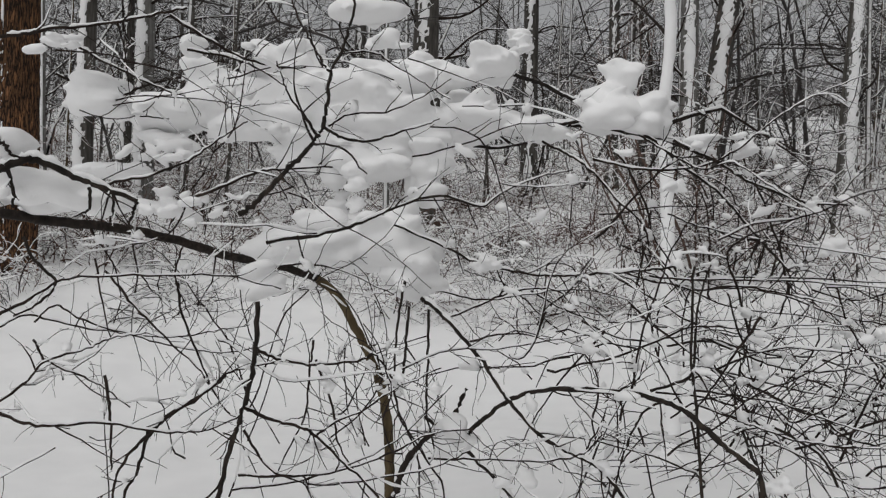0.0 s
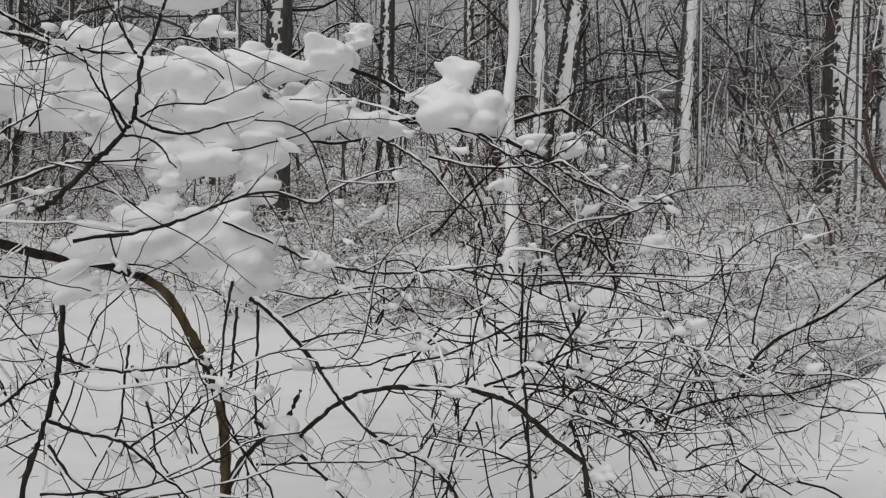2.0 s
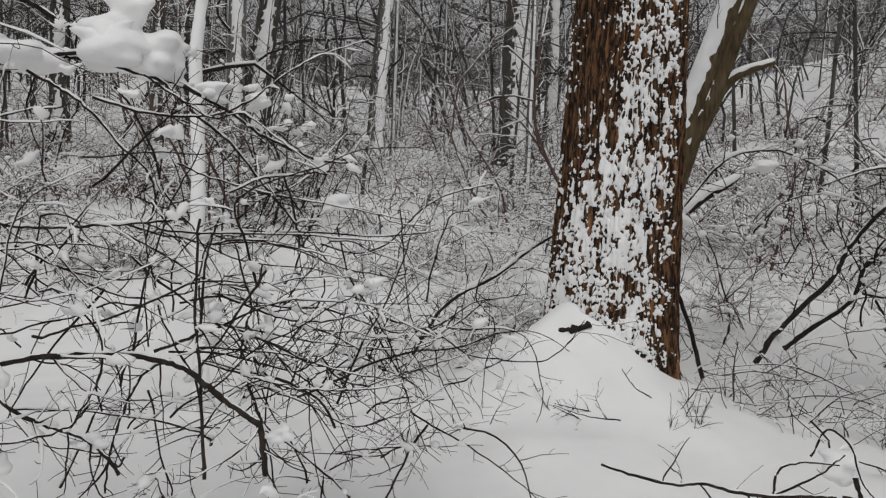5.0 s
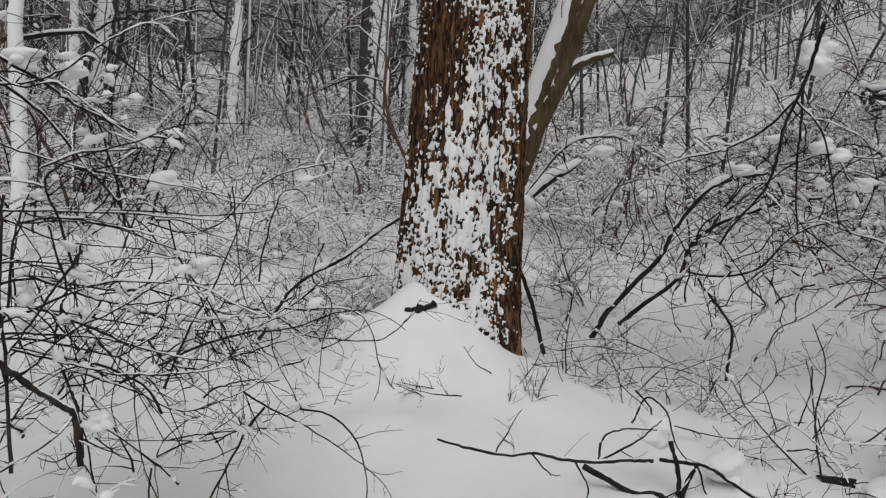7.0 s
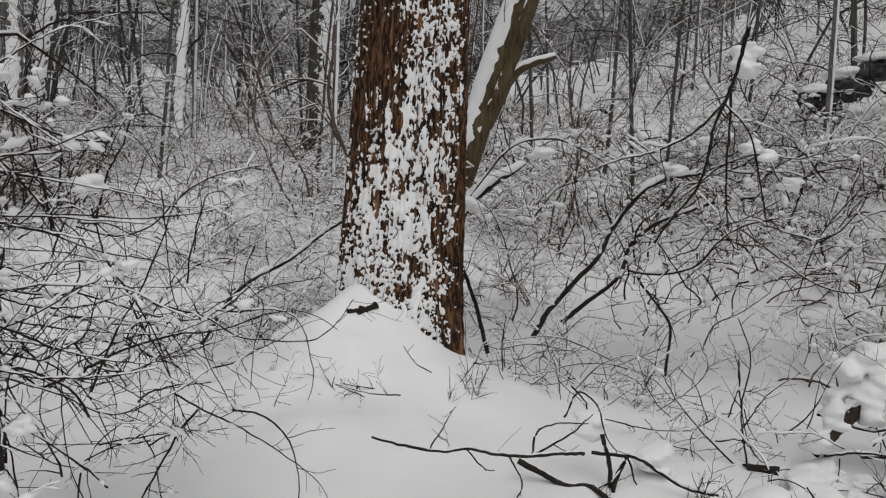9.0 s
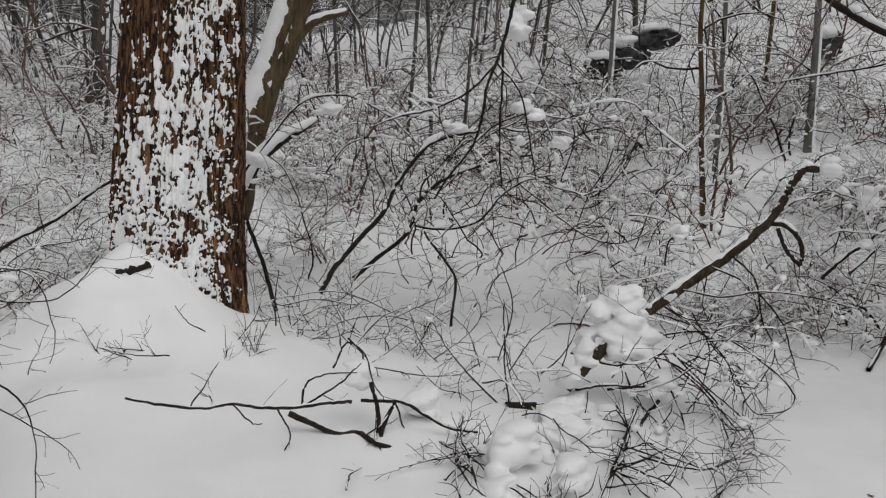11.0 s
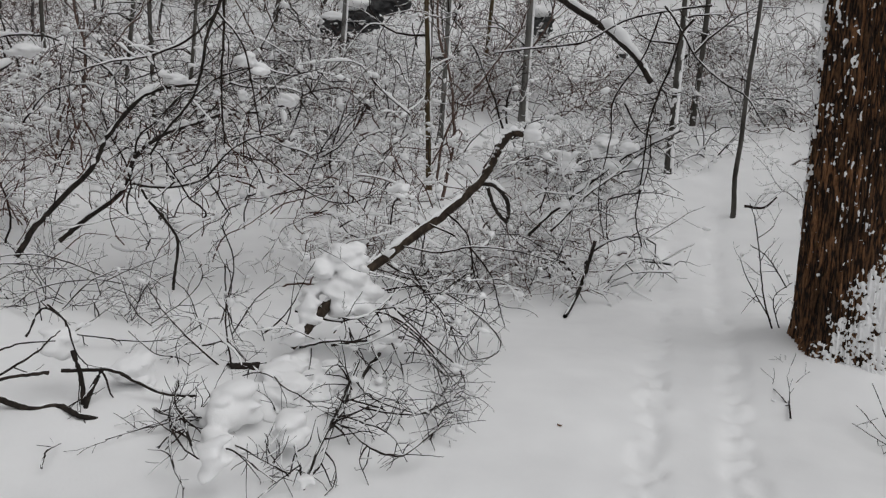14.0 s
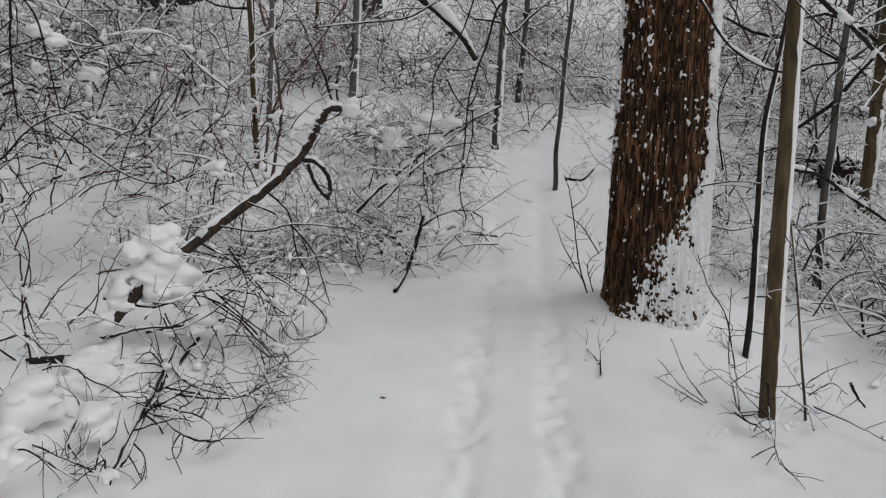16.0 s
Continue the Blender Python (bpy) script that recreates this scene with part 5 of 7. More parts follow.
arching.bough([(0.95, 3.02, 1.07), (1.10, 2.97, 1.06), (1.26, 2.90, 1.04), (1.41, 2.82, 0.99), (1.54, 2.74, 0.96), (1.65, 2.68, 0.96)], 0.0045, 0.00225, 1, TWIG, 1)
arching.bough([(0.95, 2.91, 1.03), (1.10, 2.85, 0.98), (1.23, 2.78, 0.94), (1.36, 2.72, 0.93), (1.49, 2.65, 0.94), (1.59, 2.60, 0.96)], 0.0045, 0.00225, 1, TWIG, 1)
arching.bough([(0.06, 3.50, 2.37), (0.13, 3.49, 2.40), (0.20, 3.48, 2.41), (0.36, 3.48, 2.37), (0.46, 3.48, 2.33), (0.56, 3.48, 2.28), (0.73, 3.45, 2.24)], 0.013, 0.009, 1.2, BARK_WET, 0.4)
arching.bough([(0.44, 3.52, 2.13), (0.53, 3.48, 2.17), (0.65, 3.44, 2.17), (0.77, 3.40, 2.12), (0.88, 3.35, 2.09), (0.99, 3.32, 1.98), (1.11, 3.27, 1.88), (1.19, 3.22, 1.78), (1.29, 3.17, 1.64), (1.37, 3.11, 1.53)], 0.009, 0.005, 1.5, BARK_WET, 1)
arching.bough([(0.94, 3.23, 2.06), (1.12, 3.22, 1.97), (1.26, 3.22, 1.89), (1.42, 3.21, 1.83), (1.49, 3.22, 1.81), (1.64, 3.19, 1.80)], 0.008, 0.004, 1.3, BARK_WET, 1)
arching.bough([(0.63, 3.31, 1.99), (0.79, 3.28, 1.95), (0.92, 3.25, 1.94), (1.07, 3.20, 1.96), (1.17, 3.16, 2.01), (1.26, 3.11, 2.09), (1.33, 3.07, 2.15), (1.43, 3.01, 2.21), (1.58, 2.92, 2.27)], 0.006, 0.002, 1.3, TWIG, 1)
arching.bough([(0.70, 3.29, 2.04), (0.77, 3.29, 1.95), (0.84, 3.28, 1.80), (0.88, 3.28, 1.66), (0.97, 3.26, 1.52)], 0.006, 0.004, 2, TWIG, 1)
arching.bough([(0.40, 3.23, 2.05), (0.50, 3.23, 2.00), (0.59, 3.22, 1.94), (0.72, 3.21, 1.80), (0.81, 3.19, 1.71), (0.84, 3.19, 1.59)], 0.006, 0.004, 2, TWIG, 1)
arching.bough([(0.64, 3.49, 2.16), (0.54, 3.50, 2.16), (0.44, 3.53, 2.11), (0.24, 3.55, 2.07), (0.04, 3.56, 2.08), (-0.12, 3.56, 2.04)], 0.009, 0.006, 2.6, BARK_WET, 1)
arching.bough([(0.93, 3.26, 1.76), (1.05, 3.23, 1.71), (1.24, 3.16, 1.66), (1.46, 3.07, 1.62), (1.67, 2.96, 1.58), (1.78, 2.90, 1.56)], 0.004, 0.002, 1.2, TWIG, 1)
arching.bough([(0.78, 3.16, 2.07), (0.89, 3.14, 2.00), (1.02, 3.11, 1.93), (1.13, 3.07, 1.95), (1.27, 3.03, 1.85), (1.42, 2.97, 1.74)], 0.0045, 0.00225, 1.5, TWIG, 1)
arching.bough([(1.18, 3.46, 1.72), (1.27, 3.43, 1.67), (1.46, 3.36, 1.65), (1.62, 3.29, 1.63), (1.78, 3.21, 1.59), (1.85, 3.17, 1.55), (1.99, 3.08, 1.54)], 0.0045, 0.00225, 1.3, TWIG, 1)
arching.bough([(1.06, 3.49, 1.49), (1.32, 3.41, 1.50), (1.56, 3.32, 1.50), (1.78, 3.21, 1.49), (2.00, 3.08, 1.52), (2.12, 3.00, 1.57)], 0.0045, 0.00225, 1.2, TWIG, 1)
arching.bough([(1.11, 3.48, 1.44), (1.28, 3.42, 1.45), (1.44, 3.36, 1.43), (1.56, 3.31, 1.38), (1.67, 3.26, 1.34), (1.83, 3.17, 1.31), (1.91, 3.12, 1.24), (1.97, 3.07, 1.12)], 0.0045, 0.00225, 1.2, TWIG, 1)
arching.bough([(1.02, 3.59, 1.18), (1.17, 3.55, 1.21), (1.31, 3.50, 1.19), (1.46, 3.44, 1.16), (1.60, 3.38, 1.16), (1.74, 3.31, 1.11), (1.87, 3.23, 1.06), (2.00, 3.16, 1.04), (2.10, 3.10, 1.08), (2.23, 3.02, 1.20)], 0.006, 0.003, 1.4, BARK_WET, 1)
arching.bough([(1.11, 3.35, 1.11), (1.25, 3.30, 1.09), (1.43, 3.22, 1.05), (1.64, 3.12, 1.02), (1.81, 3.03, 1.01), (1.91, 2.97, 1.04), (2.03, 2.90, 1.10)], 0.0045, 0.00225, 1, TWIG, 1)
arching.bough([(1.13, 3.24, 1.12), (1.30, 3.16, 1.04), (1.43, 3.10, 0.97), (1.47, 3.09, 1.00), (1.53, 3.04, 0.91), (1.65, 2.97, 0.87)], 0.006, 0.004, 1, BARK_WET, 1)
arching.bough([(1.87, 3.24, 1.11), (2.04, 3.13, 1.06), (2.16, 3.04, 0.97), (2.27, 2.95, 0.95), (2.42, 2.83, 0.95), (2.52, 2.77, 1.03), (2.58, 2.73, 1.14)], 0.005, 0.002, 0.6, TWIG, 0.6)
arching.bough([(1.06, 3.34, 0.97), (1.29, 3.25, 0.90), (1.44, 3.18, 0.85), (1.61, 3.10, 0.84), (1.78, 3.02, 0.90), (1.93, 2.95, 0.95), (2.08, 2.85, 1.01)], 0.0045, 0.00225, 1, TWIG, 1)
arching.bough([(1.82, 3.07, 1.61), (1.83, 3.06, 1.47), (1.84, 3.05, 1.32), (1.85, 3.03, 1.18), (1.87, 3.00, 1.08), (1.85, 2.99, 0.95)], 0.004, 0.002, 0.6, TWIG, 1)
arching.bough([(1.21, 3.17, 0.90), (1.42, 3.06, 0.80), (1.58, 2.97, 0.72), (1.78, 2.88, 0.79), (1.92, 2.81, 0.89)], 0.0045, 0.00225, 1, TWIG, 1)
arching.bough([(1.97, 3.07, 1.12), (1.99, 3.05, 1.05), (2.00, 3.01, 0.89), (2.04, 2.94, 0.76), (2.07, 2.90, 0.67)], 0.004, 0.002, 0.6, TWIG, 1)
arching.bough([(1.26, 3.22, 1.36), (1.24, 3.21, 1.22), (1.26, 3.19, 1.08), (1.34, 3.13, 0.95), (1.44, 3.05, 0.77), (1.50, 2.97, 0.61)], 0.0045, 0.00225, 0.8, TWIG, 1)
arching.bough([(1.60, 3.41, 1.45), (1.74, 3.34, 1.41), (1.87, 3.27, 1.46), (2.00, 3.19, 1.62), (2.13, 3.11, 1.70), (2.27, 3.01, 1.74)], 0.005, 0.003, 1.3, TWIG, 1)
arching.bough([(1.58, 3.19, 1.53), (1.63, 3.16, 1.31), (1.73, 3.09, 1.13), (1.80, 3.02, 0.95), (1.83, 2.96, 0.77), (1.87, 2.88, 0.60)], 0.0045, 0.00225, 0.6, TWIG, 1)
arching.bough([(2.19, 2.94, 1.38), (2.15, 2.96, 1.23), (2.21, 2.90, 1.12), (2.17, 2.90, 0.95), (2.14, 2.88, 0.77)], 0.004, 0.002, 0.8, TWIG, 1)
arching.bough([(0.74, 3.36, 1.49), (0.90, 3.33, 1.40), (1.04, 3.28, 1.31), (1.22, 3.22, 1.26), (1.39, 3.16, 1.31), (1.58, 3.07, 1.32)], 0.0045, 0.00225, 1, TWIG, 1)
arching.bough([(0.58, 3.28, 1.31), (0.75, 3.25, 1.24), (0.92, 3.21, 1.25), (1.10, 3.16, 1.29), (1.27, 3.10, 1.25)], 0.0045, 0.00225, 1, TWIG, 1)
arching.bough([(0.38, 3.41, 1.43), (0.55, 3.39, 1.34), (0.75, 3.35, 1.30), (0.95, 3.31, 1.34), (1.08, 3.28, 1.40)], 0.0045, 0.00225, 1, TWIG, 1)
arching.bough([(-0.02, 3.31, 1.43), (0.17, 3.32, 1.39), (0.37, 3.31, 1.42), (0.58, 3.29, 1.44), (0.79, 3.25, 1.40)], 0.0045, 0.00225, 1.2, TWIG, 1)
arching.clump((0.78, 3.45, 2.21), 0.181, 0.108, 950, 0.85, 1)
arching.clump((0.89, 3.42, 2.20), 0.116, 0.083, 951, 0.85, 1)
arching.clump((0.77, 3.41, 2.38), 0.083, 0.072, 952, 0.85, 1)
arching.clump((0.68, 3.46, 2.28), 0.103, 0.067, 953, 0.85, 1)
arching.clump((0.71, 3.47, 2.16), 0.103, 0.062, 954, 0.85, 1)
arching.clump((1.08, 3.24, 2.03), 0.069, 0.049, 955, 0.85, 0)
arching.clump((1.22, 3.19, 2.01), 0.042, 0.064, 956, 0.85, 0)
arching.clump((1.17, 3.20, 2.08), 0.062, 0.022, 957, 0.85, 0)
arching.clump((0.75, 3.28, 2.01), 0.039, 0.024, 958, 0.85, 0)
arching.clump((0.06, 2.93, 0.90), 0.077, 0.064, 959, 0.85, 0)
arching.clump((0.44, 2.79, 0.88), 0.071, 0.025, 960, 0.85, 0)
arching.clump((0.55, 2.76, 0.82), 0.071, 0.033, 961, 0.85, 0)
arching.clump((0.18, 3.09, 1.54), 0.089, 0.040, 962, 0.85, 0)
arching.clump((1.55, 3.14, 1.62), 0.065, 0.045, 963, 0.85, 0)
arching.clump((0.62, 3.33, 1.28), 0.034, 0.024, 964, 0.85, 0)
arching.clump((1.10, 3.22, 1.55), 0.063, 0.024, 965, 0.85, 0)
arching.clump((-0.17, 2.96, 1.07), 0.064, 0.030, 966, 0.85, 0)
arching.clump((-0.37, 2.55, 1.16), 0.026, 0.048, 967, 0.85, 0)
arching.clump((0.29, 2.84, 0.77), 0.063, 0.047, 968, 0.85, 0)
arching.clump((0.97, 3.42, 2.11), 0.067, 0.036, 969, 0.85, 1)
arching.clump((0.25, 3.38, 1.79), 0.034, 0.029, 970, 0.85, 0)
arching.clump((1.25, 3.03, 1.13), 0.071, 0.028, 971, 0.85, 0)
arching.clump((1.19, 2.77, 0.78), 0.089, 0.032, 972, 0.85, 0)
arching.clump((1.48, 3.16, 1.80), 0.035, 0.050, 973, 0.85, 0)
arching.clump((1.58, 3.11, 1.81), 0.065, 0.025, 974, 0.85, 0)
roadside = Bush("roadside_bush", (7.9, -4.0, 0.5), "dark bare boughs arching in behind the slim trees, snow on top", 46, heap=0.03, often=0.12, slim=0.92, gain=1.4, deep=1.6)
limb = Bush("broken_limb", (12.2, 0.2, 3.4), "thick dark limb hanging across the slope under snow", 47, "branch", slim=0.92, gain=1.4, deep=1.6)
thicket = Bush("leaning_thicket", (6.6, 4.3, 0.2), "tangled thicket of leaning stems edged with snow", 45, heap=0.034, often=0.12, slim=0.92, gain=1.4, deep=1.6)
thicket.bough([(3.85, 6.51, 0.33), (4.00, 6.47, 0.59), (4.12, 6.42, 0.78), (4.30, 6.33, 0.94), (4.56, 6.16, 1.11), (4.76, 6.02, 1.31), (4.88, 5.93, 1.42), (5.01, 5.82, 1.52)], 0.02, 0.012, 1.8, BARK_WET, 0.6)
thicket.bough([(4.00, 6.47, 0.59), (4.16, 6.38, 0.68), (4.38, 6.26, 0.85), (4.59, 6.11, 0.90), (4.79, 5.96, 0.95)], 0.01, 0.005, 1.2, BARK_WET, 1)
thicket.bough([(5.81, 4.22, 0.49), (5.93, 4.13, 0.74), (6.06, 3.99, 0.96), (6.21, 3.81, 1.23), (6.27, 3.73, 1.46), (6.40, 3.52, 1.79), (6.50, 3.35, 1.89), (6.64, 3.10, 1.95)], 0.028, 0.014, 2.2, BARK_WET, 1)
thicket.bough([(7.02, 4.80, 0.46), (7.16, 4.65, 0.64), (7.39, 4.36, 0.96), (7.47, 4.28, 1.29), (7.59, 4.08, 1.50), (7.74, 3.83, 1.63), (7.88, 3.57, 1.74), (8.06, 3.20, 1.80)], 0.03, 0.012, 0.9, BARK_WET, 1)
thicket.bough([(7.36, 4.24, 1.03), (7.53, 3.97, 1.00), (7.71, 3.67, 1.10), (7.83, 3.47, 1.37), (7.93, 3.26, 1.52), (8.05, 2.99, 1.59)], 0.015, 0.008, 1, BARK_WET, 1)
thicket.bough([(7.16, 4.00, 0.99), (7.18, 3.95, 0.90), (7.26, 3.79, 0.68), (7.29, 3.70, 0.51), (7.25, 3.70, 0.23), (7.21, 3.70, 0.04)], 0.012, 0.016, 0.5, BARK_WET, 0.4)
thicket.bough([(6.71, 6.13, 1.44), (6.75, 6.09, 1.59), (6.90, 5.92, 1.90), (7.06, 5.72, 2.23), (7.20, 5.54, 2.40), (7.42, 5.27, 2.44), (7.57, 5.09, 2.37), (7.77, 4.85, 2.20), (7.94, 4.63, 1.94), (8.06, 4.45, 1.79)], 0.014, 0.008, 1.6, BARK_WET, 1)
thicket.bough([(5.66, 5.05, 1.30), (5.68, 5.03, 1.20), (5.73, 4.96, 0.95), (5.78, 4.88, 0.70), (5.82, 4.76, 0.27)], 0.018, 0.022, 0.2, BARK_WET, 0.3)
thicket.bough([(5.83, 2.36, 2.92), (5.91, 2.44, 2.78), (5.97, 2.52, 2.61), (6.03, 2.62, 2.43), (6.07, 2.73, 2.22), (6.13, 2.80, 2.00), (6.16, 2.90, 1.78), (6.13, 3.10, 1.54), (6.12, 3.23, 1.35)], 0.017, 0.009, 1, BARK_WET, 1)
thicket.bough([(6.21, 2.71, 2.46), (6.13, 2.93, 2.23), (5.98, 3.21, 2.08), (5.86, 3.40, 2.03), (5.71, 3.62, 1.93)], 0.011, 0.0055, 1.3, TWIG, 1)
thicket.bough([(6.21, 2.66, 2.64), (6.26, 2.68, 2.29), (6.28, 2.71, 1.97), (6.30, 2.71, 1.69), (6.31, 2.69, 1.46)], 0.012, 0.006, 1, TWIG, 1)
thicket.bough([(6.21, 2.71, 2.46), (6.33, 2.56, 2.24), (6.39, 2.50, 1.93), (6.44, 2.44, 1.51)], 0.01, 0.005, 1.5, TWIG, 1)
thicket.bough([(6.52, 3.14, 1.79), (6.62, 2.92, 2.00), (6.75, 2.65, 2.10), (6.87, 2.38, 2.06), (6.97, 2.11, 2.14)], 0.008, 0.004, 1.5, TWIG, 1)
thicket.bough([(8.37, 0.45, 0.67), (8.40, 0.31, 0.84), (8.42, 0.09, 1.04), (8.44, -0.14, 1.24), (8.45, -0.42, 1.48), (8.44, -0.64, 1.61), (8.42, -0.95, 1.77)], 0.02, 0.01, 2.2, BARK_WET, 1)
thicket.bough([(7.33, -0.91, 2.62), (7.40, -0.82, 2.50), (7.49, -0.76, 2.26), (7.57, -0.67, 2.00), (7.63, -0.62, 1.78), (7.69, -0.60, 1.46), (7.73, -0.58, 1.13), (7.77, -0.57, 0.94), (7.80, -0.64, 0.70)], 0.012, 0.006, 0.6, BARK_WET, 1)
thicket.bough([(8.70, -0.20, 0.63), (8.69, -0.17, 0.49), (8.66, -0.12, 0.27), (8.45, -0.04, 0.04), (7.73, 0.00, 0.01)], 0.02, 0.022, 0.5, BARK_WET, 0.2)
limb.bough([(12.02, 1.14, 4.29), (12.11, 0.91, 3.98), (12.22, 0.45, 3.64), (12.30, -0.07, 3.32), (12.35, -0.51, 2.94), (12.38, -0.74, 2.60)], 0.055, 0.045, 2.6, BARK_WET, 0.4)
thicket.bough([(9.27, 1.03, 2.58), (9.32, 0.57, 2.65), (9.35, 0.08, 2.72), (9.32, -0.39, 2.96), (9.28, -0.93, 3.06), (9.25, -1.21, 3.09)], 0.008, 0.012, 1.5, BARK_WET, 1)
thicket.bough([(7.59, -0.68, 2.77), (7.62, -0.79, 2.64), (7.65, -0.97, 2.36), (7.66, -1.21, 2.15), (7.65, -1.41, 2.03), (7.64, -1.57, 1.79)], 0.01, 0.005, 2, BARK_WET, 0.6)
thicket.bough([(7.60, -0.66, 2.73), (7.66, -0.53, 2.35), (7.70, -0.31, 2.00), (7.71, -0.30, 1.66), (7.71, -0.23, 1.15), (7.69, -0.30, 0.77)], 0.008, 0.005, 0.6, BARK_WET, 0.6)
roadside.bough([(6.21, -2.08, 2.59), (6.21, -2.19, 2.44), (6.19, -2.40, 2.14), (6.12, -2.66, 1.98), (6.04, -2.86, 1.95)], 0.014, 0.008, 1.5, BARK_WET, 0.7)
roadside.bough([(6.89, -3.20, 2.67), (6.79, -3.53, 2.37), (6.71, -3.76, 2.11), (6.63, -3.95, 1.95)], 0.022, 0.012, 1.5, BARK_WET, 0.7)
roadside.bough([(8.87, -3.93, 1.58), (8.71, -4.28, 1.90), (8.59, -4.48, 2.21), (8.47, -4.65, 2.47)], 0.026, 0.018, 1.5, BARK_WET, 0.6)
roadside.bough([(8.40, -3.76, 1.25), (8.28, -4.05, 1.20), (8.14, -4.32, 1.00), (7.99, -4.58, 0.81), (7.81, -4.87, 0.63)], 0.022, 0.014, 1.8, BARK_WET, 0.6)
roadside.bough([(5.10, -2.40, 2.25), (4.87, -2.50, 2.04), (4.64, -2.59, 1.82), (4.38, -2.66, 1.70)], 0.006, 0.003, 1.2, BARK_WET, 1)
thicket.bough([(8.24, 3.05, 1.17), (8.37, 2.71, 0.94), (8.48, 2.38, 0.89), (8.59, 2.06, 1.08), (8.66, 1.86, 1.49)], 0.009, 0.0045, 1.2, TWIG, 1)
thicket.bough([(8.42, 3.84, 1.46), (8.62, 3.44, 1.66), (8.78, 3.04, 1.98), (8.83, 2.81, 2.41), (8.80, 2.75, 2.77)], 0.009, 0.0045, 1.4, TWIG, 1)
thicket.bough([(8.17, 4.29, 1.65), (8.35, 3.95, 1.97), (8.53, 3.56, 2.16), (8.73, 3.10, 2.23), (8.92, 2.64, 2.10)], 0.008, 0.004, 1.4, TWIG, 1)
thicket.bough([(8.75, 3.06, 0.78), (8.84, 2.91, 1.36), (8.94, 2.62, 1.81), (9.03, 2.27, 2.19), (9.13, 1.85, 2.38)], 0.008, 0.004, 1.4, TWIG, 1)
thicket.bough([(9.47, 2.55, 0.76), (9.55, 2.38, 1.30), (9.62, 2.14, 1.71), (9.60, 2.09, 2.24), (9.52, 2.16, 2.75)], 0.008, 0.004, 1.4, TWIG, 1)
thicket.clump((6.58, 4.76, 2.20), 0.138, 0.080, 980, 0.85, 0)
thicket.clump((6.54, 3.27, 1.97), 0.153, 0.051, 981, 0.85, 0)
thicket.clump((6.59, 2.73, 2.85), 0.110, 0.161, 982, 0.85, 0)
thicket.clump((6.53, 2.63, 2.13), 0.146, 0.058, 983, 0.85, 0)
thicket.clump((6.41, 2.44, 2.04), 0.123, 0.047, 984, 0.85, 0)
thicket.clump((8.44, -0.17, 1.55), 0.138, 0.057, 985, 0.85, 0)
thicket.clump((8.43, 0.11, 1.39), 0.092, 0.092, 986, 0.85, 0)
thicket.clump((8.45, -0.38, 1.37), 0.126, 0.052, 987, 0.85, 0)
thicket.clump((8.44, -0.56, 1.43), 0.092, 0.080, 988, 0.85, 0)
thicket.clump((6.54, 3.02, 2.23), 0.100, 0.040, 989, 0.85, 0)
thicket.clump((6.81, 6.03, 1.71), 0.258, 0.090, 990, 0.85, 0)
thicket.clump((7.33, 2.62, 1.87), 0.129, 0.064, 991, 0.85, 0)
thicket.clump((8.42, -0.26, 1.65), 0.193, 0.057, 1130, 0.75, 0)
thicket.clump((8.47, -0.48, 1.59), 0.171, 0.068, 1131, 0.75, 0)
thicket.clump((8.52, -0.63, 1.49), 0.138, 0.092, 1132, 0.75, 0)
thicket.clump((8.42, -0.32, 1.42), 0.136, 0.062, 1133, 0.75, 0)
thicket.clump((8.36, -0.16, 1.52), 0.113, 0.051, 1134, 0.75, 0)
thicket.clump((8.52, -0.58, 1.32), 0.115, 0.075, 1135, 0.75, 0)
thicket.clump((8.20, 0.09, 1.01), 0.133, 0.044, 1136, 0.75, 0)
thicket.clump((8.52, -0.76, 1.73), 0.138, 0.046, 1137, 0.75, 0)
thicket.bough([(8.09, 0.21, 0.75), (8.21, -0.07, 1.08), (8.32, -0.33, 1.30), (8.42, -0.60, 1.55), (8.52, -0.84, 1.76)], 0.014, 0.007, 1.4, BARK_WET, 1)
thicket.bough([(8.52, -0.40, 2.02), (8.47, -0.53, 1.80), (8.42, -0.67, 1.72), (8.51, -0.95, 1.85)], 0.01, 0.005, 1.4, BARK_WET, 1)
thicket.bough([(8.42, -0.67, 1.72), (8.37, -0.67, 1.42), (8.32, -0.57, 1.03)], 0.009, 0.0045, 1.4, BARK_WET, 1)
thicket.bough([(8.32, -0.33, 1.30), (8.32, -0.49, 1.37), (8.42, -0.74, 1.41)], 0.009, 0.0045, 1.4, BARK_WET, 1)
fallen = Bush("fallen_branch", (4.9, 1.6, 0.0), "broken dark bough lying in the snow with a spray of twigs", 57, heap=0.024, often=0.14, gain=1.3)
fallen.bough([(6.17, 0.28, 1.61), (6.14, 0.37, 1.61), (6.09, 0.43, 1.51), (6.04, 0.51, 1.33), (5.96, 0.63, 1.17), (5.86, 0.79, 1.01), (5.73, 0.98, 0.85), (5.60, 1.15, 0.70), (5.48, 1.29, 0.57), (5.36, 1.40, 0.44), (5.22, 1.49, 0.31), (5.10, 1.57, 0.19)], 0.024, 0.042, 1.6, BARK_BOUGH, 0.15)
fallen.bough([(6.03, 0.54, 1.25), (6.04, 0.45, 1.24), (6.04, 0.37, 1.16), (6.04, 0.34, 1.05), (6.03, 0.36, 0.98)], 0.018, 0.014, 1.6, BARK_WET, 0.2)
fallen.bough([(5.98, 0.49, 1.22), (5.98, 0.44, 1.10), (5.98, 0.39, 1.03), (5.99, 0.34, 0.99)], 0.014, 0.012, 1.6, BARK_WET, 0.2)
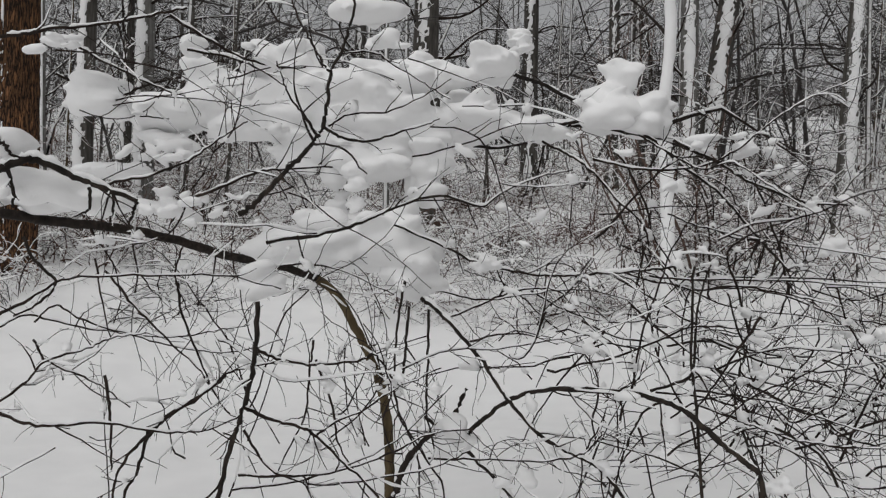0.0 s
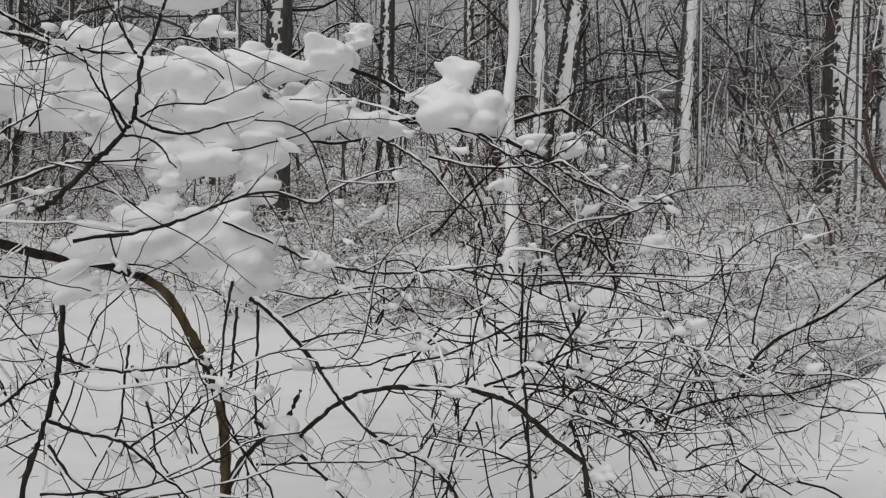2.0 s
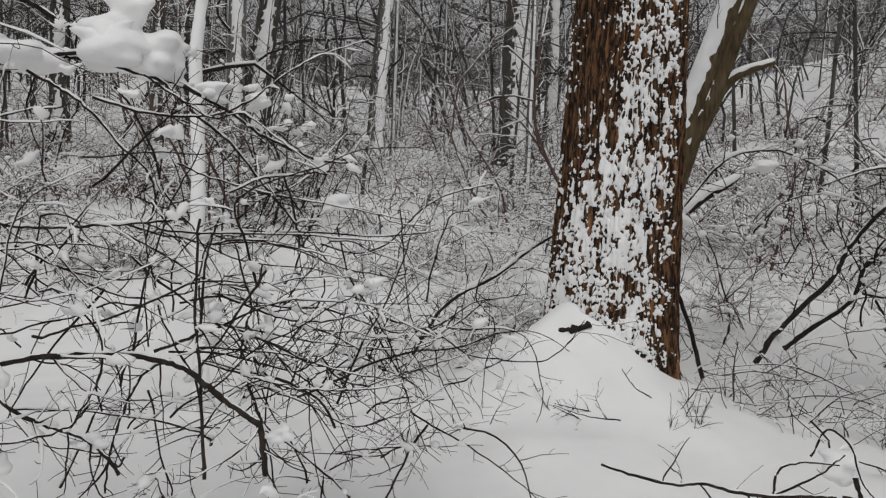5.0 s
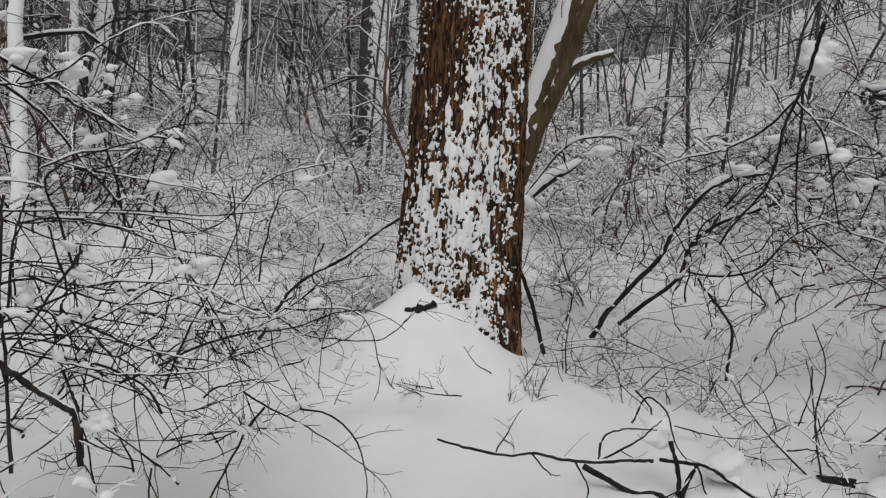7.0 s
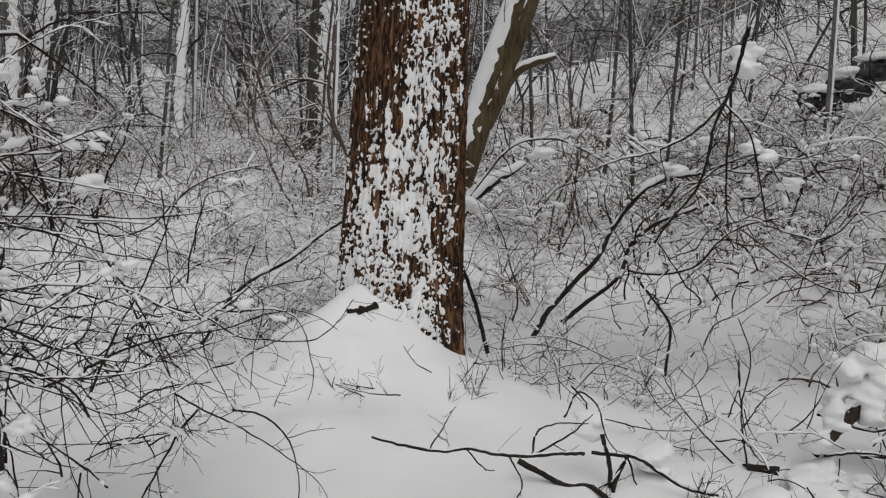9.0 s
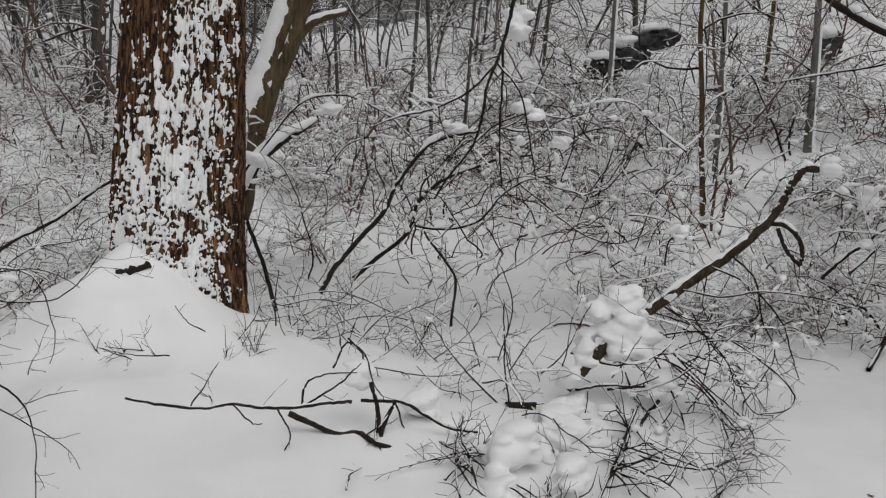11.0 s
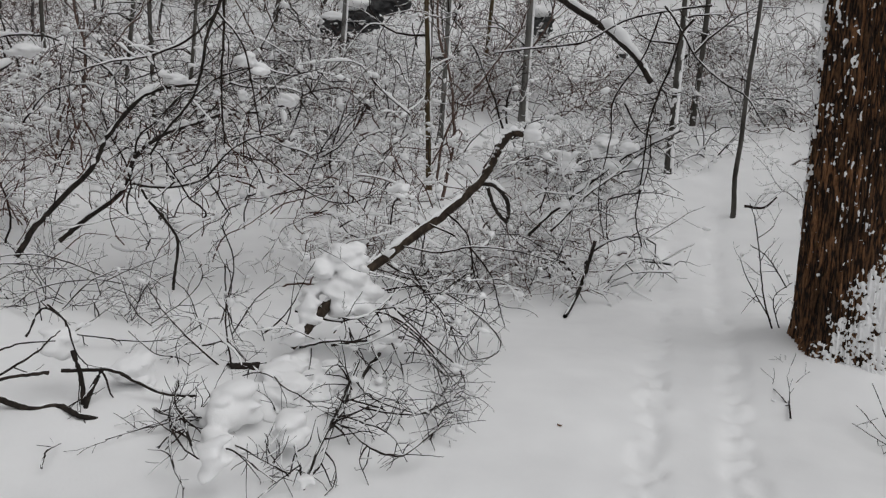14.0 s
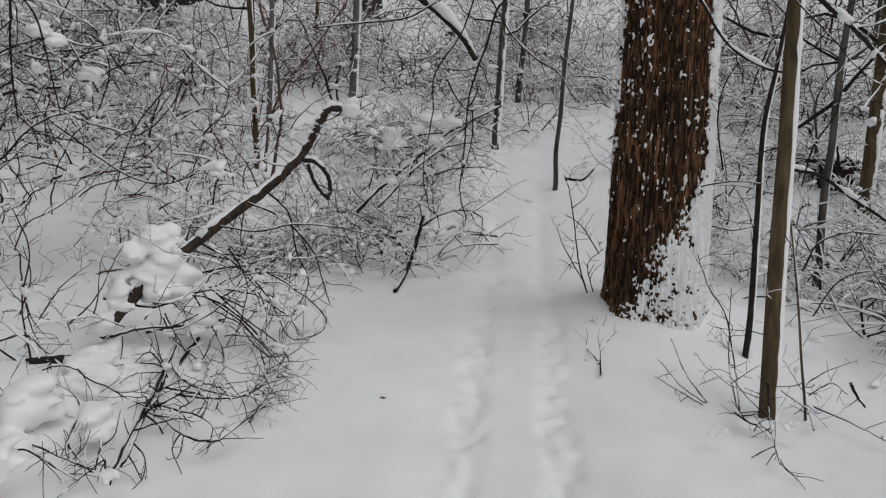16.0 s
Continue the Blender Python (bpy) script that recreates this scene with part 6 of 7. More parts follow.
fallen.bough([(4.80, 1.84, 0.07), (4.84, 1.76, 0.08), (4.88, 1.68, 0.08)], 0.045, 0.042, 0, BARK_WET, 0)
fallen.bough([(2.69, 2.71, 0.48), (2.86, 2.63, 0.42), (3.02, 2.56, 0.38), (3.14, 2.52, 0.38), (3.28, 2.45, 0.34), (3.45, 2.35, 0.32), (3.58, 2.29, 0.32), (3.71, 2.22, 0.31)], 0.006, 0.01, 0.8, BARK_WET, 0.3)
fallen.bough([(3.90, 2.30, 0.26), (4.03, 2.11, 0.25), (4.08, 2.00, 0.19), (4.14, 1.86, 0.12), (4.21, 1.72, 0.10)], 0.011, 0.008, 1.2, BARK_WET, 0.5)
fallen.bough([(3.63, 2.59, 0.20), (3.72, 2.46, 0.13), (3.77, 2.37, 0.09), (3.85, 2.28, 0.09), (3.79, 2.11, 0.08), (3.89, 2.03, 0.03)], 0.018, 0.014, 0.6, BARK_WET, 0.3)
fallen.bough([(3.95, 2.27, 0.36), (3.94, 2.21, 0.21), (3.92, 2.19, 0.09), (3.87, 2.14, 0.03)], 0.012, 0.012, 0.3, BARK_WET, 0.3)
fallen.bough([(4.01, 2.14, 0.26), (3.95, 2.17, 0.15), (3.87, 2.15, 0.04)], 0.012, 0.014, 0.3, BARK_WET, 0.3)
fallen.bough([(3.61, 2.48, 0.27), (3.65, 2.48, 0.38), (3.74, 2.40, 0.43), (3.84, 2.28, 0.43)], 0.007, 0.0035, 0.5, BARK_WET, 0.4)
fallen.bough([(3.62, 2.47, 0.27), (3.75, 2.36, 0.36), (3.82, 2.30, 0.44), (3.86, 2.27, 0.48)], 0.006, 0.003, 0.5, BARK_WET, 0.4)
fallen.bough([(3.76, 2.38, 0.46), (3.83, 2.35, 0.59), (3.88, 2.26, 0.53), (3.88, 2.20, 0.38), (3.90, 2.14, 0.29)], 0.006, 0.003, 0.5, BARK_WET, 0.4)
fallen.bough([(3.46, 2.51, 0.28), (3.47, 2.43, 0.15), (3.41, 2.45, 0.04)], 0.006, 0.003, 0.4, BARK_WET, 0.3)
fallen.bough([(3.30, 2.68, 0.32), (3.35, 2.59, 0.22), (3.39, 2.55, 0.21)], 0.005, 0.0025, 0.4, BARK_WET, 0.2)
fallen.bough([(5.29, 1.03, 0.14), (5.09, 1.06, 0.06), (4.73, 0.97, 0.01)], 0.012, 0.009, 0.3, BARK_WET, 0.3)
fallen.bough([(5.06, 1.09, 0.15), (4.48, 1.00, 0.05), (3.95, 0.89, 0.06), (3.64, 0.84, 0.01)], 0.009, 0.006, 0.4, BARK_WET, 0.5)
fallen.bough([(5.13, 1.52, 0.17), (5.21, 1.35, 0.21), (5.27, 1.18, 0.22), (5.32, 1.04, 0.29)], 0.009, 0.0045, 1, BARK_WET, 0.6)
fallen.bough([(5.26, 1.61, 0.38), (5.35, 1.32, 0.32), (5.46, 1.05, 0.41), (5.52, 0.76, 0.39), (5.54, 0.54, 0.26)], 0.008, 0.004, 1, TWIG, 1)
fallen.bough([(5.37, 1.33, 0.39), (5.45, 1.04, 0.37), (5.47, 0.82, 0.24), (5.47, 0.66, 0.07), (4.91, 0.45, 0.04), (4.23, 0.43, 0.01)], 0.007, 0.0035, 0.8, TWIG, 1)
fallen.bough([(5.54, 1.19, 0.49), (5.64, 0.83, 0.55), (5.67, 0.53, 0.42), (5.67, 0.31, 0.23), (5.63, 0.33, 0.12), (5.60, 0.50, 0.07)], 0.007, 0.0035, 0.8, TWIG, 1)
fallen.bough([(5.79, 0.85, 0.96), (5.83, 0.62, 0.85), (5.83, 0.42, 0.64), (5.81, 0.34, 0.42), (5.78, 0.29, 0.28)], 0.007, 0.0035, 0.8, TWIG, 1)
fallen.bough([(5.82, 0.74, 1.04), (5.84, 0.59, 0.89), (5.82, 0.53, 0.63), (5.79, 0.44, 0.41), (5.70, 0.60, 0.10)], 0.007, 0.0035, 0.8, TWIG, 1)
fallen.bough([(5.20, 1.27, 0.09), (4.67, 0.88, 0.05), (4.50, 0.58, 0.05), (4.69, 0.50, 0.00)], 0.006, 0.003, 0.6, TWIG, 1)
fallen.bough([(4.44, 1.07, 0.02), (4.29, 0.82, 0.04), (4.12, 0.60, 0.05), (3.92, 0.46, 0.01)], 0.006, 0.003, 0.6, TWIG, 1)
fallen.bough([(4.82, 1.89, 0.07), (4.77, 2.11, 0.27), (4.72, 2.25, 0.44), (4.70, 2.36, 0.62)], 0.006, 0.003, 0.8, TWIG, 1)
fallen.bough([(4.85, 1.85, 0.10), (4.90, 1.92, 0.41), (4.97, 1.90, 0.70), (4.96, 1.98, 0.95)], 0.006, 0.003, 0.8, TWIG, 1)
fallen.bough([(4.75, 2.02, 0.06), (4.08, 1.79, 0.07), (3.65, 1.47, 0.06), (3.56, 1.24, 0.02)], 0.006, 0.003, 0.6, TWIG, 1)
fallen.bough([(4.44, 1.48, 0.02), (3.92, 1.42, 0.06), (4.02, 1.61, 0.06), (3.85, 1.72, 0.06), (3.81, 1.86, 0.02)], 0.006, 0.003, 0.8, TWIG, 1)
fallen.bough([(5.54, 0.97, 0.82), (5.60, 0.72, 0.79), (5.64, 0.51, 0.84), (5.68, 0.20, 0.82), (5.69, -0.04, 0.77)], 0.006, 0.003, 0.8, TWIG, 1)
fallen.bough([(5.60, 1.10, 0.69), (5.63, 0.87, 0.55), (5.63, 0.67, 0.34), (5.60, 0.54, 0.10), (5.62, 0.40, 0.07)], 0.006, 0.003, 0.8, TWIG, 1)
fallen.clump((6.02, 0.21, 1.61), 0.060, 0.056, 1000, 0.85, 0)
fallen.bough([(4.50, 2.87, 0.45), (4.54, 2.79, 0.36), (4.55, 2.75, 0.28), (4.65, 2.61, 0.24), (4.75, 2.46, 0.21), (4.89, 2.24, 0.22), (5.00, 2.11, 0.32)], 0.006, 0.003, 0.8, TWIG, 1.1)
fallen.bough([(4.87, 2.06, 0.19), (4.95, 1.93, 0.21), (4.97, 1.85, 0.13), (4.99, 1.76, 0.06)], 0.006, 0.003, 0.8, TWIG, 1.1)
fallen.bough([(5.11, 2.04, 0.67), (5.08, 2.01, 0.46), (5.06, 1.96, 0.24), (5.05, 1.87, 0.07)], 0.005, 0.0025, 0.8, TWIG, 1.1)
fallen.bough([(4.17, 2.04, 0.04), (3.95, 1.70, 0.07), (4.05, 1.61, 0.03)], 0.005, 0.0025, 0.8, TWIG, 1.1)
fallen.bough([(4.23, 1.86, 0.04), (3.72, 1.57, 0.06), (3.44, 1.38, 0.06), (3.34, 1.27, 0.01)], 0.007, 0.0035, 0.8, BARK_WET, 1.1)
fallen.bough([(4.09, 1.71, 0.02), (3.76, 1.50, 0.06), (3.62, 1.37, 0.02)], 0.009, 0.0045, 0.8, BARK_WET, 1.1)
fallen.bough([(3.78, 1.43, 0.01), (3.67, 1.22, 0.06), (3.53, 1.04, 0.06), (3.49, 0.92, 0.02)], 0.005, 0.0025, 0.8, TWIG, 1.1)
fallen.bough([(3.85, 1.30, 0.01), (3.62, 1.03, 0.05), (3.58, 0.90, 0.02)], 0.005, 0.0025, 0.8, TWIG, 1.1)
fallen.bough([(4.04, 1.09, 0.01), (3.65, 0.89, 0.06), (3.63, 0.87, 0.01)], 0.007, 0.0035, 0.8, BARK_WET, 1.1)
fallen.bough([(5.15, 1.15, 0.10), (4.55, 0.99, 0.05), (4.09, 0.90, 0.05), (3.69, 0.80, 0.05), (3.66, 0.82, 0.01)], 0.009, 0.0045, 0.8, BARK_WET, 1.1)
fallen.bough([(4.60, 0.93, 0.01), (4.45, 0.66, 0.05), (4.54, 0.52, 0.05), (5.18, 0.54, 0.01)], 0.006, 0.003, 0.8, TWIG, 1.1)
fallen.bough([(4.24, 0.86, 0.01), (3.95, 0.65, 0.04), (3.88, 0.49, 0.05), (4.06, 0.43, 0.06), (4.55, 0.40, 0.01)], 0.006, 0.003, 0.8, TWIG, 1.1)
fallen.bough([(5.31, 1.37, 0.16), (5.40, 1.13, 0.20), (5.47, 0.92, 0.23)], 0.011, 0.0055, 0.8, BARK_WET, 1.1)
fallen.bough([(5.49, 0.96, 0.38), (5.53, 0.74, 0.27), (5.57, 0.51, 0.24)], 0.007, 0.0035, 0.8, BARK_WET, 1.1)
fallen.bough([(5.58, 1.20, 0.66), (5.64, 0.94, 0.59), (5.68, 0.79, 0.61), (5.74, 0.56, 0.67)], 0.006, 0.003, 0.8, TWIG, 1.1)
fallen.bough([(5.47, 1.00, 0.34), (5.49, 0.77, 0.16), (4.93, 0.52, 0.04), (4.26, 0.42, 0.01)], 0.006, 0.003, 0.8, TWIG, 1.1)
fallen.bough([(5.45, 1.11, 0.38), (5.43, 0.94, 0.09), (4.83, 0.73, 0.06), (4.39, 0.64, 0.01)], 0.006, 0.003, 0.8, TWIG, 1.1)
fallen.bough([(5.48, 1.04, 0.45), (5.50, 0.81, 0.24), (5.51, 0.57, 0.06), (4.95, 0.39, 0.05), (4.46, 0.38, 0.01)], 0.006, 0.003, 0.8, TWIG, 1.1)
fallen.bough([(5.30, 1.09, 0.18), (5.04, 0.90, 0.05), (4.42, 0.77, 0.05), (4.33, 0.86, 0.01)], 0.006, 0.003, 0.8, TWIG, 1.1)
fallen.bough([(5.07, 1.73, 0.26), (5.15, 1.61, 0.40), (5.23, 1.53, 0.61), (5.27, 1.48, 0.72)], 0.005, 0.0025, 0.8, TWIG, 1.1)
fallen.bough([(4.67, 1.90, 0.03), (4.71, 2.10, 0.14), (4.64, 2.24, 0.18), (4.58, 2.38, 0.32)], 0.005, 0.0025, 0.8, TWIG, 1.1)
fallen.bough([(4.66, 1.60, 0.03), (4.24, 1.27, 0.06), (3.81, 1.12, 0.05), (3.58, 0.91, 0.01)], 0.005, 0.0025, 0.8, TWIG, 1.1)
fallen.bough([(4.61, 1.79, 0.02), (4.10, 1.64, 0.07), (3.90, 1.70, 0.07), (3.66, 1.87, 0.03)], 0.005, 0.0025, 0.8, TWIG, 1.1)
fallen.bough([(5.46, 0.89, 0.69), (5.46, 0.77, 0.47), (5.39, 0.78, 0.19), (5.28, 0.56, 0.01)], 0.005, 0.0025, 0.8, TWIG, 1.1)
fallen.clump((5.59, 1.32, 0.69), 0.180, 0.070, 1001, 0.85, 1)
fallen.clump((5.50, 1.36, 0.52), 0.193, 0.116, 1002, 0.85, 1)
fallen.clump((5.34, 1.53, 0.37), 0.065, 0.161, 1003, 0.85, 1)
fallen.clump((5.46, 1.21, 0.37), 0.077, 0.092, 1004, 0.85, 1)
fallen.clump((5.43, 1.05, 0.22), 0.099, 0.091, 1005, 0.85, 0)
fallen.clump((5.11, 1.52, 0.08), 0.171, 0.075, 1006, 0.85, 2)
fallen.clump((4.51, 1.36, 0.09), 0.218, 0.079, 1007, 0.85, 2)
fallen.clump((4.06, 1.44, 0.10), 0.177, 0.122, 1008, 0.85, 2)
fallen.clump((3.95, 1.06, 0.09), 0.069, 0.075, 1009, 0.85, 2)
fallen.clump((3.43, 1.19, 0.10), 0.057, 0.104, 1010, 0.85, 2)
fallen.clump((4.24, 2.11, 0.23), 0.148, 0.067, 1011, 0.85, 0)
fallen.clump((3.97, 2.37, 0.39), 0.099, 0.073, 1012, 0.85, 0)
fallen.clump((3.44, 0.77, 0.07), 0.065, 0.030, 1013, 0.85, 2)
fallen.clump((5.09, 1.28, 0.07), 0.088, 0.051, 1014, 0.85, 2)
fallen.clump((5.86, 1.11, 1.17), 0.104, 0.048, 1015, 0.85, 0)
fallen.clump((5.55, 1.37, 0.75), 0.199, 0.064, 1080, 0.75, 1)
fallen.clump((5.39, 1.48, 0.64), 0.132, 0.069, 1081, 0.75, 1)
fallen.clump((5.51, 1.29, 0.59), 0.146, 0.108, 1082, 0.75, 1)
fallen.clump((5.24, 1.50, 0.41), 0.067, 0.135, 1083, 0.75, 1)
fallen.clump((5.39, 1.33, 0.42), 0.124, 0.093, 1084, 0.75, 1)
fallen.clump((5.54, 1.19, 0.48), 0.079, 0.095, 1085, 0.75, 1)
fallen.clump((5.09, 1.54, 0.24), 0.072, 0.078, 1086, 0.75, 1)
fallen.clump((5.73, 1.08, 0.77), 0.111, 0.033, 1087, 0.75, 0)
fallen.clump((4.79, 1.48, 0.12), 0.197, 0.062, 1088, 0.75, 2)
fallen.clump((4.68, 1.22, 0.05), 0.161, 0.070, 1089, 0.75, 2)
fallen.clump((4.39, 1.40, 0.04), 0.180, 0.087, 1090, 0.75, 2)
fallen.clump((4.11, 1.52, 0.02), 0.147, 0.083, 1091, 0.75, 2)
fallen.clump((3.84, 1.37, -0.02), 0.091, 0.091, 1092, 0.75, 2)
fallen.clump((4.99, 1.12, 0.10), 0.085, 0.040, 1093, 0.75, 2)
fallen.clump((4.26, 2.13, 0.20), 0.150, 0.082, 1094, 0.75, 3)
fallen.clump((6.38, 1.18, 1.10), 0.095, 0.036, 1095, 0.75, 0)
pole_tree = Bush("young_tree", (5.23, -2.51, -0.23), "slim brown young tree with snow down one side", 61, "tree")
pole_tree.pole([(5.37, -2.51, 2.59), (5.45, -2.54, 2.12), (5.48, -2.57, 1.45), (5.42, -2.56, 0.61), (5.23, -2.51, -0.23), (5.23, -2.51, -0.58)], 0.04, 0.058, BARK_OLIVE)
dark_sapling = Bush("young_tree", (6.23, -2.72, -0.17), "thin dark sapling with snow down one side", 81, "tree")
dark_sapling.pole([(6.30, -2.84, 2.47), (6.38, -2.82, 2.01), (6.42, -2.78, 1.57), (6.39, -2.78, 0.86), (6.30, -2.76, 0.20), (6.23, -2.72, -0.17), (6.23, -2.72, -0.52)], 0.014, 0.03, BARK_WET)
thin_shoot = Bush("young_tree", (5.20, -2.73, -0.21), "thin brown shoot with a white snow edge", 101, "tree")
thin_shoot.pole([(5.49, -2.64, 1.03), (5.41, -2.70, 0.54), (5.31, -2.72, 0.14), (5.20, -2.73, -0.21), (5.20, -2.73, -0.56)], 0.006, 0.011, BARK_OLIVE)
foot_shoots = Bush("ground_shoots", (4.6, 3.5, 0.3), "thin bare shoots in the snow before the massive trunk", 64, gain=1.3)
track_shrub = Bush("bare_shrub", (7.4, -1.7, 0.1), "small leafless shrub beside the furrowed trunk", 65, "shrub", gain=1.3)
shoots = Bush("ground_shoots", (5.3, -2.2, 0.0), "thin bare shoots standing out of the snow", 63, gain=1.3)
shoots.bough([(5.23, -2.34, -0.16), (5.62, -2.42, 0.03), (5.71, -2.37, 0.32), (5.78, -2.27, 0.49), (5.84, -2.19, 0.71)], 0.006, 0.003, 0.9, TWIG, 0.8)
shoots.bough([(5.19, -2.31, -0.15), (5.62, -2.39, -0.01), (5.67, -2.39, 0.17), (5.74, -2.40, 0.51)], 0.005, 0.0025, 0.9, TWIG, 0.8)
shoots.bough([(5.26, -2.12, -0.15), (5.38, -1.99, -0.10), (5.64, -1.91, -0.09)], 0.005, 0.0025, 0.9, TWIG, 0.8)
shoots.bough([(5.26, -2.13, -0.14), (5.53, -2.05, -0.11), (5.67, -1.93, 0.02)], 0.005, 0.0025, 0.9, TWIG, 0.8)
shoots.bough([(5.31, -2.16, -0.15), (5.60, -2.10, -0.05), (5.68, -2.01, 0.16)], 0.005, 0.0025, 0.9, TWIG, 0.8)
shoots.bough([(5.07, -2.25, -0.13), (4.73, -2.20, -0.06), (4.78, -2.30, -0.11)], 0.009, 0.0045, 0.9, TWIG, 0.8)
shoots.bough([(5.07, -2.43, 0.06), (4.88, -2.38, -0.09), (4.07, -2.11, -0.03)], 0.008, 0.004, 0.9, TWIG, 0.8)
shoots.bough([(4.83, -2.61, -0.13), (5.43, -2.81, -0.08), (5.42, -2.92, 0.04), (5.36, -3.08, 0.14)], 0.005, 0.0025, 0.9, TWIG, 0.8)
shoots.bough([(5.41, -2.83, -0.11), (5.38, -2.95, -0.02), (5.33, -3.03, -0.07)], 0.005, 0.0025, 0.9, TWIG, 0.8)
shoots.bough([(5.12, -2.73, -0.09), (4.89, -2.82, -0.09), (4.55, -2.89, -0.09)], 0.005, 0.0025, 0.9, TWIG, 0.8)
shoots.bough([(5.25, -3.00, 0.03), (5.22, -3.03, -0.04), (5.18, -3.07, -0.10)], 0.012, 0.006, 0.9, TWIG, 0.8)
shoots.bough([(5.58, -1.54, -0.08), (6.36, -1.67, -0.03), (6.58, -1.68, 0.09)], 0.006, 0.003, 0.9, TWIG, 0.8)
shoots.bough([(5.86, -1.59, -0.09), (5.95, -1.53, -0.03), (6.32, -1.51, -0.06)], 0.005, 0.0025, 0.9, TWIG, 0.8)
track_shrub.bough([(7.30, -1.72, 0.11), (7.36, -1.64, 0.37), (7.40, -1.60, 0.61), (7.44, -1.54, 0.96), (7.46, -1.48, 1.15)], 0.008, 0.004, 0.9, TWIG, 0.8)
track_shrub.bough([(7.30, -1.77, 0.13), (7.35, -1.71, 0.38), (7.35, -1.84, 0.53)], 0.006, 0.003, 0.9, TWIG, 0.8)
track_shrub.bough([(7.32, -1.70, 0.20), (7.40, -1.51, 0.51), (7.43, -1.43, 0.70)], 0.006, 0.003, 0.9, TWIG, 0.8)
track_shrub.bough([(7.35, -1.80, 0.48), (7.40, -1.65, 0.71), (7.43, -1.50, 0.81)], 0.006, 0.003, 0.9, TWIG, 0.8)
track_shrub.bough([(11.42, -2.01, 0.95), (11.39, -2.24, 0.94), (11.37, -2.39, 1.09)], 0.02, 0.01, 0.9, TWIG, 0.8)
track_shrub.bough([(7.41, -3.52, 1.12), (7.39, -3.58, 1.47), (7.33, -3.71, 1.75), (7.28, -3.74, 2.12)], 0.008, 0.004, 0.9, TWIG, 0.8)
shoots.bough([(6.70, -2.60, 1.26), (6.71, -2.53, 1.69), (6.66, -2.61, 2.03), (6.54, -2.88, 2.27)], 0.007, 0.0035, 0.9, TWIG, 0.8)
shoots.bough([(6.42, -3.16, 0.53), (6.40, -3.25, 0.75), (6.32, -3.45, 0.85), (6.20, -3.68, 0.84)], 0.007, 0.0035, 0.9, TWIG, 0.8)
shoots.bough([(6.33, -3.23, 0.21), (6.31, -3.37, 0.47), (6.23, -3.56, 0.58), (6.12, -3.75, 0.52)], 0.006, 0.003, 0.9, TWIG, 0.8)
shoots.bough([(6.45, -2.36, 1.14), (6.38, -2.58, 1.19), (6.32, -2.77, 1.18)], 0.006, 0.003, 0.9, TWIG, 0.8)
shoots.bough([(6.40, -2.45, 0.85), (6.35, -2.60, 0.83), (6.30, -2.76, 0.88)], 0.006, 0.003, 0.9, TWIG, 0.8)
shoots.clump((4.43, -1.92, 0.00), 0.113, 0.025, 1040, 0.5, 0)
shoots.clump((4.65, -2.38, -0.04), 0.095, 0.027, 1041, 0.5, 0)
foot_shoots.bough([(4.21, 3.65, 0.33), (4.42, 3.64, 0.51), (4.47, 3.62, 0.63)], 0.005, 0.0025, 1, TWIG, 1.3)
foot_shoots.bough([(3.93, 3.51, 0.23), (4.25, 3.61, 0.34), (4.40, 3.65, 0.43)], 0.005, 0.0025, 1, TWIG, 1.3)
foot_shoots.bough([(4.09, 3.41, 0.21), (4.35, 3.58, 0.33), (4.43, 3.62, 0.47)], 0.005, 0.0025, 1, TWIG, 1.3)
foot_shoots.bough([(3.79, 3.80, 0.36), (3.59, 3.92, 0.40), (3.52, 4.12, 0.41)], 0.005, 0.0025, 1, TWIG, 1.3)
foot_shoots.bough([(3.64, 3.86, 0.33), (3.48, 4.00, 0.36), (3.50, 4.23, 0.51)], 0.005, 0.0025, 1, TWIG, 1.3)
foot_shoots.bough([(3.93, 3.58, 0.50), (3.86, 3.66, 0.56), (3.81, 3.73, 0.67)], 0.005, 0.0025, 1, TWIG, 1.3)
foot_shoots.bough([(4.16, 3.43, 0.21), (4.36, 3.52, 0.39), (4.43, 3.49, 0.54)], 0.005, 0.0025, 1, TWIG, 1.3)
foot_shoots.bough([(3.93, 3.50, 0.23), (4.20, 3.58, 0.31), (4.31, 3.58, 0.43)], 0.005, 0.0025, 1, TWIG, 1.3)
foot_shoots.bough([(3.61, 3.70, 0.24), (3.58, 3.82, 0.34), (3.44, 4.29, 0.45)], 0.005, 0.0025, 1, TWIG, 1.3)
foot_shoots.bough([(3.54, 3.45, 0.43), (3.40, 3.57, 0.44), (3.23, 3.70, 0.50)], 0.005, 0.0025, 1, TWIG, 1.3)
foot_shoots.bough([(3.94, 2.98, 0.60), (3.96, 3.00, 0.79), (3.99, 3.00, 0.93)], 0.005, 0.0025, 1, TWIG, 1.3)
foot_shoots.bough([(4.58, 2.79, 0.09), (5.33, 2.92, 0.12), (5.40, 2.88, 0.32), (5.32, 3.06, 0.42)], 0.005, 0.0025, 1, TWIG, 1.3)
foot_shoots.bough([(5.31, 3.10, 0.50), (5.13, 3.42, 0.64), (4.91, 3.72, 0.61), (4.77, 3.87, 0.56)], 0.005, 0.0025, 1, TWIG, 1.3)
foot_shoots.bough([(5.07, 3.62, 0.27), (5.20, 3.50, 0.39), (5.41, 3.23, 0.44), (5.60, 2.93, 0.35), (5.67, 2.76, 0.18)], 0.005, 0.0025, 1, TWIG, 1.3)
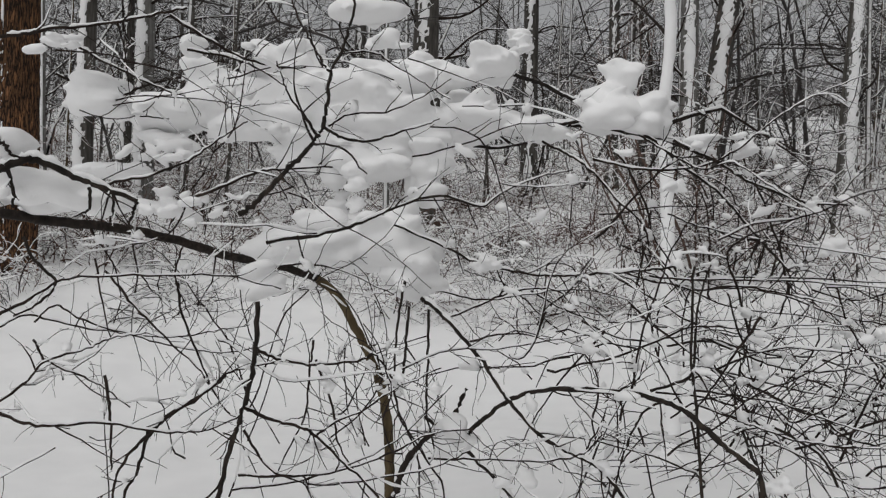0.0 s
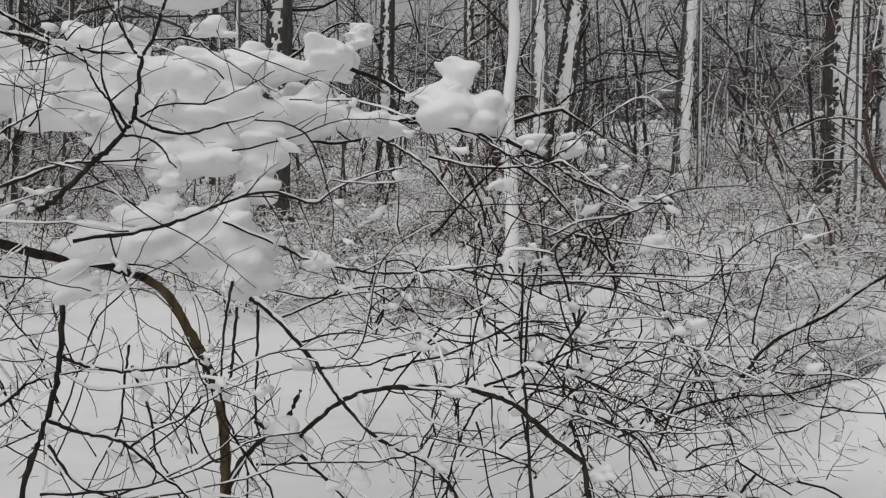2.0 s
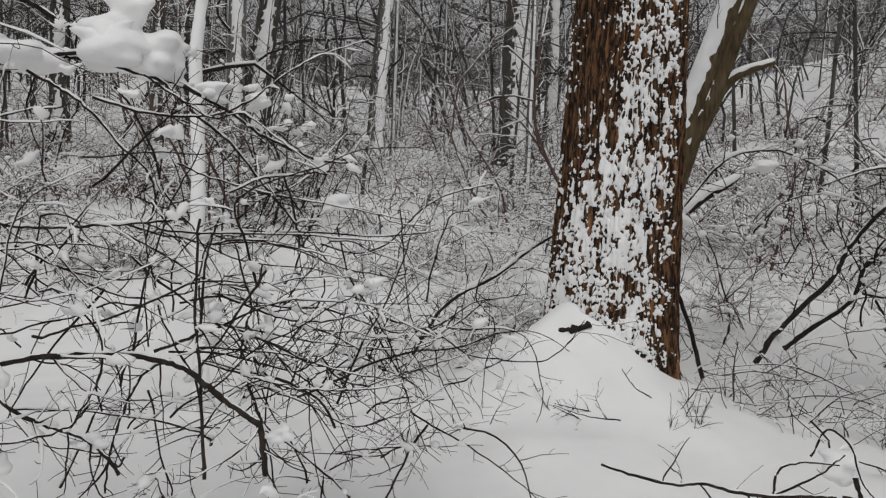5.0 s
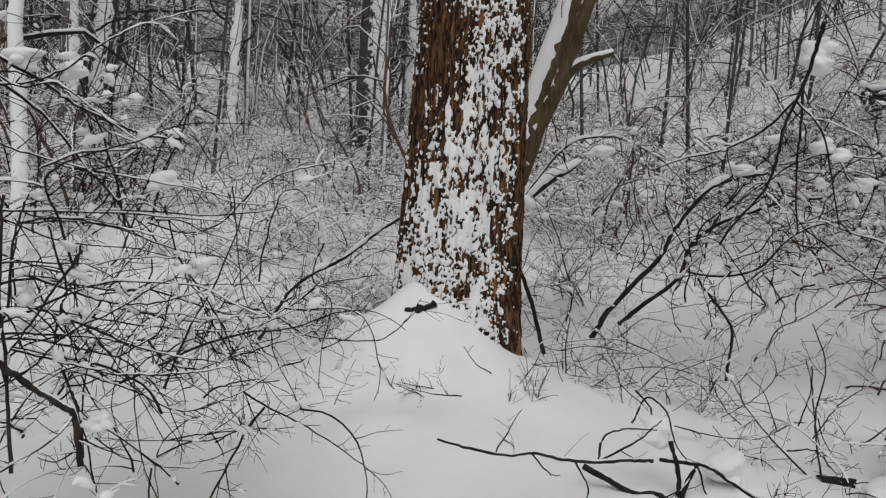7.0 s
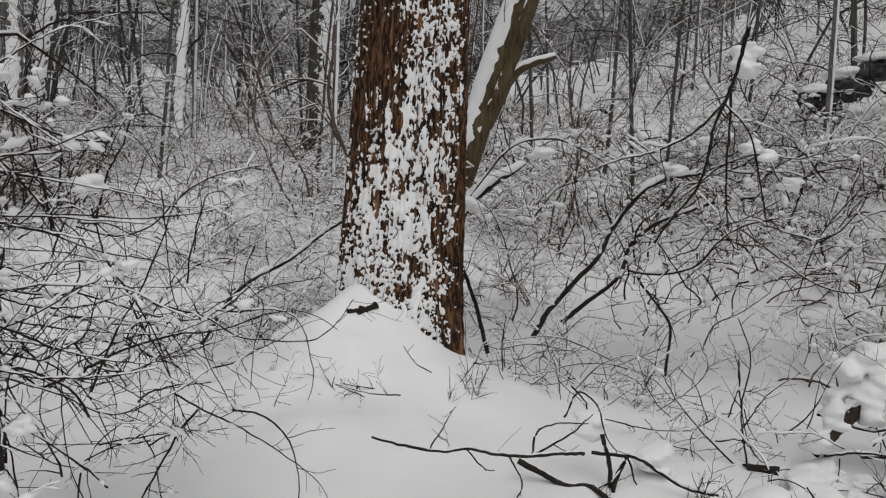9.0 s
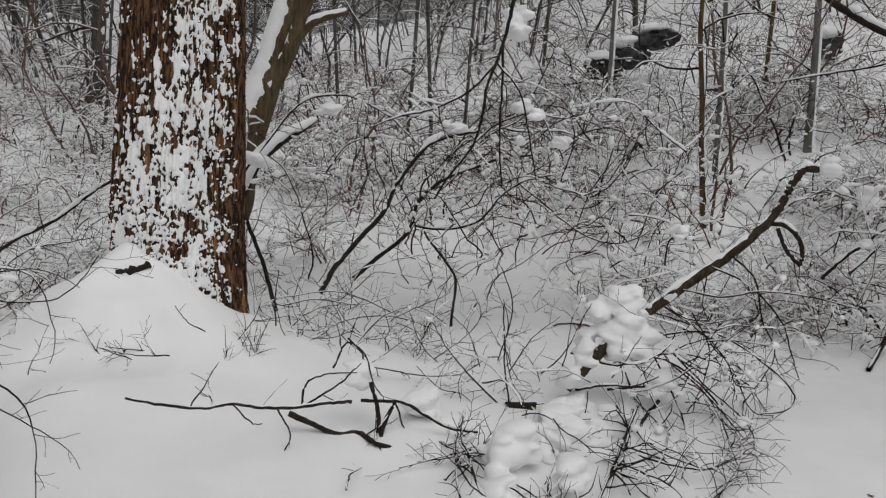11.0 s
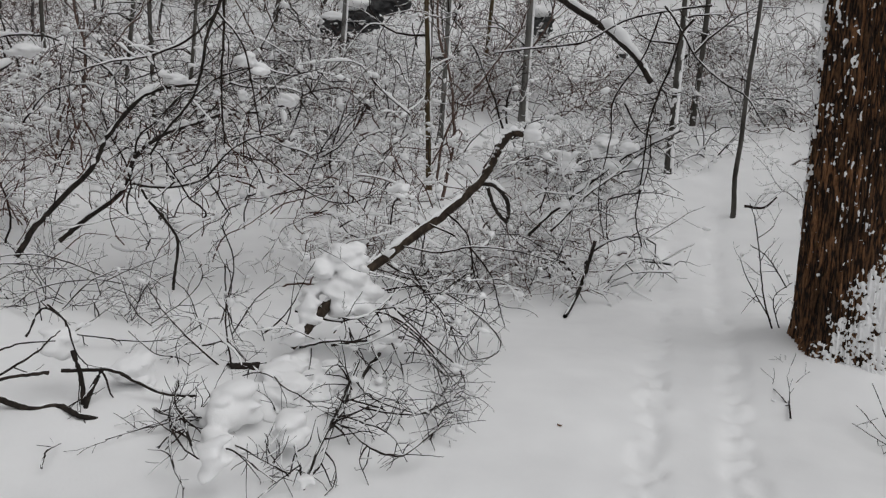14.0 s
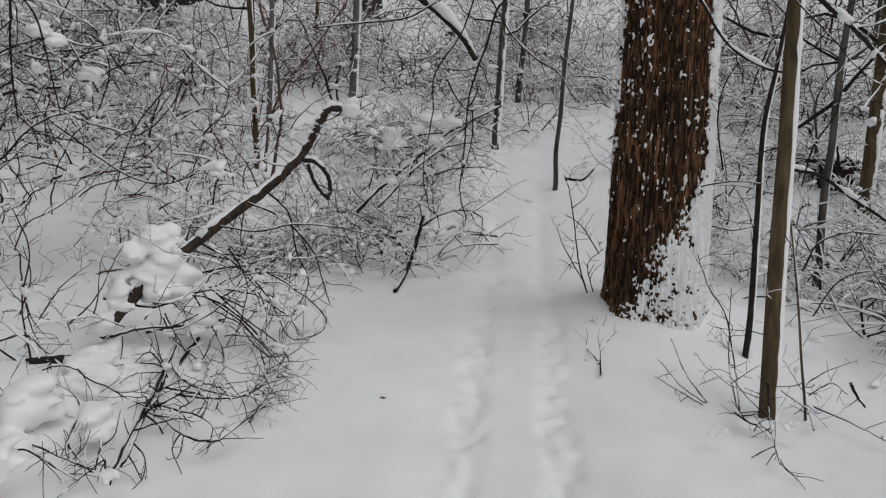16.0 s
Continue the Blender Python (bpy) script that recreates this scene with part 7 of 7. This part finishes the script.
foot_shoots.bough([(5.22, 3.41, 0.18), (5.41, 3.23, 0.44), (5.57, 3.02, 0.51), (5.67, 2.82, 0.38)], 0.005, 0.0025, 1, TWIG, 1.3)
foot_shoots.bough([(5.39, 2.79, 0.14), (5.55, 2.60, 0.31), (5.64, 2.50, 0.48), (5.64, 2.56, 0.65)], 0.005, 0.0025, 1, TWIG, 1.3)
foot_shoots.bough([(5.00, 3.91, 0.51), (5.18, 3.72, 0.55), (5.40, 3.44, 0.51), (5.57, 3.23, 0.60)], 0.005, 0.0025, 1, TWIG, 1.3)
foot_shoots.bough([(5.47, 2.26, 0.20), (5.55, 2.22, 0.44), (5.56, 2.27, 0.64)], 0.005, 0.0025, 1, TWIG, 1.3)
foot_shoots.bough([(5.41, 2.37, 0.15), (5.41, 2.47, 0.39), (5.37, 2.59, 0.51)], 0.005, 0.0025, 1, TWIG, 1.3)
foot_shoots.bough([(5.50, 2.18, 0.12), (5.61, 2.06, 0.36), (5.72, 1.89, 0.53)], 0.005, 0.0025, 1, TWIG, 1.3)
foot_shoots.bough([(5.39, 3.21, 0.27), (5.26, 3.01, 0.14), (5.20, 2.67, 0.11), (5.67, 2.71, 0.10)], 0.005, 0.0025, 1, TWIG, 1.3)
foot_shoots.bough([(3.29, 1.92, 0.03), (3.38, 1.96, 0.07), (3.54, 2.02, 0.04)], 0.005, 0.0025, 1, TWIG, 1.3)
rock((19.66, 6.75, 4.45), (0.42, 0.42, 0.34), 3)
rock((19.90, 6.25, 4.80), (0.42, 0.46, 0.34), 5)
rock((20.15, 5.65, 5.20), (0.42, 0.45, 0.26), 8)
rock((20.85, 1.85, 4.85), (0.22, 0.30, 0.34), 9)
rock((24.20, 2.40, 5.49), (0.21, 0.21, 0.17), 11)
rock((21.81, 1.85, 4.57), (0.16, 0.16, 0.16), 12)
rock((20.52, 2.16, 4.09), (0.26, 0.26, 0.13), 13)
rock((19.48, 1.44, 3.68), (0.14, 0.14, 0.07), 14)
rock((20.38, -0.22, 4.00), (0.12, 0.12, 0.09), 15)
rock((21.04, 5.32, 4.31), (0.19, 0.19, 0.09), 16)
rock((19.42, 4.03, 3.74), (0.17, 0.17, 0.07), 17)
tree_stump(stand(11.21, -5.56), 31)

laden.whips(30, (-0.35, 2.55, 2.0), (0.55, 0.15, 0.25), (0.5, -0.1, 0.25), 0.55, 1.0, 0.12, 0.6, 0.8)
laden.whips(34, (-0.6, 2.9, 0.95), (0.55, 0.3, 0.30), (0.0, -0.2, 0.3), 0.8)
arching.whips(74, (1.25, 3.45, 1.05), (0.55, 0.35, 0.40), (0.35, -0.1, 0.35), 1.0, 1.15, load=1.1)
thicket.whips(36, (8.6, 2.7, 2.1), (0.9, 0.8, 0.5), (0.0, -0.1, 0.4), 1.1, 1.5, 0.13, load=2.2)
arching.whips(36, (1.75, 3.3, 0.85), (0.40, 0.35, 0.30), (0.25, -0.2, 0.25), 0.7)
thicket.whips(22, (8.1, 4.2, 1.55), (0.9, 0.7, 0.45), (0.2, -0.3, 0.5), 1.2, 1.4, 0.13, load=2.2)
thicket.whips(18, (9.2, 1.6, 0.9), (0.8, 0.8, 0.5), (0.1, -0.2, 0.6), 1.1, 1.4, 0.13, load=2.2)
fallen.whips(28, (5.25, 0.85, 0.42), (0.32, 0.30, 0.20), (0.1, -0.30, 0.15), 0.6, 1.05, 0.24, 1.5)
fallen.whips(16, (4.8, 1.6, 0.22), (0.4, 0.35, 0.12), (-0.2, 0.1, 0.4), 0.5, 1.0, 0.24, 1.0)
thicket.whips(16, (9.0, 0.1, 1.1), (0.5, 0.4, 0.35), (-0.1, -0.1, 0.5), 1.0, 1.6, 0.13, load=2.2)
thicket.whips(14, (7.9, 4.0, 0.9), (0.8, 0.6, 0.4), (-0.1, -0.2, 0.6), 1.7, 1.2, 0.16, 0.6, 1.7, 0.55)
thicket.whips(12, (8.8, 2.4, 0.9), (0.6, 0.6, 0.4), (0.0, -0.1, 0.7), 1.8, 1.3, 0.16, 0.6, 1.7, 0.55)
thicket.whips(7, (9.4, 0.9, 0.7), (0.4, 0.4, 0.3), (0.0, 0.0, 0.8), 0.9, 1.1, 0.16, 0.6, 1.7, 0.55)
bramble = Bush("bramble_thicket", (8.2, 3.2, 0.3), "dense brown tangle of thin brambles powdered with snow", 71, heap=0.038, often=0.12, twig=TWIG_BROWN, gain=1.2)
bramble.whips(40, (8.0, 4.4, 1.0), (0.8, 0.7, 0.5), (0.0, -0.1, 0.8), 1.1, 1.5, 0.15, 0.8, 2.2)
bramble.whips(44, (8.7, 2.6, 1.1), (0.8, 0.8, 0.5), (0.0, -0.1, 0.8), 1.1, 1.5, 0.15, 0.8, 2.2)
bramble.whips(20, (9.4, 1.2, 0.9), (0.7, 0.7, 0.4), (0.0, -0.1, 0.8), 1.0, 1.5, 0.15, 0.8, 2.2, 0.1)
bramble.whips(34, (6.7, 5.5, 0.75), (0.55, 0.5, 0.35), (0.0, -0.1, 0.8), 0.9, 1.3, 0.15, 0.8, 2.0)
bramble.whips(24, (7.6, 5.5, 1.1), (0.6, 0.5, 0.4), (0.0, -0.1, 0.8), 1.0, 1.4, 0.15, 0.8, 2.0)
foot_shoots.whips(44, (5.25, 3.55, 0.30), (0.30, 0.45, 0.10), (0.0, 0.0, 0.7), 0.55, 1.0, 0.3, 1.2, 1.2)
foot_shoots.whips(10, (3.3, 4.3, 0.35), (0.35, 0.3, 0.06), (0.0, -0.2, 0.4), 0.35, 0.9, 0.3, 1.4, 1.2)
for x, y, s in ((8.9, 0.25, 1.0), (9.6, 0.35, 1.2), (10.4, 0.1, 1.0), (10.9, 0.6, 1.1), (8.6, 1.2, 1.1), (9.4, 1.4, 1.2), (11.6, -0.35, 0.9), (12.3, 0.3, 1.1), (9.8, -3.4, 0.8), (9.2, -4.6, 0.9), (8.2, -4.6, 0.7), (7.9, -4.1, 0.7), (7.4, -4.2, 0.6), (10.5, -3.9, 0.8), (9.0, -3.7, 0.6), (9.9, -5.3, 0.9), (11.5, -5.4, 1.0), (12.9, -4.6, 1.1), (13.6, -5.5, 1.2), (8.6, -4.9, 0.8), (13.7, -6.7, 1.2), (8.8, -5.2, 0.9), (15.3, -3.0, 1.1), (17.4, -2.9, 1.2)):
    m = Matrix.Translation(stand(x, y)) @ Matrix.Rotation(RNG.uniform(0, 6.28), 4, "Z")
    copy_thing(SHRUBS[int(RNG.integers(6))], m).scale = (s, s, s)
for bush in (laden, arching, thicket, roadside, limb, bramble, fallen, pole_tree, dark_sapling, thin_shoot, shoots, foot_shoots, track_shrub):
    bush.finish()


def fallen_leaf(x, y, seed):
    """A withered leaf or bark scrap lying on the snow."""
    rng = np.random.default_rng(seed)
    bm = bmesh.new()
    bmesh.ops.create_icosphere(bm, subdivisions=2, radius=1.0)
    for v in bm.verts:
        w = 0.011 * (1 + 0.4 * noise.noise(v.co * 2 + Vector((seed, 0, 0))))
        v.co = Vector((v.co.x * w * 1.5, v.co.y * w * 0.8, v.co.z * 0.003 + 0.006 * v.co.x * v.co.x))
    me = bpy.data.meshes.new("fallen_leaf")
    bm.to_mesh(me)
    bm.free()
    me.materials.append(LEAF)
    ob = new("fallen_leaf", me)
    ob.matrix_basis = Matrix.Translation((x, y, ground_z(x, y) + 0.004)) @ Matrix.Rotation(rng.uniform(0, 6.28), 4, "Z")
    tagged(ob, "small withered brown leaf lying on the snow", "leaf", "leaves on the snow")


for k, (x, y) in enumerate(((4.79, -0.18), (10.65, -1.25), (10.71, -1.07))):
    fallen_leaf(x, y, 1100 + k)
